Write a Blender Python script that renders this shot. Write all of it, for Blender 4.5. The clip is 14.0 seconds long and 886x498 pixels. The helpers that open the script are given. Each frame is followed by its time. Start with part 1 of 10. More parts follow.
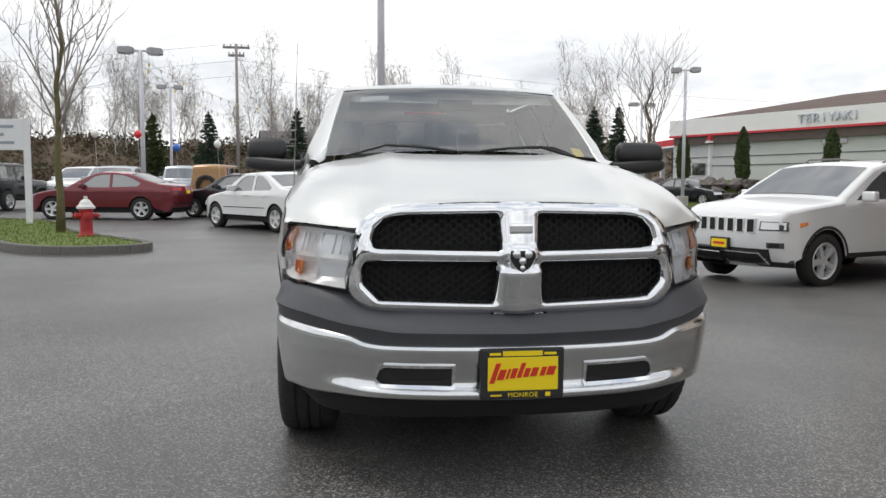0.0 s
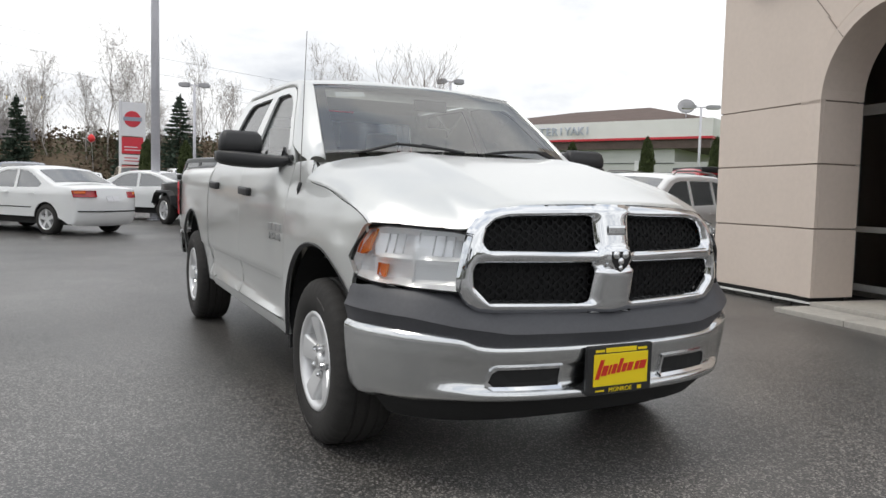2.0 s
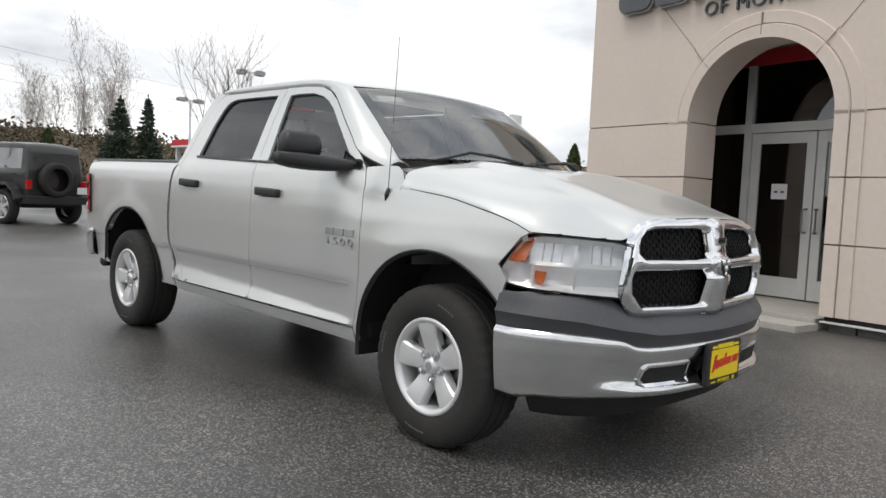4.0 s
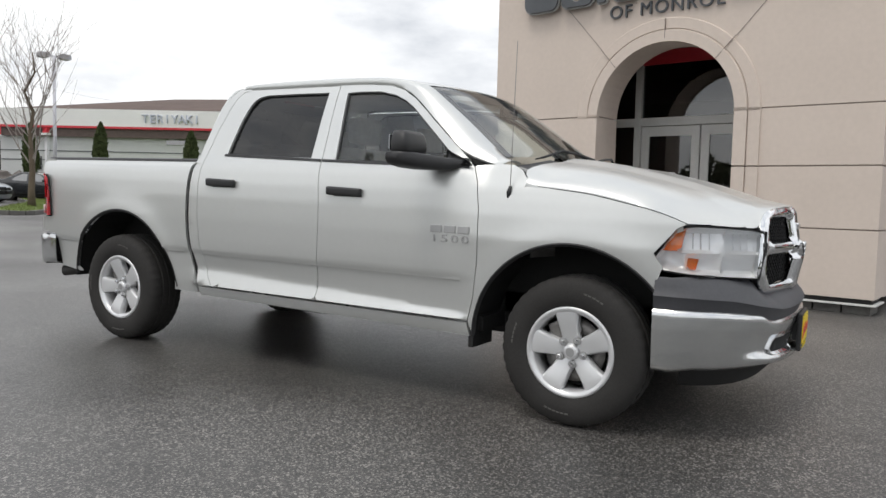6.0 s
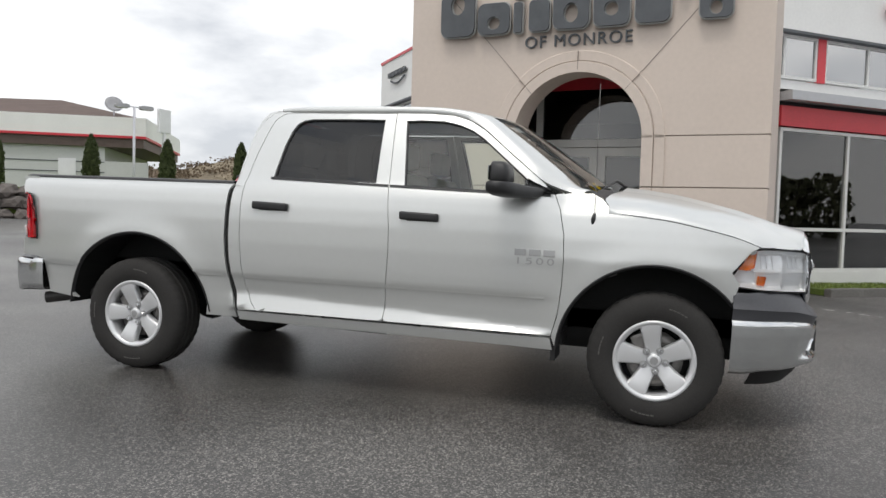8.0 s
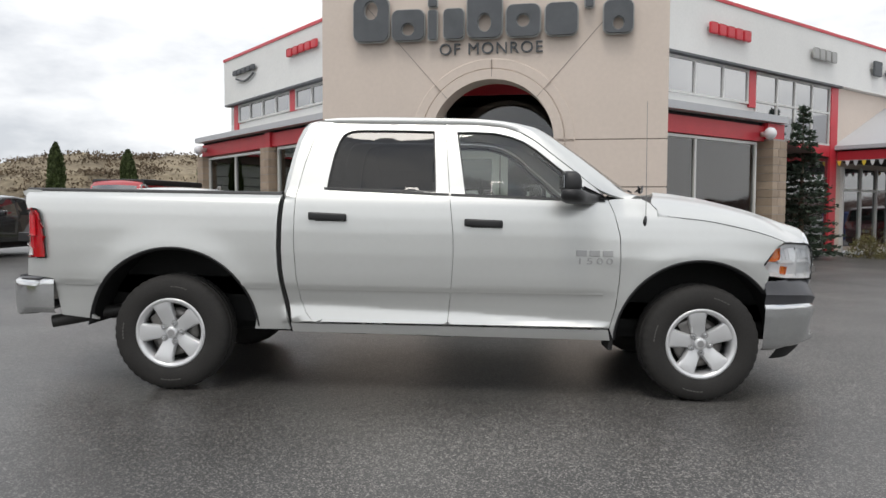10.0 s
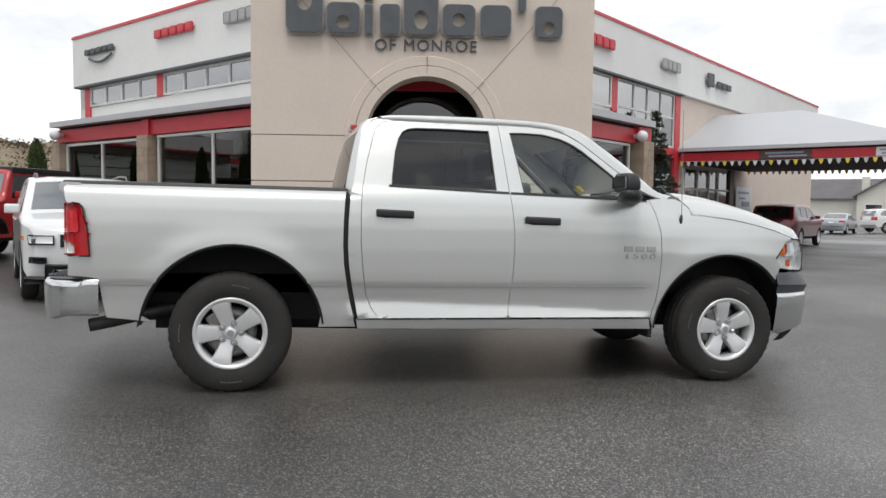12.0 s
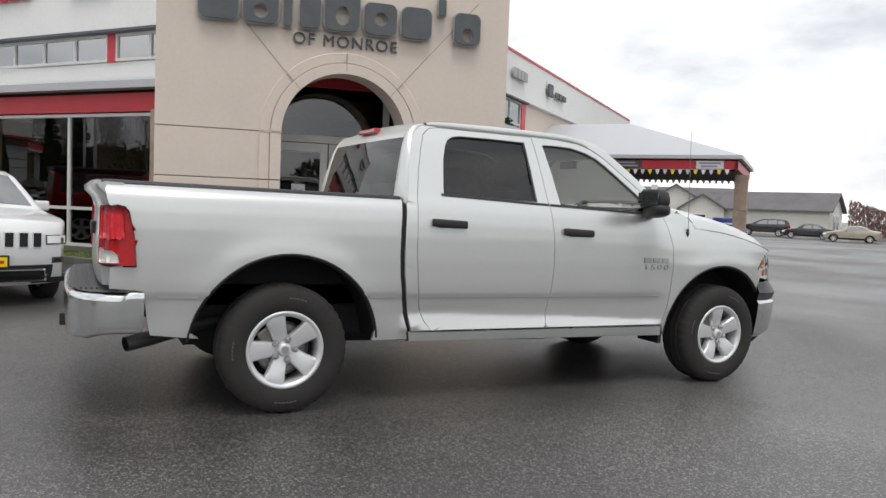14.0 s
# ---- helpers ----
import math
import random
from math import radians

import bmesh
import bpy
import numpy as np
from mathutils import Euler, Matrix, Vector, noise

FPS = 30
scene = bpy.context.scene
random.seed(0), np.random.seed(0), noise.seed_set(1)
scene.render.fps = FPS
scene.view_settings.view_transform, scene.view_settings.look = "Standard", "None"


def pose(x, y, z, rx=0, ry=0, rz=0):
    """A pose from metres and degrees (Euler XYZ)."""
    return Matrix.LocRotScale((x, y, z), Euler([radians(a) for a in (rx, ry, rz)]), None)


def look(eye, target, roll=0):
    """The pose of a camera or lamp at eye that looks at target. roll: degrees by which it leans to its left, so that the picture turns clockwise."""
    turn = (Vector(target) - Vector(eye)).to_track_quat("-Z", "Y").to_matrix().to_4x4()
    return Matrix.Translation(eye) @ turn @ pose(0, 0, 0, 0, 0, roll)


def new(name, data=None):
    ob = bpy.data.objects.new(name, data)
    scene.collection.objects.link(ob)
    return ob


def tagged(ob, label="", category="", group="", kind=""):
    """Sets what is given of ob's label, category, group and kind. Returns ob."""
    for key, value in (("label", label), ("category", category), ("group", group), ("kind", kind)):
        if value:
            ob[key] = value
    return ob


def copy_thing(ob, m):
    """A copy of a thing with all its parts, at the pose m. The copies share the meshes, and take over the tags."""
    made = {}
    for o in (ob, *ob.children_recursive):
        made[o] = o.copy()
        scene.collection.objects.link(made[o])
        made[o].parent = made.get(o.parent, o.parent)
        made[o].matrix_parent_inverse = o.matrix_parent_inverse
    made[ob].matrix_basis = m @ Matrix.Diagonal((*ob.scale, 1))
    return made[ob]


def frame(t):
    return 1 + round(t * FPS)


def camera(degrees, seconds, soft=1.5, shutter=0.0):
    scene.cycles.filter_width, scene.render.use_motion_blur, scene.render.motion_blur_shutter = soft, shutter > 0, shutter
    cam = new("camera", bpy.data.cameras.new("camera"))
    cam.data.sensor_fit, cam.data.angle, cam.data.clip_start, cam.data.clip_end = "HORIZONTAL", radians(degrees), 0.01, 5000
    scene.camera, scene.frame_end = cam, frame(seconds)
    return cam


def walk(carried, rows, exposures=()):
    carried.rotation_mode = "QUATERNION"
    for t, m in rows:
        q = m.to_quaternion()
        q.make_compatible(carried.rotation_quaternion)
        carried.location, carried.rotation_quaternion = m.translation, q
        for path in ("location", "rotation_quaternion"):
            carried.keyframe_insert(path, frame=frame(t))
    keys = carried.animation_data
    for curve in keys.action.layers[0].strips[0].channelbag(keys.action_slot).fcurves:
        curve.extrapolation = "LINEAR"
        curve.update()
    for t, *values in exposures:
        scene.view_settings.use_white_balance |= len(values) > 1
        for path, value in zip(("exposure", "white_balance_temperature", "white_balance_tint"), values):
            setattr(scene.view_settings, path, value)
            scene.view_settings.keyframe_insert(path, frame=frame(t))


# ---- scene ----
cam = camera(60.9, 14.0)
PATH = [
    (0, (-0.705, -3.878, 1.209), (-0.441, -1.902, 1.054), 0.2),
    (0.5, (-1.065, -3.836, 1.183), (-0.596, -1.897, 1.046), 0.9),
    (1, (-1.425, -3.765, 1.178), (-0.803, -1.869, 1.046), 1.3),
    (1.5, (-1.761, -3.571, 1.179), (-0.989, -1.733, 1.021), 1.4),
    (2, (-2.080, -3.418, 1.183), (-1.169, -1.642, 1.044), 1.3),
    (2.5, (-2.429, -3.264, 1.193), (-1.374, -1.571, 1.039), 0.9),
    (3, (-2.787, -3.035, 1.184), (-1.618, -1.421, 1.022), 1.1),
    (5.5, (-4.378, -1.732, 1.195), (-2.699, -0.65, 1.085), 2.6),
    (6, (-4.636, -1.355, 1.171), (-2.912, -0.351, 1.034), 1.4),
    (6.5, (-4.897, -1.01, 1.199), (-3.137, -0.064, 1.103), 1.8),
    (7, (-5.186, -0.727, 1.223), (-3.35, 0.059, 1.117), 1.9),
    (7.5, (-5.368, -0.348, 1.217), (-3.481, 0.302, 1.1), 0.4),
    (8, (-5.523, 0.014, 1.228), (-3.601, 0.558, 1.128), 1.6),
    (10.5, (-6.055, 2.002, 1.273), (-4.059, 1.926, 1.164), 1.2),
    (11, (-6.057, 2.385, 1.286), (-4.07, 2.187, 1.175), 2.8),
    (11.5, (-6.103, 2.785, 1.313), (-4.134, 2.456, 1.195), 1.0),
    (12, (-6.031, 3.207, 1.289), (-4.076, 2.802, 1.174), 0.7),
    (12.5, (-5.924, 3.607, 1.308), (-3.993, 3.106, 1.165), 1.5),
    (13, (-5.839, 4.007, 1.333), (-3.951, 3.362, 1.191), 0.3),
    (13.5, (-5.657, 4.38, 1.318), (-3.81, 3.621, 1.201), 0.0),
    (14, (-5.443, 4.734, 1.341), (-3.653, 3.849, 1.229), 2.2),
]
walk(cam, [(t, look(eye, target, roll)) for t, eye, target, roll in PATH])

# ---- light: a bright, broken overcast with a weak, wide sun ----
SUN_ELEV, SUN_AZ = radians(66), radians(282)
world = bpy.data.worlds.new("overcast_sky")
scene.world = world
world.use_nodes = True
wn, wl = world.node_tree.nodes, world.node_tree.links
wn.clear()
w_out = wn.new("ShaderNodeOutputWorld")
w_bg = wn.new("ShaderNodeBackground")
w_sky = wn.new("ShaderNodeTexSky")
w_sky.sky_type, w_sky.sun_disc = "NISHITA", False
w_sky.sun_elevation, w_sky.sun_rotation = SUN_ELEV, SUN_AZ
w_sky.dust_density = 2.0
w_co = wn.new("ShaderNodeTexCoord")
w_map = wn.new("ShaderNodeMapping")
w_map.inputs["Scale"].default_value = (1.6, 1.6, 4.2)
w_noise = wn.new("ShaderNodeTexNoise")
w_noise.inputs["Scale"].default_value, w_noise.inputs["Detail"].default_value = 2.1, 7
w_noise.inputs["Roughness"].default_value = 0.55
w_ramp = wn.new("ShaderNodeValToRGB")
w_ramp.color_ramp.elements[0].position, w_ramp.color_ramp.elements[0].color = 0.32, (0.52, 0.54, 0.575, 1)
w_ramp.color_ramp.elements[1].position, w_ramp.color_ramp.elements[1].color = 0.60, (1.0, 1.0, 1.0, 1)
w_cover = wn.new("ShaderNodeMix")
w_cover.data_type = "RGBA"
w_cover.inputs["Factor"].default_value = 0.93
w_dim = wn.new("ShaderNodeVectorMath")
w_dim.operation = "SCALE"
w_dim.inputs["Scale"].default_value = 0.11
wl.new(w_co.outputs["Generated"], w_map.inputs["Vector"])
wl.new(w_map.outputs["Vector"], w_noise.inputs["Vector"])
wl.new(w_noise.outputs["Fac"], w_ramp.inputs["Fac"])
wl.new(w_sky.outputs["Color"], w_dim.inputs[0])
wl.new(w_dim.outputs["Vector"], w_cover.inputs["A"])
w_sep = wn.new("ShaderNodeSeparateXYZ")
w_high = wn.new("ShaderNodeMapRange")
w_high.interpolation_type = "SMOOTHSTEP"
for key, val in zip(("From Min", "From Max", "To Min", "To Max"), (0.35, 0.85, 0.0, 1.0)):
    w_high.inputs[key].default_value = val
w_break = wn.new("ShaderNodeValToRGB")
w_break.color_ramp.elements[0].position, w_break.color_ramp.elements[0].color = 0.40, (0.53, 0.58, 0.67, 1)
w_break.color_ramp.elements[1].position, w_break.color_ramp.elements[1].color = 0.60, (1.0, 0.995, 0.985, 1)
w_clouds = wn.new("ShaderNodeMix")
w_clouds.data_type = "RGBA"
wl.new(w_sep.outputs["Z"], w_high.inputs["Value"])
wl.new(w_noise.outputs["Fac"], w_break.inputs["Fac"])
wl.new(w_high.outputs["Result"], w_clouds.inputs["Factor"])
wl.new(w_ramp.outputs["Color"], w_clouds.inputs["A"])
wl.new(w_break.outputs["Color"], w_clouds.inputs["B"])
wl.new(w_clouds.outputs["Result"], w_cover.inputs["B"])
w_lift = wn.new("ShaderNodeMapRange")
w_lift.interpolation_type = "SMOOTHSTEP"
for key, val in zip(("From Min", "From Max", "To Min", "To Max"), (0.12, 0.85, 1.0, 1.04)):
    w_lift.inputs[key].default_value = val
w_grade = wn.new("ShaderNodeVectorMath")
w_grade.operation = "SCALE"
wl.new(w_co.outputs["Generated"], w_sep.inputs[0])
wl.new(w_sep.outputs["Z"], w_lift.inputs["Value"])
wl.new(w_cover.outputs["Result"], w_grade.inputs[0])
wl.new(w_lift.outputs["Result"], w_grade.inputs["Scale"])
wl.new(w_grade.outputs["Vector"], w_bg.inputs["Color"])
w_bg.inputs["Strength"].default_value = 0.83
wl.new(w_bg.outputs["Background"], w_out.inputs["Surface"])

sun = new("sun", bpy.data.lights.new("sun", "SUN"))
sun.data.energy, sun.data.angle, sun.data.color = 0.75, radians(18), (1.0, 0.95, 0.87)
sun.matrix_basis = look((0, 0, 0), (-math.sin(SUN_AZ) * math.cos(SUN_ELEV), -math.cos(SUN_AZ) * math.cos(SUN_ELEV), -math.sin(SUN_ELEV)))
scene.view_settings.exposure = 0.68


# ---- materials ----
def material(name, color, rough=0.5, metal=0.0, coat=0.0, spec=0.5, vary=0.0, vscale=3.0, bump=0.0, bscale=60.0, coat_rough=0.03, rvary=0.0, random_tint=0.0):
    """A principled surface with colour variation at two scales, fine relief and uneven gloss."""
    m = bpy.data.materials.new(name)
    m.use_nodes = True
    nt, ln = m.node_tree.nodes, m.node_tree.links
    p = nt["Principled BSDF"]
    p.inputs["Base Color"].default_value = (*color, 1)
    p.inputs["Roughness"].default_value, p.inputs["Metallic"].default_value = rough, metal
    p.inputs["Specular IOR Level"].default_value = spec
    p.inputs["Coat Weight"].default_value, p.inputs["Coat Roughness"].default_value = coat, coat_rough
    co = nt.new("ShaderNodeTexCoord")
    if vary or rvary or random_tint:
        big, small, mul = nt.new("ShaderNodeTexNoise"), nt.new("ShaderNodeTexNoise"), nt.new("ShaderNodeMath")
        big.inputs["Scale"].default_value, big.inputs["Detail"].default_value = vscale, 5
        small.inputs["Scale"].default_value, small.inputs["Detail"].default_value = vscale * 14, 4
        for tex in (big, small):
            ln.new(co.outputs["Object"], tex.inputs["Vector"])
        mul.operation = "ADD"
        ln.new(big.outputs["Fac"], mul.inputs[0]), ln.new(small.outputs["Fac"], mul.inputs[1])
        last = mul.outputs[0]
        if random_tint:
            info, extra = nt.new("ShaderNodeObjectInfo"), nt.new("ShaderNodeMath")
            extra.operation, extra.inputs[1].default_value = "MULTIPLY_ADD", random_tint
            ln.new(info.outputs["Random"], extra.inputs[0]), ln.new(last, extra.inputs[2])
            last = extra.outputs[0]
        span = nt.new("ShaderNodeMapRange")
        span.inputs["From Min"].default_value, span.inputs["From Max"].default_value = 0.6, 1.4 + random_tint
        span.inputs["To Min"].default_value, span.inputs["To Max"].default_value = 1 - vary, 1 + vary
        ln.new(last, span.inputs["Value"])
        tint = nt.new("ShaderNodeVectorMath")
        tint.operation, tint.inputs[0].default_value = "SCALE", color
        ln.new(span.outputs["Result"], tint.inputs["Scale"])
        ln.new(tint.outputs["Vector"], p.inputs["Base Color"])
        if rvary:
            gloss = nt.new("ShaderNodeMapRange")
            gloss.inputs["From Min"].default_value, gloss.inputs["From Max"].default_value = 0.6, 1.4
            gloss.inputs["To Min"].default_value, gloss.inputs["To Max"].default_value = max(0.02, rough - rvary), rough + rvary
            ln.new(mul.outputs[0], gloss.inputs["Value"])
            ln.new(gloss.outputs["Result"], p.inputs["Roughness"])
    if bump:
        grain, relief = nt.new("ShaderNodeTexNoise"), nt.new("ShaderNodeBump")
        grain.inputs["Scale"].default_value, grain.inputs["Detail"].default_value = bscale, 4
        relief.inputs["Strength"].default_value, relief.inputs["Distance"].default_value = bump, 0.01
        ln.new(co.outputs["Object"], grain.inputs["Vector"])
        ln.new(grain.outputs["Fac"], relief.inputs["Height"])
        ln.new(relief.outputs["Normal"], p.inputs["Normal"])
    return m


def glass_sheet(name, tint, gloss_rough=0.01, base=0.06):
    """A thin pane: clear or tinted, with a mirror-like surface that grows towards grazing angles."""
    m = bpy.data.materials.new(name)
    m.use_nodes = True
    nt, ln = m.node_tree.nodes, m.node_tree.links
    nt.clear()
    out, mix = nt.new("ShaderNodeOutputMaterial"), nt.new("ShaderNodeMixShader")
    clear, gloss, fres = nt.new("ShaderNodeBsdfTransparent"), nt.new("ShaderNodeBsdfGlossy"), nt.new("ShaderNodeFresnel")
    clear.inputs["Color"].default_value = (*tint, 1)
    gloss.inputs["Roughness"].default_value = gloss_rough
    fres.inputs["IOR"].default_value = 1.5 + base * 4
    ln.new(fres.outputs[0], mix.inputs["Fac"])
    ln.new(clear.outputs[0], mix.inputs[1]), ln.new(gloss.outputs[0], mix.inputs[2])
    ln.new(mix.outputs[0], out.inputs["Surface"])
    return m


def asphalt_material():
    m = bpy.data.materials.new("worn damp asphalt")
    m.use_nodes = True
    nt, ln = m.node_tree.nodes, m.node_tree.links
    p = nt["Principled BSDF"]
    co = nt.new("ShaderNodeTexCoord")
    stone, patch, damp, grain = nt.new("ShaderNodeTexVoronoi"), nt.new("ShaderNodeTexNoise"), nt.new("ShaderNodeTexNoise"), nt.new("ShaderNodeTexNoise")
    stone.inputs["Scale"].default_value = 135
    patch.inputs["Scale"].default_value, patch.inputs["Detail"].default_value = 0.45, 6
    damp.inputs["Scale"].default_value, damp.inputs["Detail"].default_value = 0.16, 5
    grain.inputs["Scale"].default_value, grain.inputs["Detail"].default_value = 38, 5
    for tex in (stone, patch, damp, grain):
        ln.new(co.outputs["Object"], tex.inputs["Vector"])
    chips = nt.new("ShaderNodeValToRGB")
    for e, (pos, c) in zip(chips.color_ramp.elements, ((0.0, (0.028, 0.0275, 0.0268, 1)), (1.0, (0.28, 0.265, 0.245, 1)))):
        e.position, e.color = pos, c
    mid = chips.color_ramp.elements.new(0.70)
    mid.color = (0.070, 0.0675, 0.064, 1)
    sep = nt.new("ShaderNodeSeparateColor")
    ln.new(stone.outputs["Color"], sep.inputs["Color"])
    ln.new(sep.outputs[0], chips.inputs["Fac"])
    stain = nt.new("ShaderNodeMapRange")
    for k, v in zip(("From Min", "From Max", "To Min", "To Max"), (0.35, 0.68, 0.66, 1.3)):
        stain.inputs[k].default_value = v
    ln.new(patch.outputs["Fac"], stain.inputs["Value"])
    mul = nt.new("ShaderNodeVectorMath")
    mul.operation = "SCALE"
    ln.new(chips.outputs["Color"], mul.inputs[0]), ln.new(stain.outputs["Result"], mul.inputs["Scale"])
    ln.new(mul.outputs["Vector"], p.inputs["Base Color"])
    wet = nt.new("ShaderNodeMapRange")
    for k, v in zip(("From Min", "From Max", "To Min", "To Max"), (0.38, 0.66, 0.30, 0.54)):
        wet.inputs[k].default_value = v
    ln.new(damp.outputs["Fac"], wet.inputs["Value"])
    ln.new(wet.outputs["Result"], p.inputs["Roughness"])
    p.inputs["Specular IOR Level"].default_value = 0.78
    relief = nt.new("ShaderNodeBump")
    relief.inputs["Strength"].default_value, relief.inputs["Distance"].default_value = 0.32, 0.004
    add = nt.new("ShaderNodeMath")
    add.operation = "ADD"
    ln.new(stone.outputs["Distance"], add.inputs[0]), ln.new(grain.outputs["Fac"], add.inputs[1])
    ln.new(add.outputs[0], relief.inputs["Height"])
    ln.new(relief.outputs["Normal"], p.inputs["Normal"])
    return m


ASPHALT = asphalt_material()
PAINT = material("bright silver metallic paint", (0.63, 0.64, 0.625), 0.33, 0.60, coat=0.5, vary=0.015, vscale=30)
CHROME = material("polished chrome", (0.78, 0.79, 0.80), 0.07, 1.0)
SATIN = material("brushed chrome bumper", (0.66, 0.67, 0.67), 0.17, 1.0, vary=0.04, vscale=4, rvary=0.05)
DARKGREY = material("dark grey moulded plastic", (0.062, 0.063, 0.070), 0.5, vary=0.12, vscale=5, bump=0.04, bscale=400)
BLACKPLASTIC = material("black textured plastic", (0.018, 0.018, 0.019), 0.45, vary=0.15, vscale=8, bump=0.05, bscale=500)
# near-black; where it fills gaps, their shade is put into the colour
GAP = material("shaded black underbody", (0.012, 0.012, 0.012), 0.8, vary=0.2)
RUBBER = material("tyre rubber", (0.030, 0.0285, 0.027), 0.78, spec=0.3, vary=0.22, vscale=7, bump=0.08, bscale=220)
ALLOY = material("cast alloy wheel", (0.70, 0.705, 0.71), 0.34, 0.45, coat=0.3)
MARKGREY = material("worn sidewall crayon", (0.09, 0.085, 0.08), 0.8)
STEELDARK = material("sooty exhaust steel", (0.06, 0.058, 0.056), 0.5, 0.6, vary=0.3, vscale=9)
# dark surroundings seen in the mirror are put into its metal colour
MIRRORGLASS = material("mirror glass darkened as its reflection", (0.20, 0.21, 0.22), 0.03, 1.0)
STEEL = material("dull brake steel", (0.25, 0.24, 0.23), 0.45, 0.9, vary=0.2, vscale=10)
LENS = glass_sheet("clear lamp lens", (0.95, 0.96, 0.97), 0.02, 0.0)
REFLECTOR = material("silvered lamp reflector", (0.90, 0.91, 0.92), 0.30, 0.25)
AMBER = material("amber lamp plastic", (0.85, 0.22, 0.015), 0.22, coat=0.6)
REDLAMP = material("red lamp plastic", (0.46, 0.005, 0.012), 0.09, coat=0.8, vary=0.2, vscale=22)
BRAKELENS = material("bright red brake lens", (0.66, 0.018, 0.03), 0.12, coat=0.8, vary=0.35, vscale=30, bump=0.15, bscale=120)
WHITELAMP = material("white lamp plastic", (0.72, 0.70, 0.68), 0.2, coat=0.8)
CARGLASS = glass_sheet("clear car glass", (0.90, 0.96, 0.92), 0.005, 0.09)
PRIVACY = glass_sheet("smoked privacy glass", (0.08, 0.085, 0.09), 0.005, 0.035)
WINDSCREEN = glass_sheet("laminated windscreen glass", (0.84, 0.91, 0.88), 0.005, 0.28)
BADGE = material("satin badge metal", (0.42, 0.42, 0.42), 0.35, 0.6)
CLOTH = material("grey seat cloth", (0.58, 0.57, 0.54), 0.9, vary=0.12, bump=0.1, bscale=300)
DASHMAT = material("grey dashboard vinyl", (0.26, 0.26, 0.25), 0.7, vary=0.1, bump=0.04, bscale=300)
YELLOW = material("yellow plate paint", (0.88, 0.66, 0.01), 0.4)
REDINK = material("red plate ink", (0.60, 0.03, 0.015), 0.4)
DARKGLASS = material("dark car window glass", (0.030, 0.034, 0.034), 0.03, spec=0.8)
DARKGLASS.node_tree.nodes["Principled BSDF"].inputs["IOR"].default_value = 2.3
UPPERGLASS = material("sky-mirroring upper glass", (0.03, 0.035, 0.04), 0.03)
UPPERGLASS.node_tree.nodes["Principled BSDF"].inputs["IOR"].default_value = 4.6
MESHBLACK = material("matt black grille mesh", (0.006, 0.006, 0.0065), 0.6, spec=0.25)
STUCCO = material("beige painted stucco", (0.655, 0.565, 0.495), 0.85, vary=0.05, vscale=1.2, bump=0.12, bscale=160)
JOINT = material("dark stucco joint", (0.30, 0.25, 0.215), 0.9, vary=0.1)
LETTERGREY = material("weathered dark grey sign metal", (0.085, 0.092, 0.10), 0.55, vary=0.25, vscale=5, bump=0.05)
LETTEREDGE = material("pale sign return", (0.38, 0.38, 0.37), 0.5)
WHITEPANEL = material("white painted wall panel", (0.76, 0.76, 0.74), 0.6, vary=0.05, vscale=1.0, bump=0.03, bscale=80)
REDTRIM = material("red painted metal trim", (0.56, 0.035, 0.05), 0.42, vary=0.12, vscale=2)
WINFRAME = material("white aluminium window frame", (0.66, 0.66, 0.64), 0.45, vary=0.06, vscale=3)
SHOPGLASS = glass_sheet("showroom glass", (0.45, 0.46, 0.47), 0.01, 0.12)
ROOFMETAL = material("pale grey standing roof metal", (0.48, 0.49, 0.51), 0.42, vary=0.06, vscale=1.0, rvary=0.08)
BRICK = material("tan split brick", (0.37, 0.29, 0.22), 0.85, vary=0.28, vscale=5, bump=0.3, bscale=50, random_tint=0.6)
MORTAR = material("grey mortar", (0.33, 0.31, 0.29), 0.9, vary=0.1)
CONCRETE = material("pale walkway concrete", (0.40, 0.38, 0.345), 0.8, vary=0.16, vscale=1.4, bump=0.15, bscale=120)
KERBMAT = material("weathered kerb concrete", (0.135, 0.13, 0.12), 0.85, vary=0.3, vscale=2.0, bump=0.25, bscale=60)
GRASSSOIL = material("short winter turf", (0.105, 0.150, 0.028), 0.95, vary=0.4, vscale=2.5, bump=0.5, bscale=90)
GRASSBLADE = material("grass blades", (0.150, 0.195, 0.045), 0.8, vary=0.35, vscale=3)
BARK = material("brown bark", (0.125, 0.098, 0.070), 0.95, vary=0.35, vscale=6, bump=0.5, bscale=40)
MOSSBARK = material("mossy bark", (0.13, 0.115, 0.055), 0.95, vary=0.4, vscale=6, bump=0.5, bscale=40)
TWIG = material("grey twigs", (0.30, 0.27, 0.245), 0.95, vary=0.2)
NEEDLE = material("dark conifer needles", (0.046, 0.070, 0.046), 0.85, vary=0.5, vscale=3)
CYPRESS = material("dense hedge conifer leaf", (0.055, 0.075, 0.022), 0.85, vary=0.5, vscale=4)
SHRUBLEAF = material("olive shrub leaf", (0.17, 0.15, 0.055), 0.8, vary=0.4, vscale=5)
POLE = material("galvanised painted pole", (0.58, 0.58, 0.62), 0.5, 0.1, vary=0.1, vscale=2)
LAMPHEAD = material("grey lamp housing", (0.30, 0.30, 0.31), 0.5, vary=0.1)
HYDRANTRED = material("red hydrant paint", (0.40, 0.022, 0.028), 0.45, vary=0.2, vscale=8)
HYDRANTWHITE = material("white hydrant paint", (0.66, 0.65, 0.62), 0.5, vary=0.15, vscale=8)
SIGNWHITE = material("white sign enamel", (0.74, 0.74, 0.76), 0.4, vary=0.05)
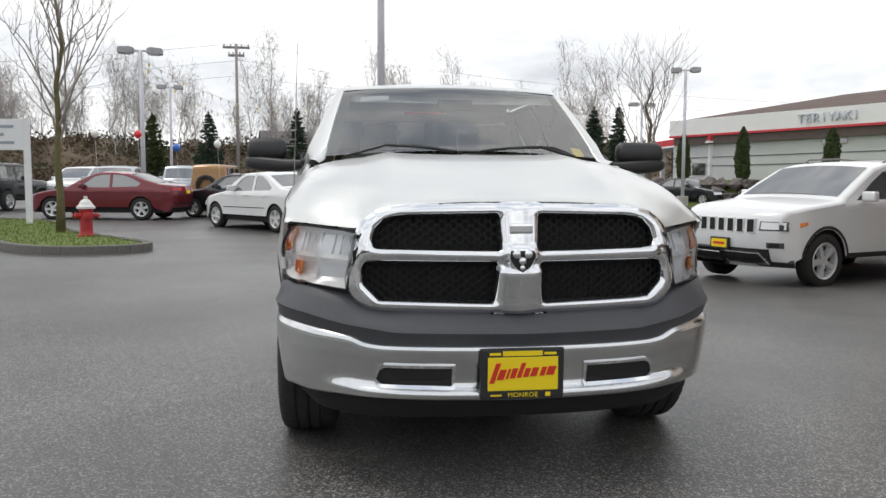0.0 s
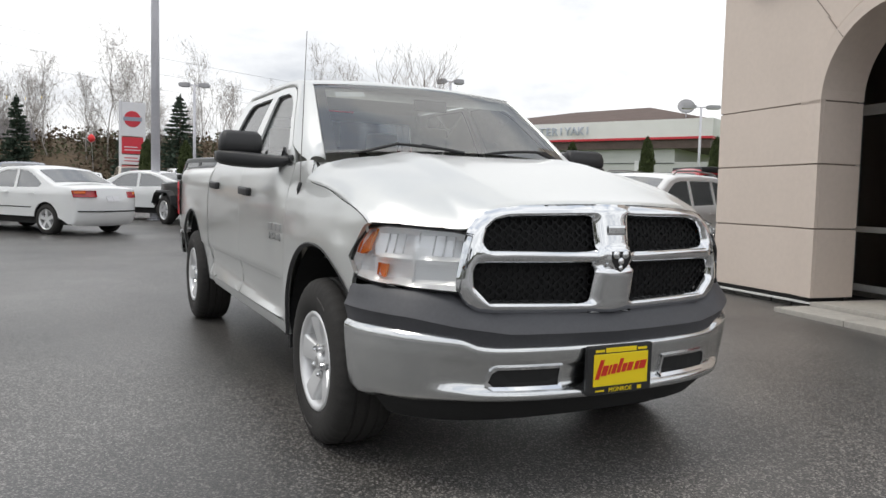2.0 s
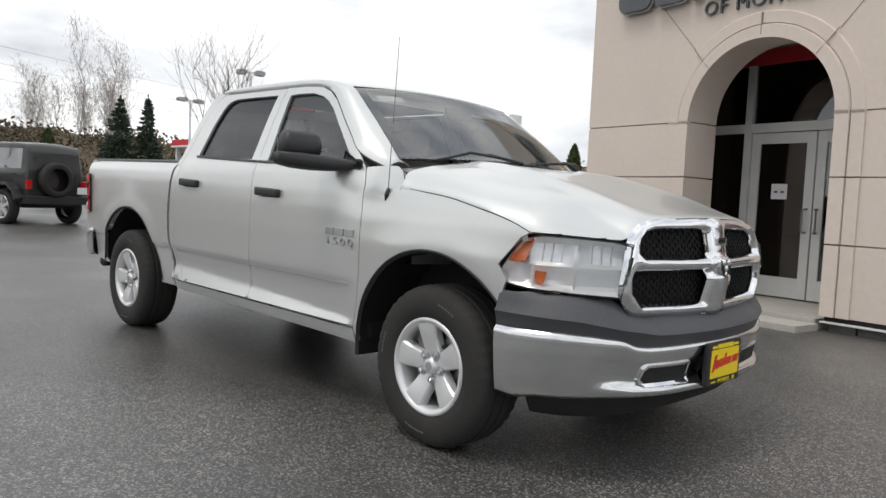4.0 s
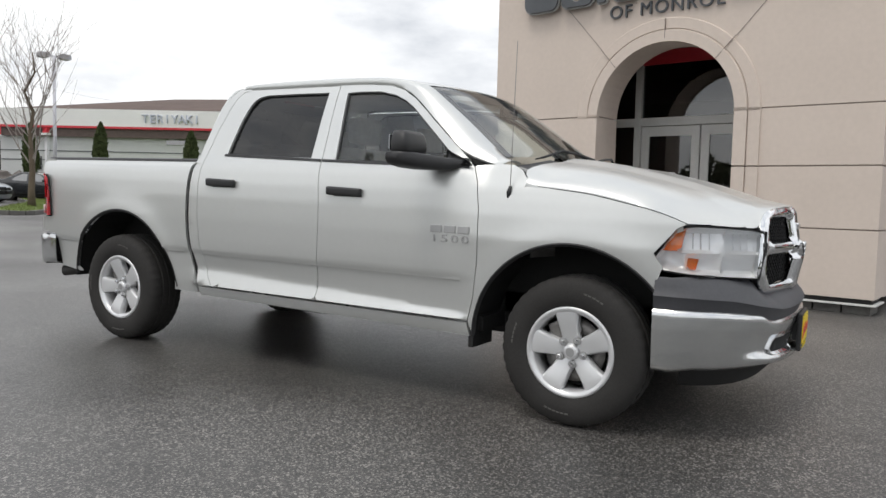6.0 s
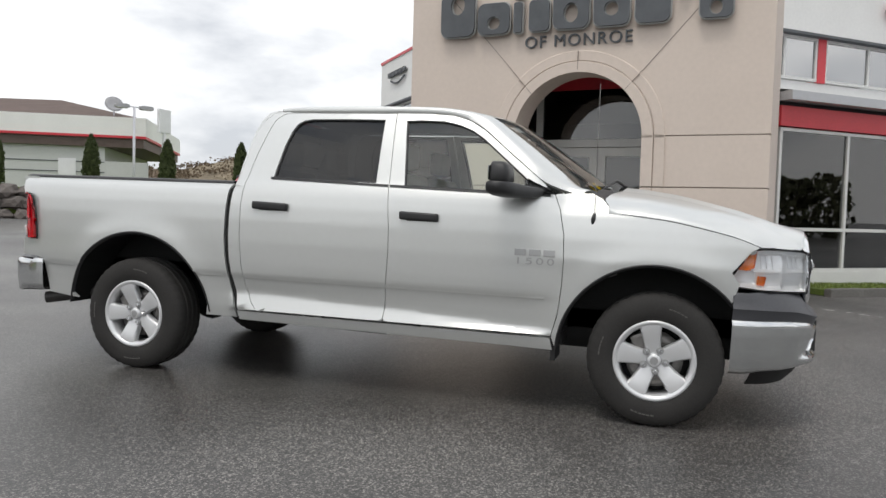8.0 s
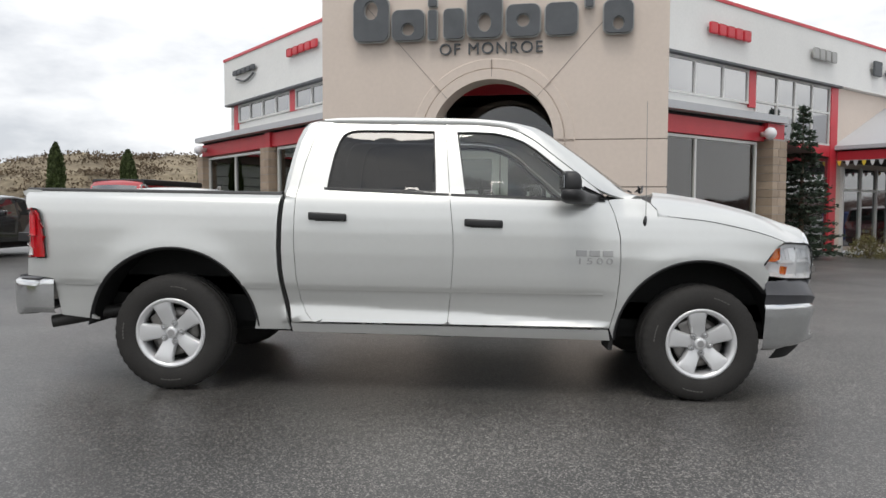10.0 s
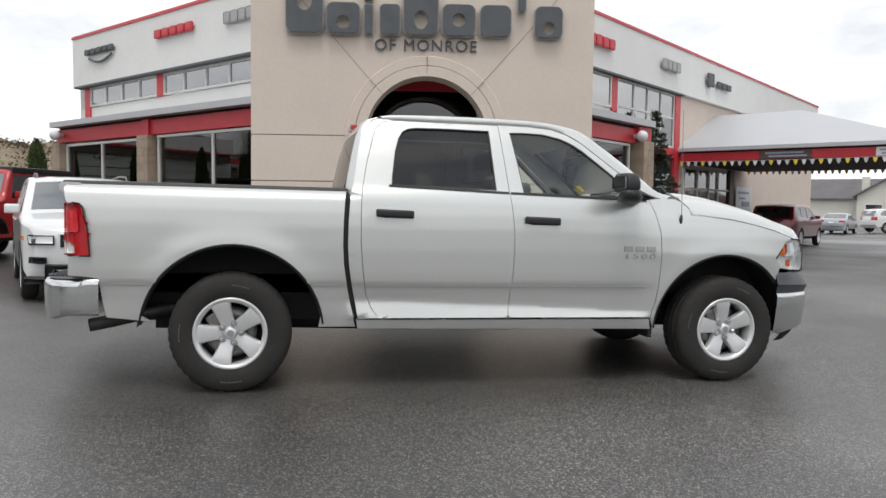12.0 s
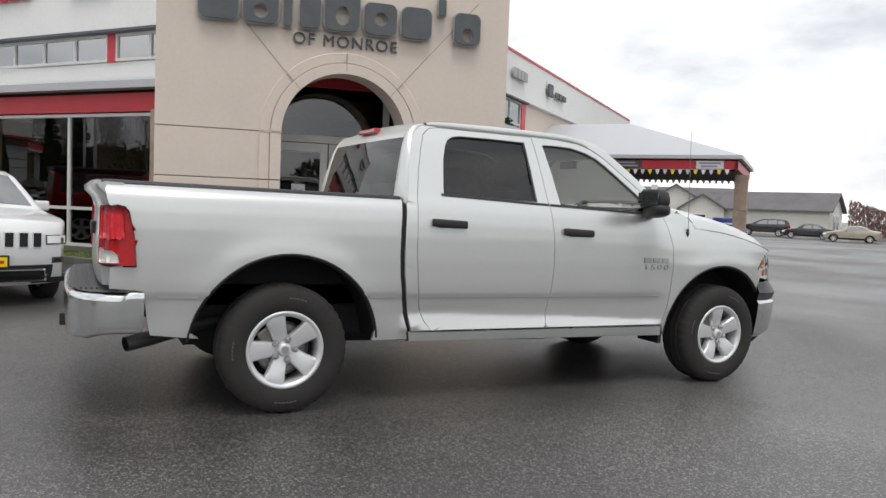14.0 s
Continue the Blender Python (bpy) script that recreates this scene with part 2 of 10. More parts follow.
SIGNRED = material("red sign enamel", (0.60, 0.03, 0.05), 0.4, vary=0.08)
ROCK = material("basalt boulder", (0.125, 0.11, 0.10), 0.9, vary=0.45, vscale=2.2, bump=0.6, bscale=14, random_tint=0.5)
ROOFSHINGLE = material("brown composition shingle", (0.115, 0.082, 0.070), 0.9, vary=0.3, vscale=1.2, bump=0.3, bscale=14)
SIDING = material("pale grey siding", (0.52, 0.53, 0.52), 0.75, vary=0.06, vscale=0.8)
LINEPAINT = material("worn white road paint", (0.55, 0.55, 0.53), 0.7, vary=0.35, vscale=3)
# indoor dimness is put into this base colour
INTERIOR = material("interior darkened to look dim", (0.17, 0.15, 0.14), 0.8, vary=0.25, vscale=0.7)


# ---- mesh helpers ----
def part(name, bm, mat, parent=None, label="", smooth=False, m=None):
    """Links a bmesh as one mesh object, under a thing or a part if one is given."""
    me = bpy.data.meshes.new(name)
    bm.normal_update()
    bm.to_mesh(me)
    bm.free()
    me.materials.append(mat)
    if smooth:
        me.shade_smooth()
    ob = new(name, me)
    if parent is not None:
        ob.parent = parent
    if m is not None:
        ob.matrix_basis = m
    return tagged(ob, label)


def thing(name, m, label, category, group="", kind=""):
    ob = new(name)
    ob.empty_display_size = 0.2
    ob.matrix_basis = m
    return tagged(ob, label, category, group, kind)


def box(bm, x0, y0, z0, x1, y1, z1, bevel=0.0, m=None):
    made = bmesh.ops.create_cube(bm, size=1)["verts"]
    for v in made:
        v.co = Vector(((x0 + x1) / 2 + v.co.x * (x1 - x0), (y0 + y1) / 2 + v.co.y * (y1 - y0), (z0 + z1) / 2 + v.co.z * (z1 - z0)))
    if bevel:
        edges = list({e for v in made for e in v.link_edges})
        res = bmesh.ops.bevel(bm, geom=edges, offset=bevel, segments=2, affect="EDGES", profile=0.7)
        made = list({v for f in res["faces"] for v in f.verts} | {v for v in made if v.is_valid})
    if m is not None:
        for v in made:
            v.co = m @ v.co
    return bm


def boxes(*rows, bevel=0.0):
    bm = bmesh.new()
    for r in rows:
        box(bm, *r, bevel=bevel)
    return bm


def tube(bm, pts, radii, sides=8, cap=True):
    """A round bar through points, with a radius at each."""
    pts = [Vector(p) for p in pts]
    if not isinstance(radii, (list, tuple)):
        radii = [radii] * len(pts)
    rings, ref = [], None
    for i, p in enumerate(pts):
        t = (pts[min(i + 1, len(pts) - 1)] - pts[max(i - 1, 0)]).normalized()
        if ref is None:
            ref = t.orthogonal().normalized()
        ref = (ref - t * ref.dot(t)).normalized()
        side = t.cross(ref)
        rings.append([bm.verts.new(p + (ref * math.cos(2 * math.pi * k / sides) + side * math.sin(2 * math.pi * k / sides)) * radii[i]) for k in range(sides)])
    for a, b in zip(rings, rings[1:]):
        for k in range(sides):
            bm.faces.new((a[k], a[(k + 1) % sides], b[(k + 1) % sides], b[k]))
    if cap:
        bm.faces.new(rings[0][::-1]), bm.faces.new(rings[-1])
    return bm


def loft(bm, rows, closed=False):
    """Quads between rows of points."""
    vs = [[bm.verts.new(p) for p in row] for row in rows]
    n = len(vs[0])
    for a, b in zip(vs, vs[1:]):
        for k in range(n if closed else n - 1):
            bm.faces.new((a[k], a[(k + 1) % n], b[(k + 1) % n], b[k]))
    return vs


def lathe(bm, prof, sides=32, axis="x", m=None):
    """Turns a profile of (along the axis, radius)."""
    rows = []
    for k in range(sides + 1):
        a = 2 * math.pi * (k % sides) / sides
        c, s = math.cos(a), math.sin(a)
        rows.append([(h, r * c, r * s) if axis == "x" else (r * c, r * s, h) for h, r in prof])
    vs = loft(bm, rows)
    if m is not None:
        for row in vs:
            for v in row:
                v.co = m @ v.co
    bmesh.ops.remove_doubles(bm, verts=[v for row in vs for v in row], dist=1e-5)
    return bm


def curve(pts, n):
    """n points along a smooth line through pts (centripetal enough for gentle shapes)."""
    p = [np.array(q, float) for q in pts]
    p = [2 * p[0] - p[1], *p, 2 * p[-1] - p[-2]]
    out, segs = [], len(p) - 3
    for k in range(n):
        u = k / (n - 1) * segs
        i = min(int(u), segs - 1)
        t = u - i
        a, b, c, e = p[i:i + 4]
        out.append(0.5 * (2 * b + (c - a) * t + (2 * a - 5 * b + 4 * c - e) * t * t + (3 * b - a - 3 * c + e) * t ** 3))
    return [tuple(float(v) for v in q) for q in out]


def lerp(x, table):
    """Linear look-up in a table of (x, y)."""
    return float(np.interp(x, [a for a, _ in table], [b for _, b in table]))


def easy(x, table):
    """Smooth look-up in a table of (x, y)."""
    for (a, fa), (b, fb) in zip(table, table[1:]):
        if x <= b:
            t = min(1, max(0, (x - a) / (b - a)))
            return fa + (fb - fa) * t * t * (3 - 2 * t)
    return table[-1][1]


def inside(poly, x, y):
    hit, j = False, len(poly) - 1
    for i in range(len(poly)):
        (xi, yi), (xj, yj) = poly[i], poly[j]
        if (yi > y) != (yj > y) and x < (xj - xi) * (y - yi) / (yj - yi) + xi:
            hit = not hit
        j = i
    return hit


def area(poly):
    return sum(a[0] * b[1] - b[0] * a[1] for a, b in zip(poly, poly[1:] + poly[:1])) / 2


def shrink(poly, w):
    """The outline set in by w."""
    poly = list(poly) if area(poly) > 0 else list(poly)[::-1]
    out = []
    for i, p in enumerate(poly):
        a, b = np.array(poly[i - 1]), np.array(poly[(i + 1) % len(poly)])
        q = np.array(p)
        u, v = (q - a) / (np.linalg.norm(q - a) + 1e-9), (b - q) / (np.linalg.norm(b - q) + 1e-9)
        n1, n2 = np.array((-u[1], u[0])), np.array((-v[1], v[0]))
        k = n1 + n2
        k = k / max(0.35, float(k @ k) / 2) if np.linalg.norm(k) > 1e-6 else n1
        out.append(tuple(float(c) for c in q + k * w))
    return out


def dense(poly, step, closed=True):
    out, n = [], len(poly)
    for i in range(n if closed else n - 1):
        a, b = np.array(poly[i]), np.array(poly[(i + 1) % n])
        k = max(1, int(np.ceil(np.linalg.norm(b - a) / step)))
        out += [tuple(float(c) for c in a + (b - a) * j / k) for j in range(k)]
    return out if closed else out + [tuple(poly[-1])]


def sheet(outline, f, step=0.05, holes=(), rim=0.015, gap=0.0, turn=False, guides=()):
    """A curved panel: the outline and its holes lie in a plane of two numbers, which f lays into space. rim: how deep its edges turn in."""
    from mathutils.geometry import delaunay_2d_cdt
    outline = shrink(outline, gap) if gap else outline
    loops = [dense(outline, step)] + [dense(h, step) for h in holes]
    pts, edges = [], []
    for lp in loops:
        base = len(pts)
        pts += lp
        edges += [(base + i, base + (i + 1) % len(lp)) for i in range(len(lp))]
    for lp in guides:
        g = dense(lp, step)
        base = len(pts)
        pts += g
        edges += [(base + i, base + (i + 1) % len(g)) for i in range(len(g))]
    rim_pts = np.array(pts)
    lo, hi = rim_pts.min(0), rim_pts.max(0)
    for a in np.arange(lo[0] + step / 2, hi[0], step):
        for b in np.arange(lo[1] + step / 2, hi[1], step):
            if np.min(np.abs(rim_pts - (a, b)).sum(1)) > step * 0.6 and inside(loops[0], a, b) and not any(inside(h, a, b) for h in loops[1:]):
                pts.append((float(a), float(b)))
    v2, _, tris, *_ = delaunay_2d_cdt([Vector(p) for p in pts], edges, [], 0, 1e-6)
    bm = bmesh.new()
    vs = [bm.verts.new(f(v.x, v.y)) for v in v2]
    for t in tris:
        c = sum((v2[i] for i in t), Vector((0, 0))) / len(t)
        if inside(loops[0], c.x, c.y) and not any(inside(h, c.x, c.y) for h in loops[1:]):
            try:
                bm.faces.new([vs[i] for i in (t[::-1] if turn else t)])
            except ValueError:
                pass
    bmesh.ops.delete(bm, geom=[v for v in bm.verts if not v.link_faces], context="VERTS")
    bm.normal_update()
    if rim:
        edge = [e for e in bm.edges if len(e.link_faces) == 1]
        low = {}
        for e in edge:
            for v in e.verts:
                if v not in low:
                    low[v] = v.co - v.normal * rim
        made = {v: bm.verts.new(c) for v, c in low.items()}
        for e in edge:
            lp = e.link_loops[0]
            a, b = lp.vert, lp.link_loop_next.vert
            f2 = bm.faces.new((b, a, made[a], made[b]))
            f2.smooth = False
    return bm


def mirror_x(bm):
    """A mirrored copy of a bmesh's contents in place."""
    for v in bm.verts:
        v.co.x = -v.co.x
    bmesh.ops.reverse_faces(bm, faces=bm.faces)
    return bm


def bars(parent, name, mat, rows, f, label=""):
    """Writing that cannot be told, as raised bars: rows of (x0, z0, x1, z1) laid by f."""
    for x0, z0, x1, z1 in rows:
        bm = bmesh.new()
        box(bm, x0, 0, z0, x1, 0.004, z1)
        for v in bm.verts:
            v.co = f(v.co)
        part(name, bm, mat, parent, label)


# ---- ground: a lot that climbs slightly towards +y ----
def ground_z(x, y):
    # a shallow dip where the cars stand beside the tower
    dip = 0.13 * math.exp(-((x - 5.3) / 2.5) ** 2 - ((y - 7.3) / 2.8) ** 2)
    return 0.014 * max(-26.0, min(36.0, y)) - dip


def build_ground():
    bm = bmesh.new()
    xs = [-2600, -900, -300, -120, -60, -40] + [i * 4 for i in range(-8, 0)] + [i * 0.7 for i in range(20)] + [i * 4 for i in range(4, 13)] + [60, 90, 150, 300, 900, 2600]
    ys = [-2600, -900, -300, -120, -60, -40] + [-26 + i * 3.875 for i in range(7)] + [2 + i * 0.7 for i in range(17)] + [-26 + i * 3.875 for i in range(11, 17)] + [60, 90, 150, 300, 900, 2600]
    rows = [[(x, y, ground_z(x, y)) for x in xs] for y in ys]
    loft(bm, rows)
    bmesh.ops.reverse_faces(bm, faces=bm.faces)
    g = part("ground", bm, ASPHALT)
    if g.data.polygons[0].normal.z < 0:
        g.data.flip_normals()
    tagged(g, "worn damp asphalt of a car dealer's lot", "ground", kind="structure")


build_ground()

# ---- dealership: x runs along the front, y out of it towards the lot ----
BD = Vector((0.154, 0.988, 0)).normalized()
MB = Matrix(((BD.x, -BD.y, 0, 5.19), (BD.y, BD.x, 0, 1.18), (0, 0, 1, 0), (0, 0, 0, 1)))
TOWER_L, TOWER_R, TOWER_TOP, ARCH_R, SPRING, ARCH_X = 2.585, -2.53, 5.6, 0.91, 2.30, -0.02
FLOOR_Z = 0.13


def arch_outline(r, foot, spring=SPRING, n=28, cx=ARCH_X):
    return [(cx + r, foot)] + [(cx + r * math.cos(math.pi * k / n), spring + r * math.sin(math.pi * k / n)) for k in range(n + 1)] + [(cx - r, foot)]


def build_tower():
    t = thing("entrance_tower", MB, "beige stucco entrance tower with a round-headed arch", "tower", kind="structure")
    # front wall, in courses split by thin sunk joints
    levels = [0.15, 0.92, 1.63, 2.315, TOWER_TOP]
    for z0, z1 in zip(levels, levels[1:]):
        outline = [(TOWER_R, z0 + 0.008), (TOWER_L, z0 + 0.008), (TOWER_L, z1 - 0.008), (TOWER_R, z1 - 0.008)]
        arch = arch_outline(ARCH_R, z0 + 0.008, spring=z0 + 0.012)
        if z1 < SPRING + 0.1:
            for x0, x1 in ((TOWER_R, ARCH_X - ARCH_R), (ARCH_X + ARCH_R, TOWER_L)):
                bm = boxes((x0, -0.55, z0 + 0.008, x1, 0.0, z1 - 0.008), bevel=0.006)
                part("wall_course", bm, STUCCO, t)
        else:
            # upper field with the arch cut through it
            top = [(TOWER_R, z1 - 0.008), (TOWER_R, z0 + 0.008)] + [p for p in arch[::-1]][0:] + [(TOWER_L, z0 + 0.008), (TOWER_L, z1 - 0.008)]
            bm = sheet(top, lambda a, b: Vector((a, 0, b)), 0.35, rim=0.0)
            bm.normal_update()
            if sum(fc.normal.y for fc in bm.faces) < 0:
                bmesh.ops.reverse_faces(bm, faces=bm.faces)
            rim_edges = [e for e in bm.edges if len(e.link_faces) == 1]
            back = {v: bm.verts.new(v.co + Vector((0, -0.55, 0))) for v in {w for e in rim_edges for w in e.verts}}
            for e in rim_edges:
                lp = e.link_loops[0]
                bm.faces.new((lp.link_loop_next.vert, lp.vert, back[lp.vert], back[lp.link_loop_next.vert]))
            part("upper_wall", bm, STUCCO, t)
    # joint backing just behind the face
    for x0, x1 in ((TOWER_R + 0.02, ARCH_X - ARCH_R - 0.02), (ARCH_X + ARCH_R + 0.02, TOWER_L - 0.02)):
        part("joint_backing", boxes((x0, -0.5, 0.16, x1, -0.015, 2.33)), JOINT, t)
    # side and back walls, roof
    for x0, x1 in ((TOWER_R, TOWER_R + 0.3), (TOWER_L - 0.3, TOWER_L)):
        part("side_wall", boxes((x0, -4.4, 0.15, x1, -0.552, TOWER_TOP)), STUCCO, t)
    part("back_wall", boxes((TOWER_R + 0.3, -4.4, 3.0, TOWER_L - 0.3, -4.1, TOWER_TOP)), STUCCO, t)
    part("roof", boxes((TOWER_R, -4.4, TOWER_TOP, TOWER_L, 0.0, TOWER_TOP + 0.12)), WHITEPANEL, t)
    # two raised rings round the arch and their legs
    for r0, r1, out in ((ARCH_R + 0.002, 1.065, 0.045), (1.075, 1.215, 0.024)):
        rows = []
        for k in range(41):
            a = math.pi * k / 40
            c, s = math.cos(a), math.sin(a)
            rows.append([(ARCH_X + r * c, y, SPRING + r * s) for r, y in ((r0, -0.02), (r0, out), (r1 - 0.012, out), (r1, out * 0.4), (r1, -0.002))])
        bm = bmesh.new()
        loft(bm, rows)
        bmesh.ops.recalc_face_normals(bm, faces=bm.faces)
        part("arch_ring", bm, STUCCO, t)
        for z0, z1 in zip(levels[:-1], levels[1:-1] + [SPRING]):
            for sx in (-1, 1):
                xa, xb = sorted((ARCH_X + sx * r0, ARCH_X + sx * r1))
                part("arch_leg", boxes((xa, 0.001, z0 + 0.008, xb, out, z1 - 0.008), bevel=0.004), STUCCO, t)
    # thin slanting joints and the crown joint
    for sx in (-1, 1):
        a = radians(44)
        p0 = Vector((ARCH_X + sx * 0.92 * math.cos(a), 0, SPRING + 0.92 * math.sin(a)))
        p1 = Vector((ARCH_X + sx * 2.0, 0, SPRING + 2.15))
        bm = bmesh.new()
        tube(bm, [p0 + Vector((0, 0.046, 0)), p0 + (p1 - p0) * 0.17 + Vector((0, 0.030, 0))], 0.006, 4)
        tube(bm, [p0 + (p1 - p0) * 0.17, p1], 0.006, 4)
        part("slanting_joint", bm, JOINT, t)
    part("crown_joint", boxes((ARCH_X - 0.005, 0, SPRING + 0.95, ARCH_X + 0.005, 0.0475, SPRING + 1.2)), JOINT, t)
    # bottom trim with a drip rail over low base blocks
    for x0, x1 in ((TOWER_R - 0.02, ARCH_X - ARCH_R - 0.01), (ARCH_X + ARCH_R + 0.01, TOWER_L + 0.02)):
        # solid strip; the gap's shade is put into its near-black colour
        part("bottom_shadow_gap", boxes((x0 + 0.05, -0.5, 0.10, x1 - 0.02, -0.03, 0.15)), GAP, t)
        part("drip_rail", boxes((x0, -0.52, 0.085, x1, 0.03, 0.105), bevel=0.006), WINFRAME, t)
        n = 5
        for k in range(n):
            w = (x1 - x0 - 0.1) / n
            part("base_block", boxes((x0 + 0.06 + w * k, -0.5, -0.08, x0 + 0.04 + w * (k + 1), -0.06, 0.085), bevel=0.01), KERBMAT, t)


def slab_word(word_rows, y, mat, parent, name, depth=0.11, edge=None):
    """Sign shapes that stand for a trade name: plain rounded blocks with slots."""
    for x0, x1, z0, z1, slot in word_rows:
        w, h = x1 - x0, z1 - z0
        r = min(w, h) * 0.22
        outer = [(x0 + r + (w - 2 * r) * a + r * math.cos(q), z0 + r + (h - 2 * r) * b + r * math.sin(q))
                 for a, b, q0 in ((1, 0, -90), (1, 1, 0), (0, 1, 90), (0, 0, 180)) for q in [radians(q0 + 22.5 * k) for k in range(5)]]
        hole = []
        if slot:
            cx, cz = (x0 + x1) / 2, z0 + h * slot
            hw, hh = w * 0.21, min(h * 0.22, w * 0.32)
            hole = [[(cx + hw * math.cos(q), cz + hh * math.sin(q)) for q in [2 * math.pi * k / 14 for k in range(14)]]]
        bm = sheet(outer, lambda a, b: (a, y + depth, b), 0.08, hole, rim=depth, turn=True)
        bm.normal_update()
        if bm.faces[:][0].normal.y < 0:
            bmesh.ops.reverse_faces(bm, faces=bm.faces)
        part(name, bm, mat, parent)
        if edge:
            big = shrink(outer, -0.018)
            part("return_edge", sheet(big, lambda a, b: (a, y + depth - 0.035, b), 0.1, [shrink(h, 0.012) for h in hole], rim=0.03, turn=True), edge, parent)


def text_part(name, body, size, mat, parent, m, depth=0.02, label="", spacing=1.0):
    cu = bpy.data.curves.new(name, "FONT")
    cu.body, cu.size, cu.extrude, cu.align_x, cu.space_character = body, size, depth, "CENTER", spacing
    ob = bpy.data.objects.new(name, cu)
    scene.collection.objects.link(ob)
    me = bpy.data.meshes.new_from_object(ob.evaluated_get(bpy.context.evaluated_depsgraph_get()))
    bpy.data.objects.remove(ob)
    bpy.data.curves.remove(cu)
    me.materials.clear()
    me.materials.append(mat)
    out = new(name, me)
    out.parent = parent
    out.matrix_basis = m
    return tagged(out, label)


def letter_row(body, size, mat, parent, m, depth, spacing=1.0):
    """A line of raised letters, each a part of its own."""
    def right_edge(txt):
        cu = bpy.data.curves.new("measure", "FONT")
        cu.body, cu.size, cu.space_character = txt, size, spacing
        ob = bpy.data.objects.new("measure", cu)
        scene.collection.objects.link(ob)
        me = bpy.data.meshes.new_from_object(ob.evaluated_get(bpy.context.evaluated_depsgraph_get()))
        xs = [v.co.x for v in me.vertices]
        bpy.data.objects.remove(ob)
        bpy.data.curves.remove(cu)
        return min(xs), max(xs)
    lo, hi = right_edge(body)
    for i, ch in enumerate(body):
        if ch != " ":
            ob = text_part("letter", ch, size, mat, parent, m, depth)
            mine = max(v.co.x for v in ob.data.vertices)
            move = right_edge(body[:i + 1])[1] - mine - (lo + hi) / 2
            for v in ob.data.vertices:
                v.co.x += move


FACE = Matrix(((-1, 0, 0, 0), (0, 0, 1, 0), (0, 1, 0, 0), (0, 0, 0, 1)))  # text that is read from +y


def build_signs():
    s = thing("tower_sign", MB, "large dark grey channel sign fixed to the beige tower", "sign")
    rows = [(1.52, 2.05, 3.80, 4.45, 0.70), (0.98, 1.46, 3.80, 4.24, 0.36), (0.79, 0.91, 3.80, 4.22, 0), (0.79, 0.91, 4.28, 4.38, 0), (0.39, 0.68, 3.80, 4.23, 0),
            (-0.17, 0.33, 3.80, 4.43, 0.34), (-0.72, -0.24, 3.80, 4.25, 0.5), (-1.25, -0.80, 3.80, 4.25, 0.0), (-1.47, -1.36, 4.18, 4.42, 0), (-2.02, -1.62, 3.80, 4.25, 0.3)]
    slab_word(rows, 0.03, LETTERGREY, s, "sign_block", 0.10, LETTEREDGE)
    w = thing("town_sign", MB, "small dark grey raised capitals on the beige tower", "sign")
    letter_row("OF MONROE", 0.235, LETTERGREY, w, Matrix.Translation((0.0, 0.02, 3.585)) @ FACE, 0.018, spacing=1.16)


def pane_bay(parent, p, q, z0, z1, posts, glass=SHOPGLASS, bar=0.06, cross=()):
    """A glazed bay between plan points p and q: frame, posts at the given fractions and panes."""
    p, q = Vector((*p, 0)), Vector((*q, 0))
    length = (q - p).length
    u = (q - p) / length
    nrm = Vector((-u.y, u.x, 0))
    if nrm.y < 0:
        nrm = -nrm
    m = Matrix(((u.x, nrm.x, 0, p.x), (u.y, nrm.y, 0, p.y), (0, 0, 1, 0), (0, 0, 0, 1)))
    cuts = [0.0] + [length * f for f in posts] + [length]
    win = part("window", boxes((0, -0.05, z0, length, 0.05, z0 + bar), (0, -0.05, z1 - bar, length, 0.05, z1)), WINFRAME, parent, m=m)
    for c in cuts:
        a = min(max(c - bar / 2, 0), length - bar)
        part("mullion", boxes((a, -0.045, z0 + bar, a + bar, 0.045, z1 - bar)), WINFRAME, win)
    for c in cross:
        part("crossbar", boxes((bar, -0.04, c - bar / 2, length - bar, 0.04, c + bar / 2)), WINFRAME, win)
    for a, b in zip(cuts, cuts[1:]):
        zs = [z0 + bar, *cross, z1 - bar]
        for za, zb in zip(zs, zs[1:]):
            pane = part("pane", boxes((a + bar / 2, -0.006, za, b - bar / 2, 0.006, zb)), glass, win)
            pane.visible_shadow = False
    return win


def wall_run(name, p, q, z0, z1, mat, parent, thick=0.25, out=0.0):
    p, q = Vector((*p, 0)), Vector((*q, 0))
    u = (q - p).normalized()
    nrm = Vector((-u.y, u.x, 0))
    if nrm.y < 0:
        nrm = -nrm
    m = Matrix(((u.x, nrm.x, 0, p.x), (u.y, nrm.y, 0, p.y), (0, 0, 1, 0), (0, 0, 0, 1)))
    return part(name, boxes((0, -thick + out, z0, (q - p).length, out, z1)), mat, parent, m=m)


def along(p, q, s):
    p, q = Vector(p), Vector(q)
    return tuple(p + (q - p).normalized() * s)


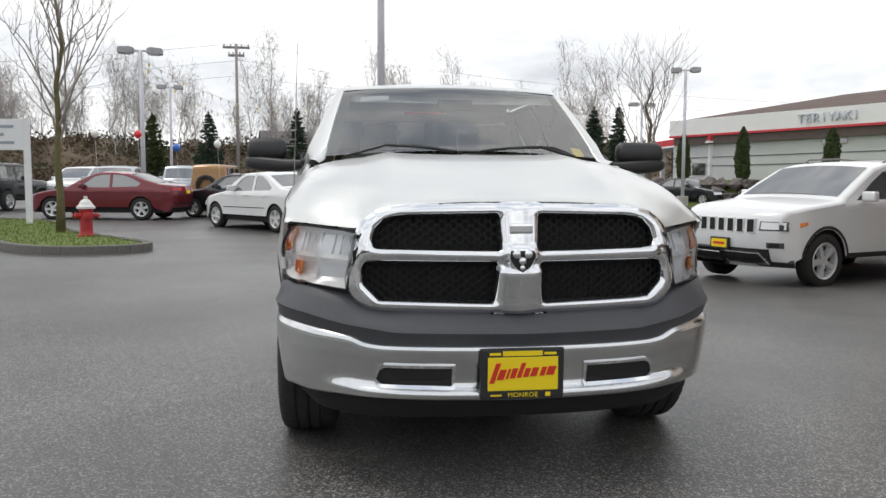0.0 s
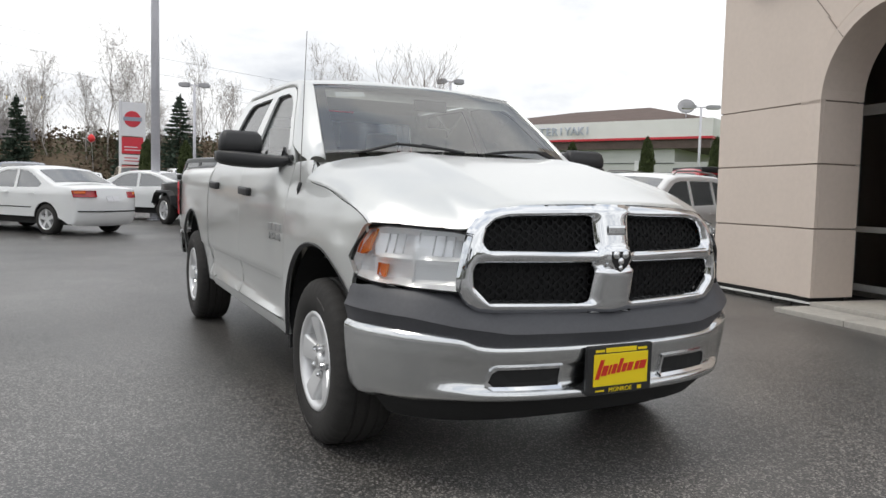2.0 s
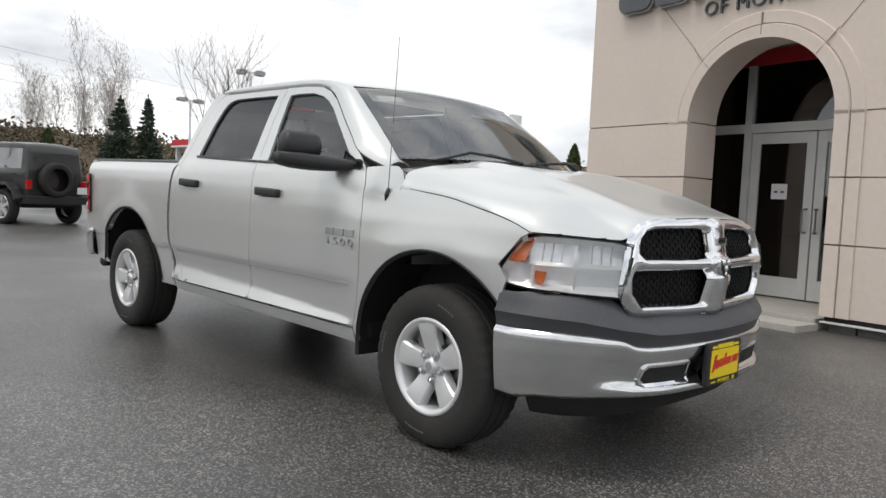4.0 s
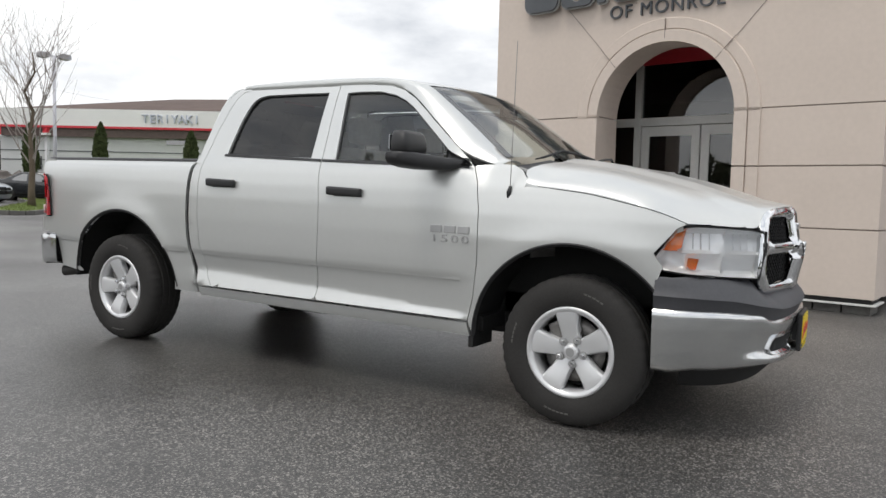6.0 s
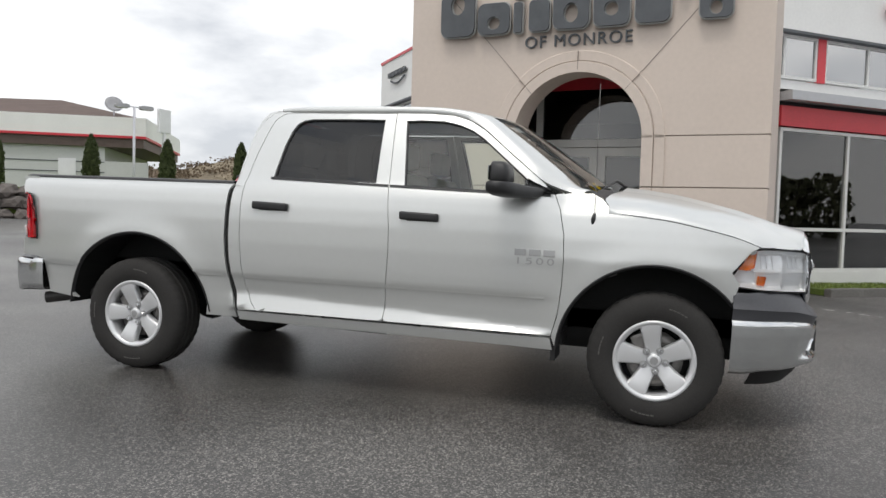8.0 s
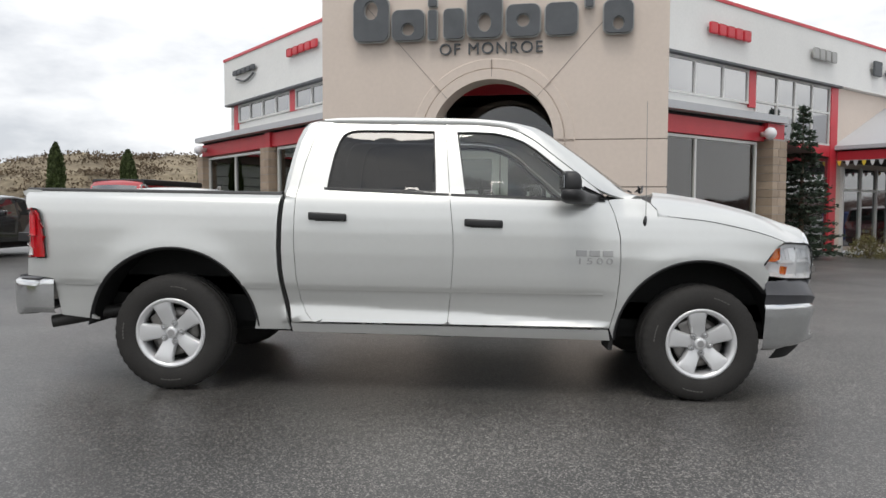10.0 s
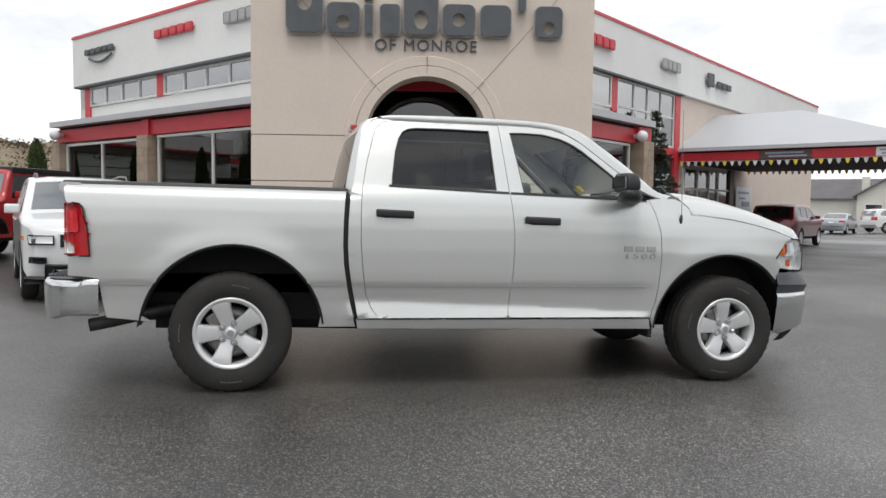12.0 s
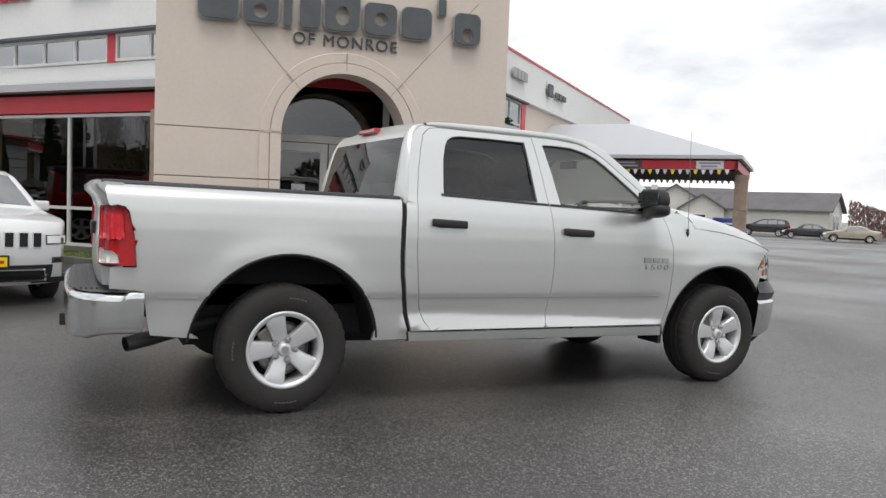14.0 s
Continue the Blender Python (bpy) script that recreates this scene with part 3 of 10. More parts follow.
def brick_column(parent, centre, z0, z1, half=0.2, axis=None):
    u = Vector(axis).normalized()
    m = Matrix(((u.x, -u.y, 0, centre[0]), (u.y, u.x, 0, centre[1]), (0, 0, 1, 0), (0, 0, 0, 1)))
    col = part("brick_column", boxes((-half + 0.012, -half + 0.012, z0, half - 0.012, half - 0.012, z1)), MORTAR, parent, m=m)
    h, rowno, z = 0.19, 0, z0
    mesh = None
    while z < z1 - 0.05:
        top = min(z + h - 0.012, z1)
        for k in range(2):
            x0, x1 = (-half, -0.006) if k == 0 else (0.006, half)
            if rowno % 2:
                x0, x1 = (-half, -half * 0.25) if k == 0 else (-half * 0.25 + 0.012, half)
            part("brick", boxes((x0, -half, z, x1, half, top), bevel=0.008), BRICK, col)
        z += h
        rowno += 1
    return col


# plan lines of the two wings, in the dealership's own x, y
LL0, LL1 = (2.55, -3.62), (9.81, -10.08)
LU0, LU1 = (2.2, -6.35), (11.17, -14.66)
RL0, RL1 = (-2.5, -4.4), (-5.9, -8.1)
RU0, RU1 = (-1.0, -6.38), (-22.9, -30.4)


def sign_shapes(parent, p, q, s0, s1, z0, z1, mat, count, depth=0.06, skew=0.0, name="sign_block"):
    """A row of plain blocks along a wall for a make's sign."""
    p2, q2 = Vector((*p, 0)), Vector((*q, 0))
    u = (q2 - p2).normalized()
    nrm = Vector((-u.y, u.x, 0))
    if nrm.y < 0:
        nrm = -nrm
    m = Matrix(((u.x, nrm.x, 0, p2.x), (u.y, nrm.y, 0, p2.y), (0, 0, 1, 0), (0, 0, 0, 1)))
    w = (s1 - s0) / count
    for k in range(count):
        bm = bmesh.new()
        a, b = s0 + w * k + w * 0.08, s0 + w * (k + 1) - w * 0.08
        box(bm, a, 0.31, z0, b, 0.31 + depth, z1, bevel=min(w * 0.18, 0.06))
        for v in bm.verts:
            v.co.x += (v.co.z - z0) * skew
        part(name, bm, mat, parent, m=m)
    part("standoff_rail", boxes((s0 + 0.05, 0.24, (z0 + z1) / 2 - 0.02, s1 - 0.05, 0.31, (z0 + z1) / 2 + 0.02)), LETTEREDGE, parent, m=m)


def build_wings():
    lw = thing("left_wing", MB, "showroom wing with red fascia, tall windows and white upper wall", "building", kind="structure")
    length = (Vector(LL1) - Vector(LL0)).length
    # lower glazed front
    pane_bay(lw, along(LL0, LL1, 0.35), along(LL0, LL1, 4.75), 0.30, 2.86, (0.5,), cross=(1.04,))
    pane_bay(lw, along(LL0, LL1, 5.45), along(LL0, LL1, 9.35), 0.30, 2.83, (0.5,), cross=(1.04,))
    brick_column(lw, along(LL0, LL1, 0.12), 0.05, 2.9, 0.18, Vector(LL1) - Vector(LL0))
    brick_column(lw, along(LL0, LL1, 5.1), 0.10, 2.86, 0.24, Vector(LL1) - Vector(LL0))
    brick_column(lw, along(LL0, LL1, 9.6), 0.10, 2.86, 0.22, Vector(LL1) - Vector(LL0))
    wall_run("sill_wall", LL0, LL1, 0.0, 0.30, KERBMAT, lw, 0.3, 0.06)
    f = wall_run("red_fascia", LL0, LL1, 2.88, 3.22, REDTRIM, lw, 0.3, 0.10)
    wall_run("red_post", along(LL0, LL1, 4.95), along(LL0, LL1, 5.25), 2.78, 3.24, REDTRIM, lw, 0.3, 0.16)
    # the shade under the gutter is a near-black strip
    wall_run("shadow_gap", LL0, LL1, 3.22, 3.28, GAP, lw, 0.3, 0.05)
    wall_run("gutter", LL0, LL1, 3.28, 3.42, ROOFMETAL, lw, 0.3, 0.32)
    bm = bmesh.new()
    a, b, c, e = Vector((*LL0, 3.42)), Vector((*LL1, 3.42)), Vector((*LU1, 4.0)), Vector((*LU0, 4.0))
    out = Vector((0.66, 0.75, 0)) * 0.3
    loft(bm, [[a + out, b + out], [e, c]])
    part("low_roof", bm, ROOFMETAL, lw)
    # upper storey
    wall_run("upper_base", LU0, LU1, 3.5, 4.36, WHITEPANEL, lw, 0.3)
    pane_bay(lw, along(LU0, LU1, 0.2), along(LU0, LU1, 2.35), 4.38, 5.0, (0.5,), UPPERGLASS)
    wall_run("red_post", along(LU0, LU1, 2.35), along(LU0, LU1, 2.6), 4.36, 5.06, REDTRIM, lw, 0.3, 0.06)
    pane_bay(lw, along(LU0, LU1, 2.6), along(LU0, LU1, 6.95), 4.38, 5.0, (0.25, 0.5, 0.75), UPPERGLASS)
    wall_run("red_post", along(LU0, LU1, 6.95), along(LU0, LU1, 7.3), 4.36, 5.06, REDTRIM, lw, 0.3, 0.06)
    pane_bay(lw, along(LU0, LU1, 7.3), along(LU0, LU1, 11.5), 4.38, 5.0, (0.25, 0.5, 0.75), UPPERGLASS)
    wall_run("red_post", along(LU0, LU1, 11.5), along(LU0, LU1, 11.85), 3.9, 5.06, REDTRIM, lw, 0.3, 0.06)
    wall_run("lower_rail", along(LU0, LU1, 7.3), along(LU0, LU1, 11.5), 3.98, 4.04, WINFRAME, lw, 0.1, 0.08)
    wall_run("upper_wall", LU0, along(LU0, LU1, 12.25), 5.06, 6.60, WHITEPANEL, lw, 0.6, 0.25)
    wall_run("red_coping", LU0, along(LU0, LU1, 12.27), 6.60, 6.69, REDTRIM, lw, 0.64, 0.28)
    part("end_wall", boxes((11.0, -24, 0.0, 11.3, -14.9, 6.6)), WHITEPANEL, lw)
    rw = thing("right_wing", MB, "showroom wing with red fascia, tall windows and long white parapet", "building", kind="structure")
    pane_bay(rw, along(RL0, RL1, 0.05), along(RL0, RL1, 4.15), 0.30, 2.90, (0.42,), cross=(1.08,))
    brick_column(rw, along(RL0, RL1, 4.72), 0.10, 2.98, 0.30, Vector(RL1) - Vector(RL0))
    wall_run("sill_wall", RL0, RL1, 0.0, 0.30, WINFRAME, rw, 0.3, 0.06)
    wall_run("red_fascia", RL0, along(RL0, RL1, 4.35), 2.92, 3.28, REDTRIM, rw, 0.3, 0.10)
    wall_run("red_post", along(RL0, RL1, 4.35), along(RL0, RL1, 5.05), 2.98, 3.34, REDTRIM, rw, 0.4, 0.2)
    # near-black strip coloured as the shade below this gutter
    wall_run("shadow_gap", RL0, RL1, 3.28, 3.36, GAP, rw, 0.3, 0.05)
    wall_run("gutter", RL0, RL1, 3.36, 3.52, ROOFMETAL, rw, 0.3, 0.32)
    bm = bmesh.new()
    a, b = Vector((*RL0, 3.52)), Vector((*RL1, 3.52))
    c, e = Vector((*along(RU0, RU1, 6.9), 4.15)), Vector((*RU0, 4.15))
    out = Vector((-0.74, 0.68, 0)) * 0.3
    loft(bm, [[a + out, b + out], [e, c]])
    part("low_roof", bm, ROOFMETAL, rw)
    wall_run("return_wall", RL1, along(RU0, RU1, 7.2), 0.0, 3.36, REDTRIM, rw, 0.2)
    wall_run("upper_base", RU0, along(RU0, RU1, 12.2), 3.4, 4.36, WHITEPANEL, rw, 0.3)
    pane_bay(rw, along(RU0, RU1, 0.3), along(RU0, RU1, 3.2), 4.38, 5.34, (0.33, 0.66), UPPERGLASS)
    wall_run("red_post", along(RU0, RU1, 3.2), along(RU0, RU1, 3.45), 4.36, 5.4, REDTRIM, rw, 0.3, 0.06)
    pane_bay(rw, along(RU0, RU1, 3.45), along(RU0, RU1, 7.45), 4.38, 5.34, (0.35, 0.68), UPPERGLASS)
    wall_run("red_post", along(RU0, RU1, 7.45), along(RU0, RU1, 7.8), 4.3, 5.4, REDTRIM, rw, 0.3, 0.06)
    pane_bay(rw, along(RU0, RU1, 7.8), along(RU0, RU1, 12.3), 3.45, 5.34, (0.27, 0.5, 0.74), UPPERGLASS, cross=(4.5,))
    wall_run("red_post", along(RU0, RU1, 12.3), along(RU0, RU1, 12.75), 0.0, 5.4, REDTRIM, rw, 0.3, 0.08)
    wall_run("lower_glazing", along(RU0, RU1, 7.8), along(RU0, RU1, 12.3), 0.0, 3.1, DARKGLASS, rw, 0.2)
    wall_run("red_fascia", along(RU0, RU1, 7.6), along(RU0, RU1, 12.3), 3.1, 3.45, REDTRIM, rw, 0.2, 0.06)
    wall_run("tan_wall", along(RU0, RU1, 12.75), along(RU0, RU1, 31.5), 0.0, 5.38, STUCCO, rw, 0.3, 0.02)
    wall_run("upper_wall", RU0, along(RU0, RU1, 31.5), 5.40, 6.92, WHITEPANEL, rw, 0.6, 0.22)
    wall_run("red_coping", RU0, along(RU0, RU1, 31.52), 6.92, 7.01, REDTRIM, rw, 0.64, 0.25)
    wall_run("dark_soffit", RU0, along(RU0, RU1, 12.75), 5.34, 5.40, LETTERGREY, rw, 0.4, 0.23)
    wall_run("dark_soffit", LU0, along(LU0, LU1, 12.2), 5.0, 5.06, LETTERGREY, lw, 0.4, 0.26)
    # shared interior; its walls and ceiling carry the dimness in their colour
    inn = thing("showroom_interior", MB, "dim showroom behind the glass with floor, ceiling and walls", "interior", kind="structure")
    bm = bmesh.new()
    poly = [(2.4, -3.9), (9.7, -10.4), (11.0, -14.9), (11.0, -24), (-6, -26), (-9.8, -16.4), (-6.0, -8.5), (-2.4, -4.7)]
    vs = [bm.verts.new((x, y, 0.12)) for x, y in poly]
    bm.faces.new(vs)
    part("interior_floor", bm, CONCRETE, inn)
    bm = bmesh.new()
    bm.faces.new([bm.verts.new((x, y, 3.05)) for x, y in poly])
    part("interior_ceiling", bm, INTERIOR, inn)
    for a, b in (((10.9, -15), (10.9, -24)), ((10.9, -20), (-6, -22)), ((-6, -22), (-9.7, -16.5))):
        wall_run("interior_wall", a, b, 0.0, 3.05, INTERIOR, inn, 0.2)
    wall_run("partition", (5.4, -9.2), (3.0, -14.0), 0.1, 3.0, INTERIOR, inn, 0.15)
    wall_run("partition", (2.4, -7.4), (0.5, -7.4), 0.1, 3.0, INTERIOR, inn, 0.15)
    part("roof_deck", boxes((-5, -24, 6.3, 10.9, -15.5, 6.5)), ROOFMETAL, inn)
    ms = thing("make_sign", MB, "winged dark badge sign on the white upper wall", "sign", "make signs")
    sign_shapes(ms, LU0, LU1, 9.3, 11.2, 5.95, 6.12, LETTERGREY, 5, name="sign_block")
    bm = bmesh.new()
    pts = [(*along(LU0, LU1, 9.5 + 1.5 * k / 10), 5.84 - 0.16 * math.sin(math.pi * k / 10)) for k in range(11)]
    tube(bm, [(x + 0.2, y + 0.24, z) for x, y, z in pts], 0.035, 5)
    part("swoosh", bm, LETTERGREY, ms)
    ms = thing("make_sign", MB, "red block letters sign on the white upper wall", "sign", "make signs")
    sign_shapes(ms, (LU0[0], LU0[1]), LU1, 4.9, 6.9, 5.92, 6.16, REDTRIM, 5)
    ms = thing("make_sign", MB, "grey-green raised sign on the white upper wall", "sign", "make signs")
    sign_shapes(ms, LU0, LU1, 2.2, 3.5, 5.85, 6.15, LETTEREDGE, 4)
    ms = thing("make_sign", MB, "red block letters sign on the white parapet", "sign", "make signs")
    sign_shapes(ms, RU0, RU1, 5.0, 7.0, 6.0, 6.3, REDTRIM, 5)
    ms = thing("make_sign", MB, "grey-green raised sign on the white parapet", "sign", "make signs")
    sign_shapes(ms, RU0, RU1, 10.5, 12.0, 6.02, 6.36, LETTEREDGE, 4)
    ms = thing("make_sign", MB, "dark shield and lettering sign on the parapet", "sign", "make signs")
    sign_shapes(ms, RU0, RU1, 14.6, 15.3, 5.95, 6.45, LETTERGREY, 1)
    sign_shapes(ms, RU0, RU1, 15.6, 17.2, 6.02, 6.25, LETTERGREY, 3)


def wall_lamp(p, out, z):
    """A round opal globe on a short collar."""
    o = Vector((out[0], out[1], 0)).normalized()
    at = Vector((p[0], p[1], z)) + o * 0.12
    wl_ob = thing("wall_lamp", MB @ Matrix.Translation(at), "round white globe lamp on the red fascia", "wall lamp", "fascia lamps")
    bm = bmesh.new()
    tube(bm, [(0, 0, 0), tuple(o * 0.14)], 0.06, 12)
    part("collar", bm, WINFRAME, wl_ob, smooth=True)
    bm = bmesh.new()
    bmesh.ops.create_icosphere(bm, subdivisions=3, radius=0.14, matrix=Matrix.Translation(o * 0.22))
    part("globe", bm, SIGNWHITE, wl_ob, "white opal globe", smooth=True)


def build_entrance():
    e = thing("entrance_doors", MB, "white-framed glass double doors with transom under the arch", "door", kind="structure")
    y = -1.42
    bar = 0.07
    xs = [-1.78, -0.96, -0.01, 0.96, 1.78]
    part("door_frame", boxes((-1.78, y - 0.05, FLOOR_Z, -1.71, y + 0.05, 3.2), (1.71, y - 0.05, FLOOR_Z, 1.78, y + 0.05, 3.2), (-1.0, y - 0.06, FLOOR_Z, -0.90, y + 0.06, 3.2), (0.90, y - 0.06, FLOOR_Z, 1.0, y + 0.06, 3.2), (-1.71, y - 0.055, 2.30, 1.71, y + 0.055, 2.42), (-1.71, y - 0.05, FLOOR_Z, -1.0, y + 0.05, FLOOR_Z + 0.08), (1.0, y - 0.05, FLOOR_Z, 1.71, y + 0.05, FLOOR_Z + 0.08), (-1.71, y - 0.05, 0.86, -1.0, y + 0.05, 0.93), (1.0, y - 0.05, 0.86, 1.71, y + 0.05, 0.93)), WINFRAME, e)
    for x0, x1 in ((-0.89, -0.012), (0.008, 0.89)):
        leaf = part("door_leaf", boxes((x0, y - 0.025, FLOOR_Z + 0.01, x0 + 0.12, y + 0.025, 2.29), (x1 - 0.12, y - 0.025, FLOOR_Z + 0.01, x1, y + 0.025, 2.29), (x0 + 0.12, y - 0.025, FLOOR_Z + 0.01, x1 - 0.12, y + 0.025, FLOOR_Z + 0.27), (x0 + 0.12, y - 0.025, 2.15, x1 - 0.12, y + 0.025, 2.29), bevel=0.004), WINFRAME, e)
        p = part("door_pane", boxes((x0 + 0.12, y - 0.006, FLOOR_Z + 0.27, x1 - 0.12, y + 0.006, 2.15)), SHOPGLASS, leaf)
        p.visible_shadow = False
        hx = x1 - 0.06 if x0 < 0 else x0 + 0.06
        bm = bmesh.new()
        s = -1 if x0 < 0 else 1
        tube(bm, [(hx, y + 0.02, 1.0), (hx, y + 0.09, 1.0), (hx + s * 0.02, y + 0.1, 1.02), (hx + s * 0.02, y + 0.1, 1.28), (hx, y + 0.09, 1.3), (hx, y + 0.02, 1.3)], 0.014, 6)
        part("door_handle", bm, STEEL, leaf, "steel pull handle")
        part("push_bar", boxes((x0 + 0.12, y - 0.04, 1.05, x1 - 0.12, y - 0.025, 1.09)), STEEL, leaf)
    for x0, x1 in ((-1.71, -1.0), (1.0, 1.71)):
        for z0, z1 in ((FLOOR_Z + 0.08, 0.86), (0.93, 2.30), (2.42, 3.2)):
            p = part("side_pane", boxes((x0, y - 0.006, z0, x1, y + 0.006, z1)), SHOPGLASS, e)
            p.visible_shadow = False
    p = part("transom_pane", boxes((-0.9, y - 0.006, 2.42, 0.9, y + 0.006, 3.2)), SHOPGLASS, e)
    p.visible_shadow = False
    notice = part("door_notice", boxes((0.36, y + 0.007, 1.42, 0.58, y + 0.011, 1.62)), SIGNWHITE, e, "small white paper notice")
    part("notice_mark", boxes((0.40, y + 0.0115, 1.50, 0.45, y + 0.013, 1.53), (0.49, y + 0.0115, 1.50, 0.54, y + 0.013, 1.53)), LETTERGREY, notice)
    # porch behind the arch: side walls, ceiling, lobby; ceilings and lobby back coloured dark as shade
    porch = thing("porch", MB, "shaded porch between the arch and the doors", "porch", kind="structure")
    part("porch_wall", boxes((TOWER_R + 0.3, -1.6, 0.1, -1.79, -0.56, 3.4)), STUCCO, porch)
    part("porch_wall", boxes((1.79, -1.6, 0.1, TOWER_L - 0.3, -0.56, 3.4)), STUCCO, porch)
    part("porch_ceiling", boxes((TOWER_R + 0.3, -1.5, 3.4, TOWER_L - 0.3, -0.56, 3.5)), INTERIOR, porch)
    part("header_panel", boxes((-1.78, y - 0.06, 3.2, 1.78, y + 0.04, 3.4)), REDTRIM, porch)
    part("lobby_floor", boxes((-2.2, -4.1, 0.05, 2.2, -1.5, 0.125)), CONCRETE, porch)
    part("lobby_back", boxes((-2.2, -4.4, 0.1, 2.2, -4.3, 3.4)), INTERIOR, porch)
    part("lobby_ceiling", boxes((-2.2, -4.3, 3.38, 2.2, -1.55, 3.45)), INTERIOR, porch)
    w = thing("entrance_walk", MB, "pale concrete walk before the entrance", "walkway", kind="structure")
    for x0, x1 in ((-0.95, -0.03), (-0.02, 0.9)):
        part("paving_slab", boxes((x0, 0.06, -0.1, x1, 0.52, 0.075), bevel=0.012), CONCRETE, w)
    part("paving_slab", boxes((-0.9, -1.5, -0.1, 0.88, 0.05, 0.12), bevel=0.006), CONCRETE, w)


build_tower()
build_signs()
build_wings()
wall_lamp(along(LL0, LL1, 9.35), (0.66, 0.75), 3.06)
wall_lamp(along(RL0, RL1, 4.2), (-0.74, 0.68), 3.08)
build_entrance()


# ---- the pickup: x across (its right side is -x), y from the front axle to the tail, z up from its wheels ----
TILT_T = math.atan(0.014)
MT = Matrix.Translation((0, 0.0054, 0)) @ Matrix.Rotation(TILT_T, 4, "X")
AXLE_R, HUB_Z, TYRE_R = 3.569, 0.385, 0.394

WIDTH_Z = [(0.30, 0.900), (0.395, 0.950), (0.42, 0.962), (0.465, 0.972), (0.480, 0.976), (0.488, 0.988), (0.500, 0.990), (0.512, 0.984), (0.524, 0.971), (0.55, 0.966), (0.60, 0.968), (0.66, 0.977), (0.70, 0.985), (0.712, 0.990),
           (0.722, 1.0), (0.80, 1.006), (0.95, 1.010), (1.10, 1.006), (1.20, 0.998), (1.28, 0.982), (1.33, 0.962), (1.38, 0.935), (1.60, 0.843), (1.75, 0.775), (1.86, 0.715), (1.92, 0.66)]
BED_Z = [(0.30, 0.93), (0.42, 0.955), (0.50, 0.966), (0.60, 0.972), (0.70, 0.985), (0.712, 0.990), (0.722, 1.0), (0.80, 1.006), (0.95, 1.008), (1.10, 1.004), (1.20, 0.996), (1.27, 0.982), (1.31, 0.962), (1.335, 0.935), (1.345, 0.90)]


def flare_top(y):
    return easy(y, [(0.7, 0.518), (1.7, 0.560), (2.6, 0.590)])


def side_x(y, z):
    """Half width of the body's skin."""
    if y > 2.80:
        w = lerp(z, BED_Z)
    else:
        w = lerp(z, WIDTH_Z)
        if y > 0.55 and 0.486 < z < 0.66:  # the flare along the sill deepens towards the rear
            zf = flare_top(y)
            w = lerp(z, [(0.486, 0.996), (zf, 0.966), (zf + 0.02, 0.9645), (0.66, 0.976)])
        if y < 0.75:  # no sill step ahead of the doors
            k = min(1, (0.75 - y) / 0.2)
            w = w * (1 - k) + k * lerp(z, [(0.3, 0.95), (0.45, 0.972), (0.7, 0.99), (0.95, 1.01), (1.08, 1.0), (1.15, 0.985), (1.22, 0.962), (1.28, 0.93), (1.34, 0.90), (1.42, 0.85)])
    if y < 0.25:
        w *= easy(y, [(-1.0, 0.86), (-0.55, 0.958), (-0.2, 0.99), (0.25, 1.0)])
    if y > 3.9:
        w *= easy(y, [(3.9, 1.0), (4.6, 0.972)])
    for yc in (0.0, AXLE_R):
        r = math.hypot(y - yc, (z - HUB_Z) * 0.98)
        if z > 0.36:
            w += 0.012 * math.exp(-((r - 0.575) / 0.095) ** 2) * min(1, max(0, (z - 0.36) / 0.3))
    return w


def skin(a, b):
    return Vector((-side_x(a, b), a, b))


FRONT_SEAM = [(0.612, 0.478), (0.575, 0.62), (0.556, 0.80), (0.552, 0.95), (0.558, 1.10), (0.592, 1.25), (0.628, 1.335)]
MID_SEAM = [(1.695, 0.482), (1.674, 0.75), (1.664, 0.94), (1.668, 1.10), (1.695, 1.36), (1.715, 1.60), (1.736, 1.848)]
REAR_SEAM = [(2.56, 0.482), (2.605, 0.492), (2.65, 0.545), (2.69, 0.64), (2.716, 0.80), (2.733, 1.0), (2.734, 1.2), (2.728, 1.34), (2.69, 1.55), (2.648, 1.71), (2.62, 1.79), (2.57, 1.836), (2.50, 1.847)]
DOOR_TOP_F = [(0.628, 1.335), (0.72, 1.425), (0.95, 1.607), (1.113, 1.738), (1.22, 1.80), (1.33, 1.834), (1.50, 1.848), (1.736, 1.852)]
WIN_F = [(0.672, 1.338), (1.592, 1.358), (1.622, 1.58), (1.656, 1.797), (1.56, 1.802), (1.40, 1.798), (1.274, 1.770), (1.19, 1.734), (1.113, 1.684), (0.95, 1.550), (0.80, 1.425)]
WIN_R = [(1.787, 1.372), (2.528, 1.386), (2.522, 1.45), (2.497, 1.622), (2.468, 1.72), (2.44, 1.768), (2.40, 1.792), (2.34, 1.803), (2.10, 1.806), (1.808, 1.804)]
GAP_LINE = [(2.738, 0.413), (2.776, 0.56), (2.809, 0.715), (2.830, 0.85), (2.838, 0.98), (2.836, 1.15), (2.826, 1.30), (2.815, 1.35)]


def wheel_arch(yc, r, a0, a1, n=22, squash=1.0, z0=HUB_Z):
    return [(yc + r * math.cos(radians(a0 + (a1 - a0) * k / n)), z0 + squash * r * math.sin(radians(a0 + (a1 - a0) * k / n))) for k in range(n + 1)]


def pair(name, make, mat, parent, label="", smooth=True):
    """The same panel on the right and, mirrored, on the left."""
    made = []
    for flip in (False, True):
        bm = make()
        if flip:
            mirror_x(bm)
        ob = part(name, bm, mat, parent, label)
        made.append(ob)
        if smooth:
            smooth_faces(ob)
    return made


def smooth_faces(ob, angle=40):
    ob.data.shade_smooth()
    ob.data.set_sharp_from_angle(angle=radians(angle))


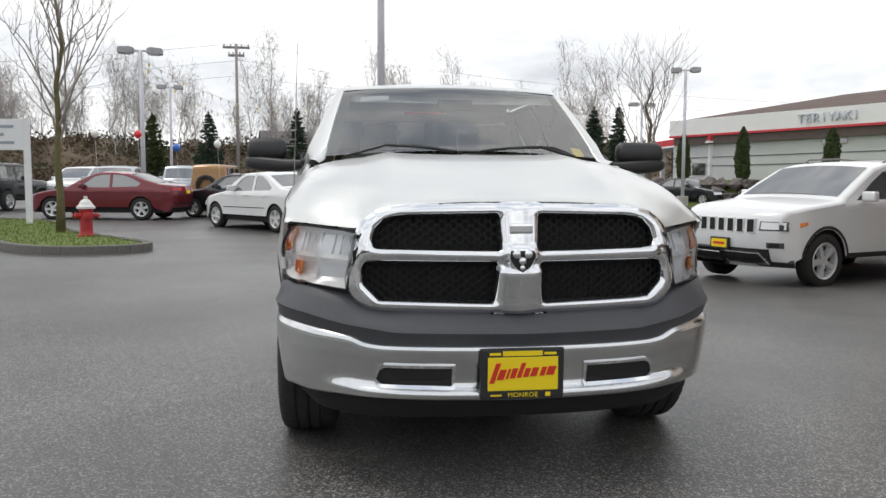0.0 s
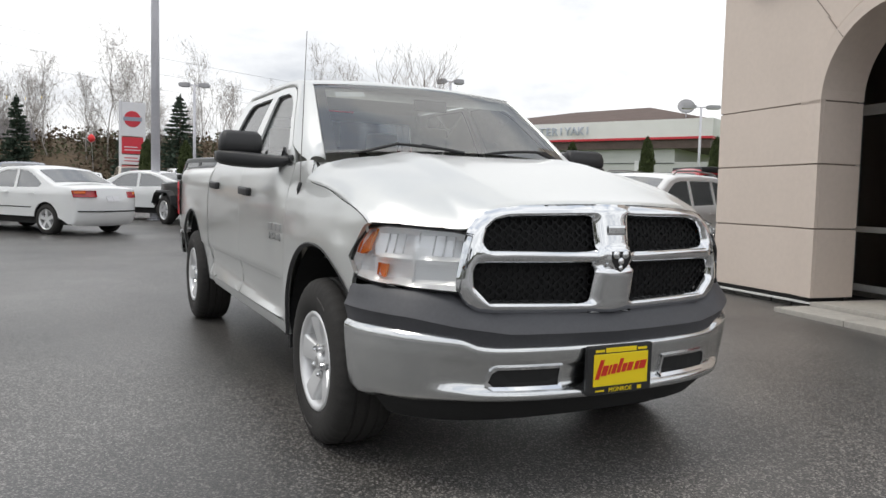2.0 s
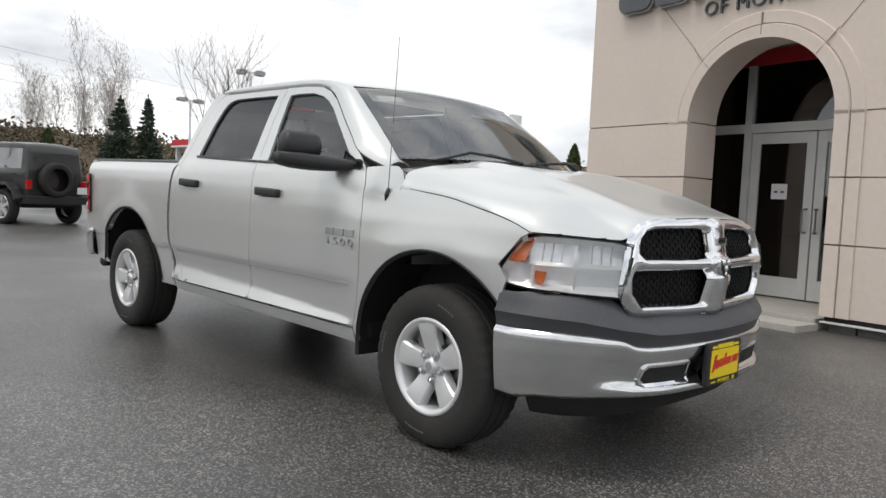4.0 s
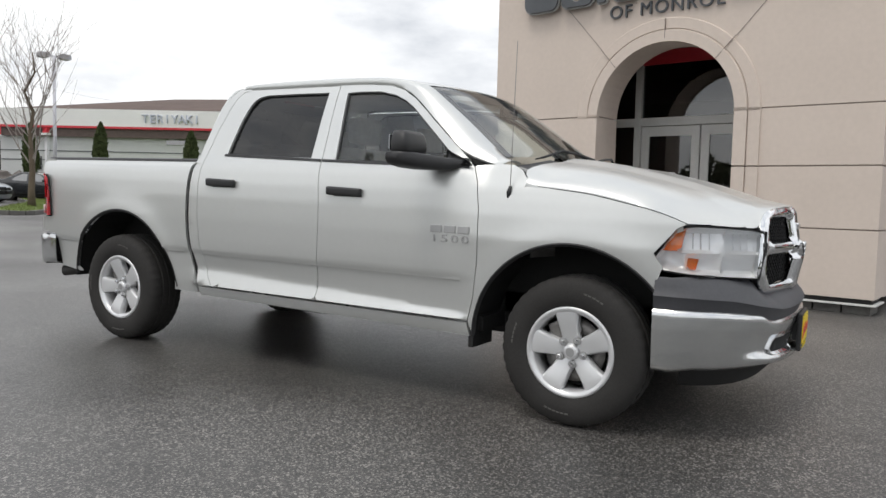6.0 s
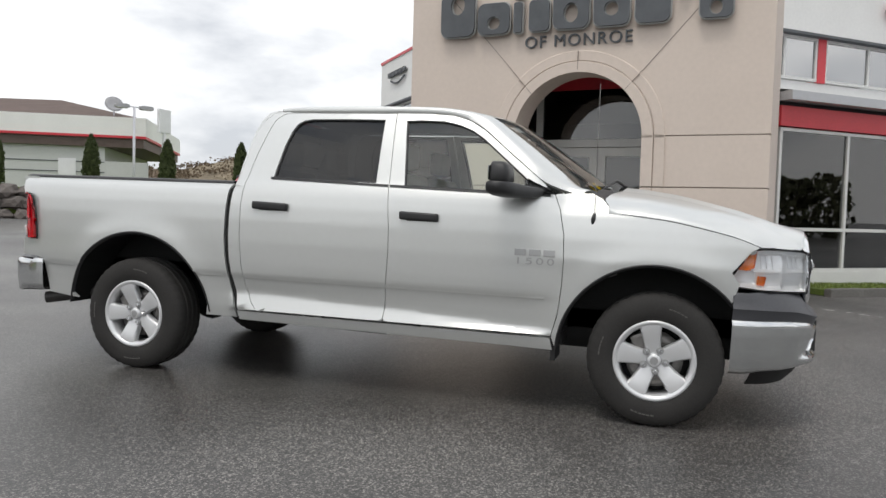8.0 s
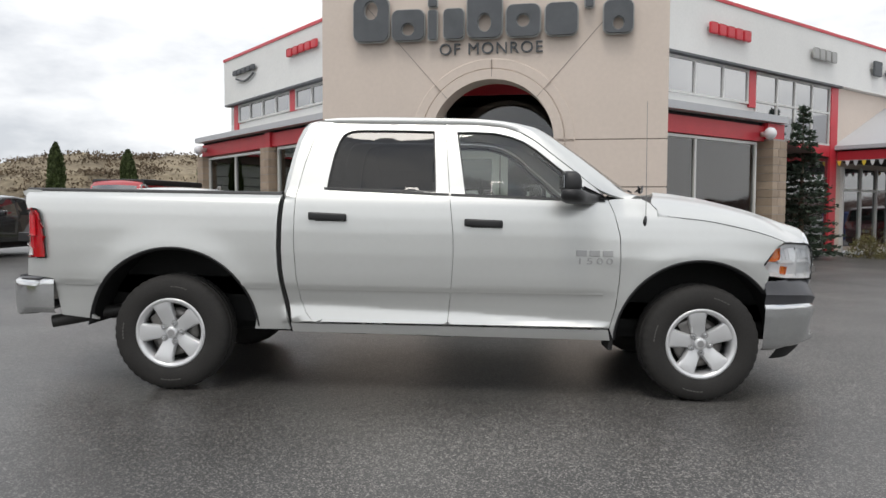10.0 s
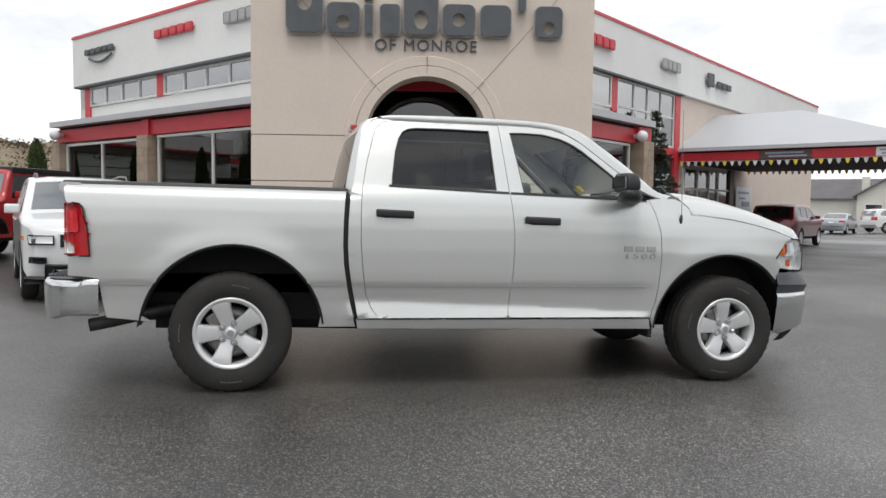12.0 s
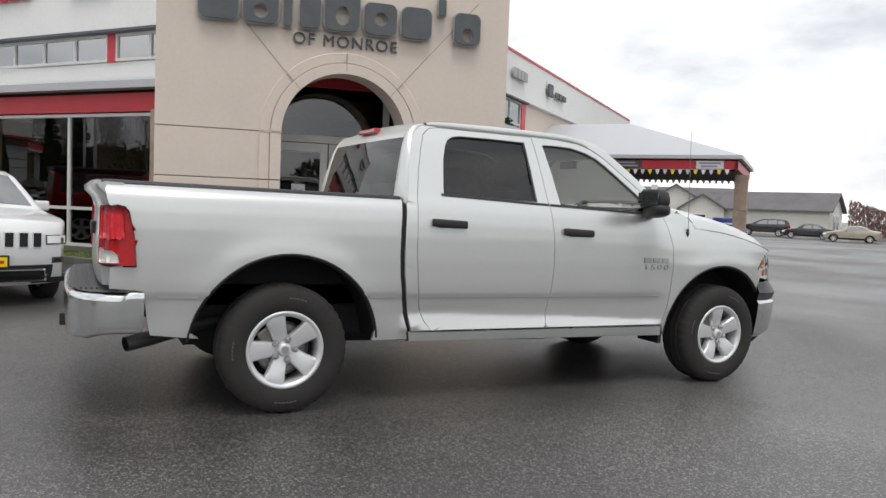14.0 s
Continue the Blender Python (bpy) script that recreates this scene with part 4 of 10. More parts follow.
def outward(bm, away=None):
    """Turns a panel's faces to look away from the truck's middle."""
    bm.normal_update()
    s = 0.0
    for f in bm.faces:
        c = f.calc_center_median()
        s += f.normal.dot(away if away is not None else Vector((c.x, 0, 0.0))) * f.calc_area()
    if s < 0:
        bmesh.ops.reverse_faces(bm, faces=bm.faces)
    return bm


def flare_line(y0, y1):
    ys = [y0 + (y1 - y0) * i / 12 for i in range(13)]
    return [(y, 0.489) for y in ys] + [(y, flare_top(y)) for y in ys[::-1]]


def side_panel(outline, holes=(), step=0.045, gap=0.0019, rim=0.02, f=skin, guides=()):
    k = 2.0  # finer upwards than along the body
    up = lambda pts: [(a, b * k) for a, b in pts]
    return sheet(up(shrink(outline, gap)), lambda a, b: f(a, b / k), step, [up(h) for h in holes], rim=rim, turn=True, guides=[up(g) for g in guides])


truck = thing("pickup_truck", MT, "silver four-door pickup truck with chrome grille and bumpers", "pickup truck")


def build_truck_body():
    # doors, with their window openings cut through
    fd = list(FRONT_SEAM) + DOOR_TOP_F[1:] + MID_SEAM[::-1][1:]
    rd = list(MID_SEAM) + REAR_SEAM[::-1]
    doors = {}
    doors["f"] = pair("front_door", lambda: side_panel(curve_loop(fd), [WIN_F], guides=[flare_line(0.66, 1.67)]), PAINT, truck, "silver front door with black pull handle")
    doors["r"] = pair("rear_door", lambda: side_panel(curve_loop(rd), [WIN_R], guides=[flare_line(1.72, 2.53)]), PAINT, truck, "silver rear door with black pull handle")
    inner = lambda d: (lambda a, b: Vector((-side_x(a, b) + d, a, b)))
    for k, (win, mat, nm) in {"f": (WIN_F, CARGLASS, "side_window"), "r": (WIN_R, PRIVACY, "side_window")}.items():
        for sgn, door in zip((0, 1), doors[k]):
            bm = sheet(shrink(win, -0.008), inner(0.022), 0.09, rim=0.0, turn=True)
            seal = sheet(shrink(win, -0.014), inner(0.014), 0.06, [shrink(win, 0.010)], rim=0.006, turn=True)
            if sgn:
                mirror_x(bm), mirror_x(seal)
            g = part(nm, bm, mat, door, "clear glass" if k == "f" else "dark privacy glass", smooth=True)
            g.visible_shadow = False
            part("window_seal", seal, BLACKPLASTIC, door)
    # belt strip under the windows
    for k, (y0, z0, y1, z1) in {"f": (0.655, 1.331, 1.688, 1.357), "r": (1.70, 1.357, 2.545, 1.384)}.items():
        for sgn, door in zip((0, 1), doors[k]):
            bm = bmesh.new()
            rows = []
            for i in range(16):
                y = y0 + (y1 - y0) * i / 15
                z = z0 + (z1 - z0) * i / 15
                rows.append([(-side_x(y, z + dz) - o, y, z + dz) for dz, o in ((-0.006, -0.004), (-0.004, 0.007), (0.008, 0.008), (0.011, -0.004))])
            loft(bm, rows)
            outward(bm)
            if sgn:
                mirror_x(bm)
            part("belt_strip", bm, BLACKPLASTIC, door)
    # pull handles
    for k, (yc, zc) in {"f": (1.466, 1.170), "r": (2.508, 1.196)}.items():
        for sgn, door in zip((1, -1), doors[k]):
            bm = bmesh.new()
            box(bm, -0.016, -0.128, -0.026, 0.016, 0.128, 0.026, bevel=0.014)
            for v in bm.verts:
                bow = 0.012 * (1 - (v.co.y / 0.13) ** 2)
                v.co = Vector((sgn * (-side_x(yc, zc) - 0.014 - bow + v.co.x), yc + v.co.y, zc + v.co.z + v.co.y * 0.03))
            h = part("door_handle", bm, BLACKPLASTIC, door, "black plastic pull handle", smooth=True)
            # near-black block behind the handle, coloured as the hollow's shade
            bm = bmesh.new()
            box(bm, -0.006, -0.085, -0.030, 0.006, 0.085, 0.022, bevel=0.01)
            for v in bm.verts:
                v.co = Vector((sgn * (-side_x(yc, zc) - 0.001 + v.co.x), yc + v.co.y, zc + v.co.z))
            part("handle_recess", bm, GAP, h)
    # badge on the front door: two rows of plain chrome blocks
    for sgn, door in zip((1, -1), doors["f"]):
        for z, h, n in ((0.964, 0.041, 3),):
            w = 0.262 / n
            for i in range(n):
                bm = bmesh.new()
                y = 0.856 - w * i
                box(bm, -0.004, -w * 0.40, 0, 0.004, w * 0.40, h, bevel=0.0035)
                for v in bm.verts:
                    yy = y - w / 2 + v.co.y - 0.12 * (v.co.z) * 0
                    v.co = Vector((sgn * (-side_x(yy, z + v.co.z) - 0.004 + v.co.x), yy, z + v.co.z))
                part("badge_block", bm, BADGE, door)
        # figures under the blocks
        xs = -sgn * (side_x(0.725, 0.93) + 0.003)
        for i, ch in enumerate("1500"):
            text_part("badge_figure", ch, 0.058, BADGE, door, Matrix.Translation((xs, 0.725 + sgn * (0.098 - 0.0655 * i) * 1.0, 0.913)) @ Matrix(((0, 0, -sgn, 0), (-sgn, 0, 0, 0), (0, 1, 0, 0), (0, 0, 0, 1))) @ Matrix.Diagonal((1.7, 1, 1, 1)), 0.004)
    # the low crease along the doors and the bed
    for sgn in (1, -1):
        for y0, y1 in ((0.66, 1.50), (1.535, 2.70), (2.87, 3.03), (4.09, 4.30)):
            rows = []
            for i in range(15):
                y = y0 + (y1 - y0) * i / 14
                rows.append([(-sgn * (side_x(y, z) + o), y, z) for o, z in ((-0.003, 0.694), (0.0035, 0.702), (0.0045, 0.706), (0.0025, 0.712), (-0.003, 0.726))])
            bm = bmesh.new()
            loft(bm, rows)
            bmesh.ops.recalc_face_normals(bm, faces=bm.faces)
            outward(bm, Vector((-sgn, 0, 0)))
            part("body_crease", bm, PAINT, truck, smooth=True)
    # rocker under the doors
    rocker = [(0.60, 0.395), (2.742, 0.412), (2.755, 0.474), (2.62, 0.474), (0.616, 0.470)]
    pair("rocker_panel", lambda: side_panel(rocker, step=0.04, gap=0.001), PAINT, truck)
    # pillar behind the rear door
    cp = [(2.745, 0.476), *[(y - 0.018, z) for y, z in GAP_LINE[1:]], (2.778, 1.45), (2.755, 1.60), (2.728, 1.72), (2.69, 1.80), (2.64, 1.845), (2.56, 1.862)] + REAR_SEAM[::-1]
    cp = [p for p in cp if p[1] > 0.475]
    pair("rear_pillar", lambda: side_panel(curve_loop(cp)), PAINT, truck)
    # front wings with the wheel arch
    arch = wheel_arch(0.02, 0.560, 2, 141, squash=1.0)
    wing = [(0.580, 0.402)] + arch + [(-0.405, 0.745), (-0.445, 0.865), (-0.40, 0.93), (-0.50, 1.055), (-0.545, 1.078), (-0.44, 1.118), (-0.34, 1.146), (-0.06, 1.204), (0.14, 1.226), (0.24, 1.238), (0.30, 1.272), (0.345, 1.325), (0.40, 1.352), (0.50, 1.356), (0.622, 1.344)] + [(y - 0.001, z) for y, z in FRONT_SEAM[::-1]]
    pair("front_wing", lambda: side_panel(wing, step=0.04), PAINT, truck)
    # open joint along the top of the wings
    for sgn in (1, -1):
        bm = bmesh.new()
        joint = curve([(-0.545, 1.080), (-0.44, 1.119), (-0.34, 1.147), (-0.06, 1.205), (0.14, 1.227), (0.235, 1.238), (0.285, 1.265), (0.32, 1.298), (0.345, 1.327)], 40)
        tube(bm, [(-sgn * (side_x(y, z) + 0.001), y, z) for y, z in joint], 0.0022, 5)
        part("hood_joint", bm, GAP, truck)
    # bed side
    bed = [(2.758, 0.425), (3.005, 0.425)] + [p for p in wheel_arch(3.555, 0.578, 176, 4, squash=1.02) if p[1] > 0.44] + [(4.07, 0.468), (4.335, 0.492), (4.357, 0.60), (4.378, 0.742), (4.43, 0.752), (4.555, 0.76), (4.55, 0.880), (4.478, 0.892), (4.482, 0.95), (4.490, 1.08), (4.500, 1.19), (4.512, 1.216), (4.56, 1.214), (4.575, 1.25), (4.585, 1.31), (4.57, 1.342)] + [(y + 0.012, min(z, 1.342)) for y, z in GAP_LINE[::-1]][:-1]
    pair("bed_side", lambda: side_panel(bed, step=0.045), PAINT, truck, "silver bed side with round wheel arch")
    # near-black strip added in the open joint between cab and bed, as its shade
    for sgn in (1, -1):
        bm = bmesh.new()
        loft(bm, [[(-sgn * (side_x(y, z) - d), y + e, z) for e, d in ((-0.020, 0.016), (-0.008, 0.018), (0.012, 0.018), (0.024, 0.016))] for y, z in GAP_LINE])
        bmesh.ops.recalc_face_normals(bm, faces=bm.faces)
        part("cab_seal", bm, GAP, truck)
    # rail caps, tailgate, inner bed
    for sgn in (1, -1):
        bm = bmesh.new()
        rows = []
        for i in range(14):
            y = 2.835 + (4.60 - 2.835) * i / 13
            w = side_x(y, 1.342)
            rows.append([(-sgn * (w + a), y, 1.338 + b) for a, b in ((0.012, -0.006), (0.012, 0.012), (-0.02, 0.022), (-0.08, 0.018), (-0.085, -0.01))])
        loft(bm, rows)
        bmesh.ops.recalc_face_normals(bm, faces=bm.faces)
        part("rail_cap", bm, BLACKPLASTIC, truck, smooth=True)
        xa, xb = sorted((-sgn * 0.83, -sgn * 0.87))
        part("bed_inner_wall", boxes((xa, 2.86, 1.03, xb, 4.52, 1.33), (xa, 2.86, 0.80, xb, 2.93, 1.03), (xa, 4.19, 0.80, xb, 4.52, 1.03)), PAINT, truck)
    part("bed_floor", boxes((-0.61, 2.86, 0.76, 0.61, 4.52, 0.80)), DARKGREY, truck)
    part("bed_front_wall", boxes((-0.88, 2.84, 0.62, 0.88, 2.868, 1.335)), PAINT, truck)
    bm = bmesh.new()
    prof = [(4.545, 0.76), (4.60, 0.765), (4.612, 0.85), (4.605, 1.05), (4.60, 1.18), (4.625, 1.255), (4.668, 1.300), (4.672, 1.332), (4.640, 1.356), (4.54, 1.352), (4.525, 1.30), (4.52, 0.80)]
    rows = [[(x, y - 0.02 * (abs(x) / 0.8) ** 4, z) for y, z in prof] for x in [-0.80 + 1.6 * i / 12 for i in range(13)]]
    vs = loft(bm, rows, closed=True)
    bm.faces.new([v for v in vs[0]]), bm.faces.new([v for v in vs[-1]][::-1])
    bmesh.ops.recalc_face_normals(bm, faces=bm.faces)
    tg = part("tailgate", bm, PAINT, truck, "silver tailgate with a flared top lip")
    smooth_faces(tg, 50)
    bm = bmesh.new()
    box(bm, -0.13, 4.60, 1.02, 0.13, 4.63, 1.10, bevel=0.01)
    part("tailgate_handle", bm, BLACKPLASTIC, tg)
    # corner posts beside the tailgate, behind the lamps
    for sgn in (1, -1):
        bm = bmesh.new()
        xs = sorted((-sgn * 0.81, -sgn * 0.912))
        prof = [(4.50, 0.76), (4.552, 0.765), (4.557, 1.20), (4.575, 1.27), (4.625, 1.312), (4.632, 1.332), (4.59, 1.346), (4.50, 1.343)]
        rows = [[(x, y - 0.10 * (max(0, (abs(x) - 0.84)) / 0.115) ** 2 * (0.6 if z < 1.25 else 0.3), z) for y, z in prof] for x in [xs[0] + (xs[1] - xs[0]) * i / 7 for i in range(8)]]
        vs = loft(bm, rows, closed=True)
        bm.faces.new(vs[0]), bm.faces.new(vs[-1][::-1])
        bmesh.ops.recalc_face_normals(bm, faces=bm.faces)
        smooth_faces(part("rear_corner_post", bm, PAINT, truck), 50)


def curve_loop(pts):
    """Drops points that fall on one another."""
    out = []
    for p in pts:
        if not out or math.hypot(p[0] - out[-1][0], p[1] - out[-1][1]) > 0.004:
            out.append(p)
    if math.hypot(out[0][0] - out[-1][0], out[0][1] - out[-1][1]) < 0.004:
        out.pop()
    return out


# ---- hood, roof and glass ----
HOOD_C = [(-1.0, 1.158), (-0.925, 1.180), (-0.85, 1.196), (-0.70, 1.222), (-0.50, 1.272), (-0.30, 1.322), (-0.10, 1.366), (0.10, 1.394), (0.36, 1.412)]
HOOD_DROP = [(0, 0.0), (0.30, 0.0), (0.40, -0.003), (0.46, -0.010), (0.52, 0.004), (0.60, 0.024), (0.66, 0.032), (0.75, 0.050), (0.84, 0.078), (0.90, 0.112), (0.945, 0.150), (0.965, 0.180)]
HOOD_K = [(-0.95, 3.6), (-0.88, 3.1), (-0.75, 2.0), (-0.53, 1.02), (-0.35, 0.90), (-0.06, 0.92), (0.24, 0.95), (0.4, 0.75)]
HOOD_FRONT = [(0, -0.893), (0.20, -0.887), (0.42, -0.858), (0.52, -0.842), (0.575, -0.831), (0.615, -0.823), (0.645, -0.817), (0.68, -0.802), (0.75, -0.738), (0.85, -0.637), (0.945, -0.524)]
HOOD_TIP = [(0, 1.183), (0.20, 1.182), (0.42, 1.172), (0.52, 1.160), (0.575, 1.146), (0.615, 1.119), (0.645, 1.090), (0.665, 1.074), (0.70, 1.072), (0.80, 1.078), (0.86, 1.082), (0.905, 1.084), (0.945, 1.086), (0.965, 1.084)]
HOOD_BACK = [(0, 0.17), (0.3, 0.19), (0.6, 0.25), (0.80, 0.31), (0.90, 0.335), (0.945, 0.30)]


def hood_z(x, y):
    k = lerp(y, HOOD_K)
    c = np.interp(y, [a for a, _ in HOOD_C], [b for _, b in HOOD_C])
    return float(c) - lerp(abs(x), HOOD_DROP) * k


ROOF_EDGE = [(0.842, 0.39, 1.364), (0.806, 0.50, 1.396), (0.785, 0.61, 1.483), (0.752, 0.78, 1.616), (0.720, 0.94, 1.733), (0.697, 1.05, 1.810), (0.687, 1.15, 1.852), (0.682, 1.36, 1.884), (0.680, 1.60, 1.896), (0.675, 2.10, 1.899), (0.680, 2.48, 1.886), (0.690, 2.60, 1.866)]
DOOR_EDGE = [(0.47, 1.353), (0.54, 1.358), (0.70, 1.417), (0.84, 1.527), (0.985, 1.642), (1.11, 1.742), (1.22, 1.806), (1.36, 1.843), (1.60, 1.856), (2.10, 1.857), (2.46, 1.856), (2.58, 1.852)]


def build_truck_top():
    bm = bmesh.new()
    us = [-0.965, -0.955, -0.94, -0.915, -0.885, -0.85, -0.80, -0.75, -0.71, -0.68, -0.66, -0.645, -0.63, -0.61, -0.595, -0.575, -0.54, -0.50, -0.47, -0.44, -0.40, -0.34, -0.22, -0.1, 0.0]
    us = us + [-u for u in us[::-1][1:]]
    rows = []
    for v in range(25):
        t = v / 24
        row = []
        for u in us:
            f, b = lerp(abs(u), HOOD_FRONT), lerp(abs(u), HOOD_BACK)
            y = b + (f - b) * t
            x = u * 0.993 * easy(y, [(-0.95, 0.96), (-0.4, 1.0), (0.4, 1.0)])
            w = max(0.0, (t - 0.62) / 0.38)
            row.append((x, y, hood_z(u, y) + (lerp(abs(u), HOOD_TIP) - hood_z(u, f)) * w ** 1.6))
        # turned-down lips along the wings
        row = [(row[0][0] + 0.012, row[0][1], row[0][2] - 0.035), *row, (row[-1][0] - 0.012, row[-1][1], row[-1][2] - 0.035)]
        rows.append(row)
    # turned-down lips at the nose and at the cowl
    edge = rows[-1]
    rows[-1] = [(x, y + 0.006, z + 0.001) for x, y, z in edge]
    rows.append([(x, y, z - 0.005) for x, y, z in edge])
    rows.append([(x, y + 0.03, z - 0.016) for x, y, z in edge])
    rows.insert(0, [(x, y + 0.006, z - 0.02) for x, y, z in rows[0]])
    loft(bm, rows)
    outward(bm, Vector((0, 0, 1)))
    h = part("hood", bm, PAINT, truck, "silver hood with a raised centre")
    smooth_faces(h, 60)
    # cowl and wipers
    bm = bmesh.new()
    rows = []
    for i in range(21):
        x = -0.90 + 1.8 * i / 20
        b = lerp(abs(x), HOOD_BACK)
        rows.append([(x, b - 0.02, hood_z(x, b) - 0.03), (x, b + 0.07, hood_z(x, b) - 0.036), (x, b + 0.16, hood_z(x, b) - 0.01)])
    loft(bm, rows)
    outward(bm, Vector((0, 0, 1)))
    cowl = part("cowl", bm, BLACKPLASTIC, truck)
    for x0, x1 in ((-0.70, -0.08), (0.05, 0.62)):
        bm = bmesh.new()
        pts = []
        for i in range(9):
            x = x0 + (x1 - x0) * i / 8
            b = lerp(abs(x), HOOD_BACK)
            pts.append((x, b + 0.085 - 0.012 * math.sin(math.pi * i / 8), hood_z(x, b) + 0.022 + 0.022 * math.sin(math.pi * i / 8)))
        tube(bm, pts, [0.004] + [0.008] * 7 + [0.004], 6)
        tube(bm, [(pts[0][0] * 0.4 + pts[8][0] * 0.6, pts[4][1] + 0.012, pts[4][2] + 0.006), (pts[8][0] - 0.02, pts[8][1] - 0.03, pts[8][2] - 0.004)], [0.007, 0.011], 6)
        w = part("wiper", bm, BLACKPLASTIC, truck, "black wiper arm and blade")
    # pillar and rail strips between door tops and roof
    e3 = curve(ROOF_EDGE, 56)
    d2 = curve(DOOR_EDGE, 56)
    for sgn in (1, -1):
        rows = []
        for (rx, ry, rz), (dy, dz) in zip(e3, d2):
            dx = side_x(dy, dz)
            p, q = Vector((dx, dy, dz)), Vector((rx, ry, rz))
            out = Vector((0.62, -0.15, 0.75)).normalized()
            row = [p + Vector((-0.012, 0, -0.012)), p]
            for t in (0.25, 0.5, 0.75):
                row.append(p.lerp(q, t) + out * 0.020 * math.sin(math.pi * t))
            row += [q, q + Vector((-0.01, 0.0, -0.012))]
            rows.append([(-sgn * c.x, c.y, c.z) for c in row])
        bm = bmesh.new()
        loft(bm, rows)
        bmesh.ops.recalc_face_normals(bm, faces=bm.faces)
        outward(bm, Vector((-sgn, 0, 0.6)))
        smooth_faces(part("roof_rail", bm, PAINT, truck, "silver windscreen pillar and roof rail"), 60)
    # roof
    top = [p for p in e3 if p[1] >= 1.07]
    rows = []
    for k, (rx, ry, rz) in enumerate(top):
        fore = max(0, 1 - k / 5) * 0.06
        row = []
        for i in range(17):
            u = -1 + i / 8
            row.append((rx * u, ry - fore * (1 - u * u), rz + 0.030 * (1 - abs(u) ** 2.2) * min(1, 0.75 + k / 8)))
        rows.append(row)
    x, y, z = top[-1]
    rows.append([(x * 1.0 * (-1 + i / 8), y + 0.06, z - 0.018 + 0.028 * (1 - abs(-1 + i / 8) ** 2.2)) for i in range(17)])
    rows.append([(x * 1.0 * (-1 + i / 8), y + 0.085, z - 0.045 + 0.024 * (1 - abs(-1 + i / 8) ** 2.2)) for i in range(17)])
    bm = bmesh.new()
    loft(bm, rows)
    outward(bm, Vector((0, 0, 1)))
    roof = part("roof", bm, PAINT, truck, "silver roof")
    smooth_faces(roof, 60)
    # rear corners of the cab
    for sgn in (1, -1):
        low = [(2.785, 1.345, 0.0), (2.778, 1.45, 0), (2.752, 1.60, 0), (2.726, 1.72, 0), (2.69, 1.80, 0), (2.64, 1.845, 0), (2.58, 1.858, 0)]
        hi = [(0.80, 2.835, 1.345), (0.775, 2.815, 1.45), (0.745, 2.785, 1.60), (0.72, 2.757, 1.72), (0.70, 2.725, 1.80), (0.692, 2.69, 1.842), (0.69, 2.62, 1.864)]
        rows = []
        for (y, z, _), q in zip(low, hi):
            p, q = Vector((side_x(y, z), y, z)), Vector(q)
            rows.append([p, *[p.lerp(q, t) + Vector((0.6, 0.8, 0.15)).normalized() * 0.022 * math.sin(math.pi * t) for t in (0.25, 0.5, 0.75)], q])
        rows.insert(0, [c + Vector((0, 0.0, -0.8)) for c in rows[0]])
        bm = bmesh.new()
        loft(bm, [[(-sgn * c.x, c.y, c.z) for c in r] for r in rows])
        bmesh.ops.recalc_face_normals(bm, faces=bm.faces)
        outward(bm, Vector((-sgn, 1, 0)))
        smooth_faces(part("cab_corner", bm, PAINT, truck), 60)
    # rear window and wall
    bm = bmesh.new()
    rg = [(2.832, 1.36, 0.785), (2.80, 1.52, 0.755), (2.765, 1.68, 0.725), (2.74, 1.765, 0.708)]
    loft(bm, [[(w * (-1 + i / 6), y + 0.02 * (1 - (-1 + i / 6) ** 2), z) for i in range(13)] for y, z, w in rg])
    outward(bm, Vector((0, 1, 0)))
    g = part("rear_window", bm, PRIVACY, truck, "dark rear window", smooth=True)
    g.visible_shadow = False
    bm = bmesh.new()
    hd = [(2.742, 1.763, 0.708), (2.722, 1.81, 0.70), (2.69, 1.845, 0.69)]
    loft(bm, [[(w * (-1 + i / 6), y + 0.02 * (1 - (-1 + i / 6) ** 2), z) for i in range(13)] for y, z, w in hd])
    outward(bm, Vector((0, 1, 0)))
    part("rear_header", bm, PAINT, truck, smooth=True)
    part("cab_back_wall", boxes((-0.80, 2.80, 0.45, 0.80, 2.828, 1.362)), PAINT, truck)
    bm = bmesh.new()
    box(bm, -0.17, 2.70, 1.828, 0.17, 2.752, 1.866, bevel=0.012)
    part("brake_lamp", bm, REDLAMP, truck, "red high brake lamp")
    # windscreen
    left = [p for p in e3 if 0.495 <= p[1] <= 1.085]
    rows = []
    for k, (rx, ry, rz) in enumerate(left):
        t = k / (len(left) - 1)
        row = []
        for i in range(25):
            u = -1 + i / 12
            c = 1 - u * u
            row.append((rx * 0.992 * u, ry - (0.150 * (1 - t) + 0.065 * t) * c, rz + (0.030 * (1 - t) + 0.034 * t) * c))
        rows.append(row)
    bm = bmesh.new()
    loft(bm, rows)
    outward(bm, Vector((0, -1, 1)))
    g = part("windscreen", bm, WINDSCREEN, truck, "raked windscreen", smooth=True)
    g.visible_shadow = False
    bm = bmesh.new()
    loft(bm, [[rows[k][i] for i in (0, 1)] for k in range(len(rows))])
    loft(bm, [[rows[k][i] for i in (-2, -1)] for k in range(len(rows))])
    for v in bm.verts:
        v.co += Vector((0, 0.004, -0.004))
    loft(bm, [[Vector(rows[-k][i]) + Vector((0, 0.004, -0.004)) for i in range(25)] for k in (1, 2)])
    part("screen_band", bm, BLACKPLASTIC, truck)
    # window sticker inside the screen, top corner
    a, b = rows[-4], rows[-6]
    bm = bmesh.new()
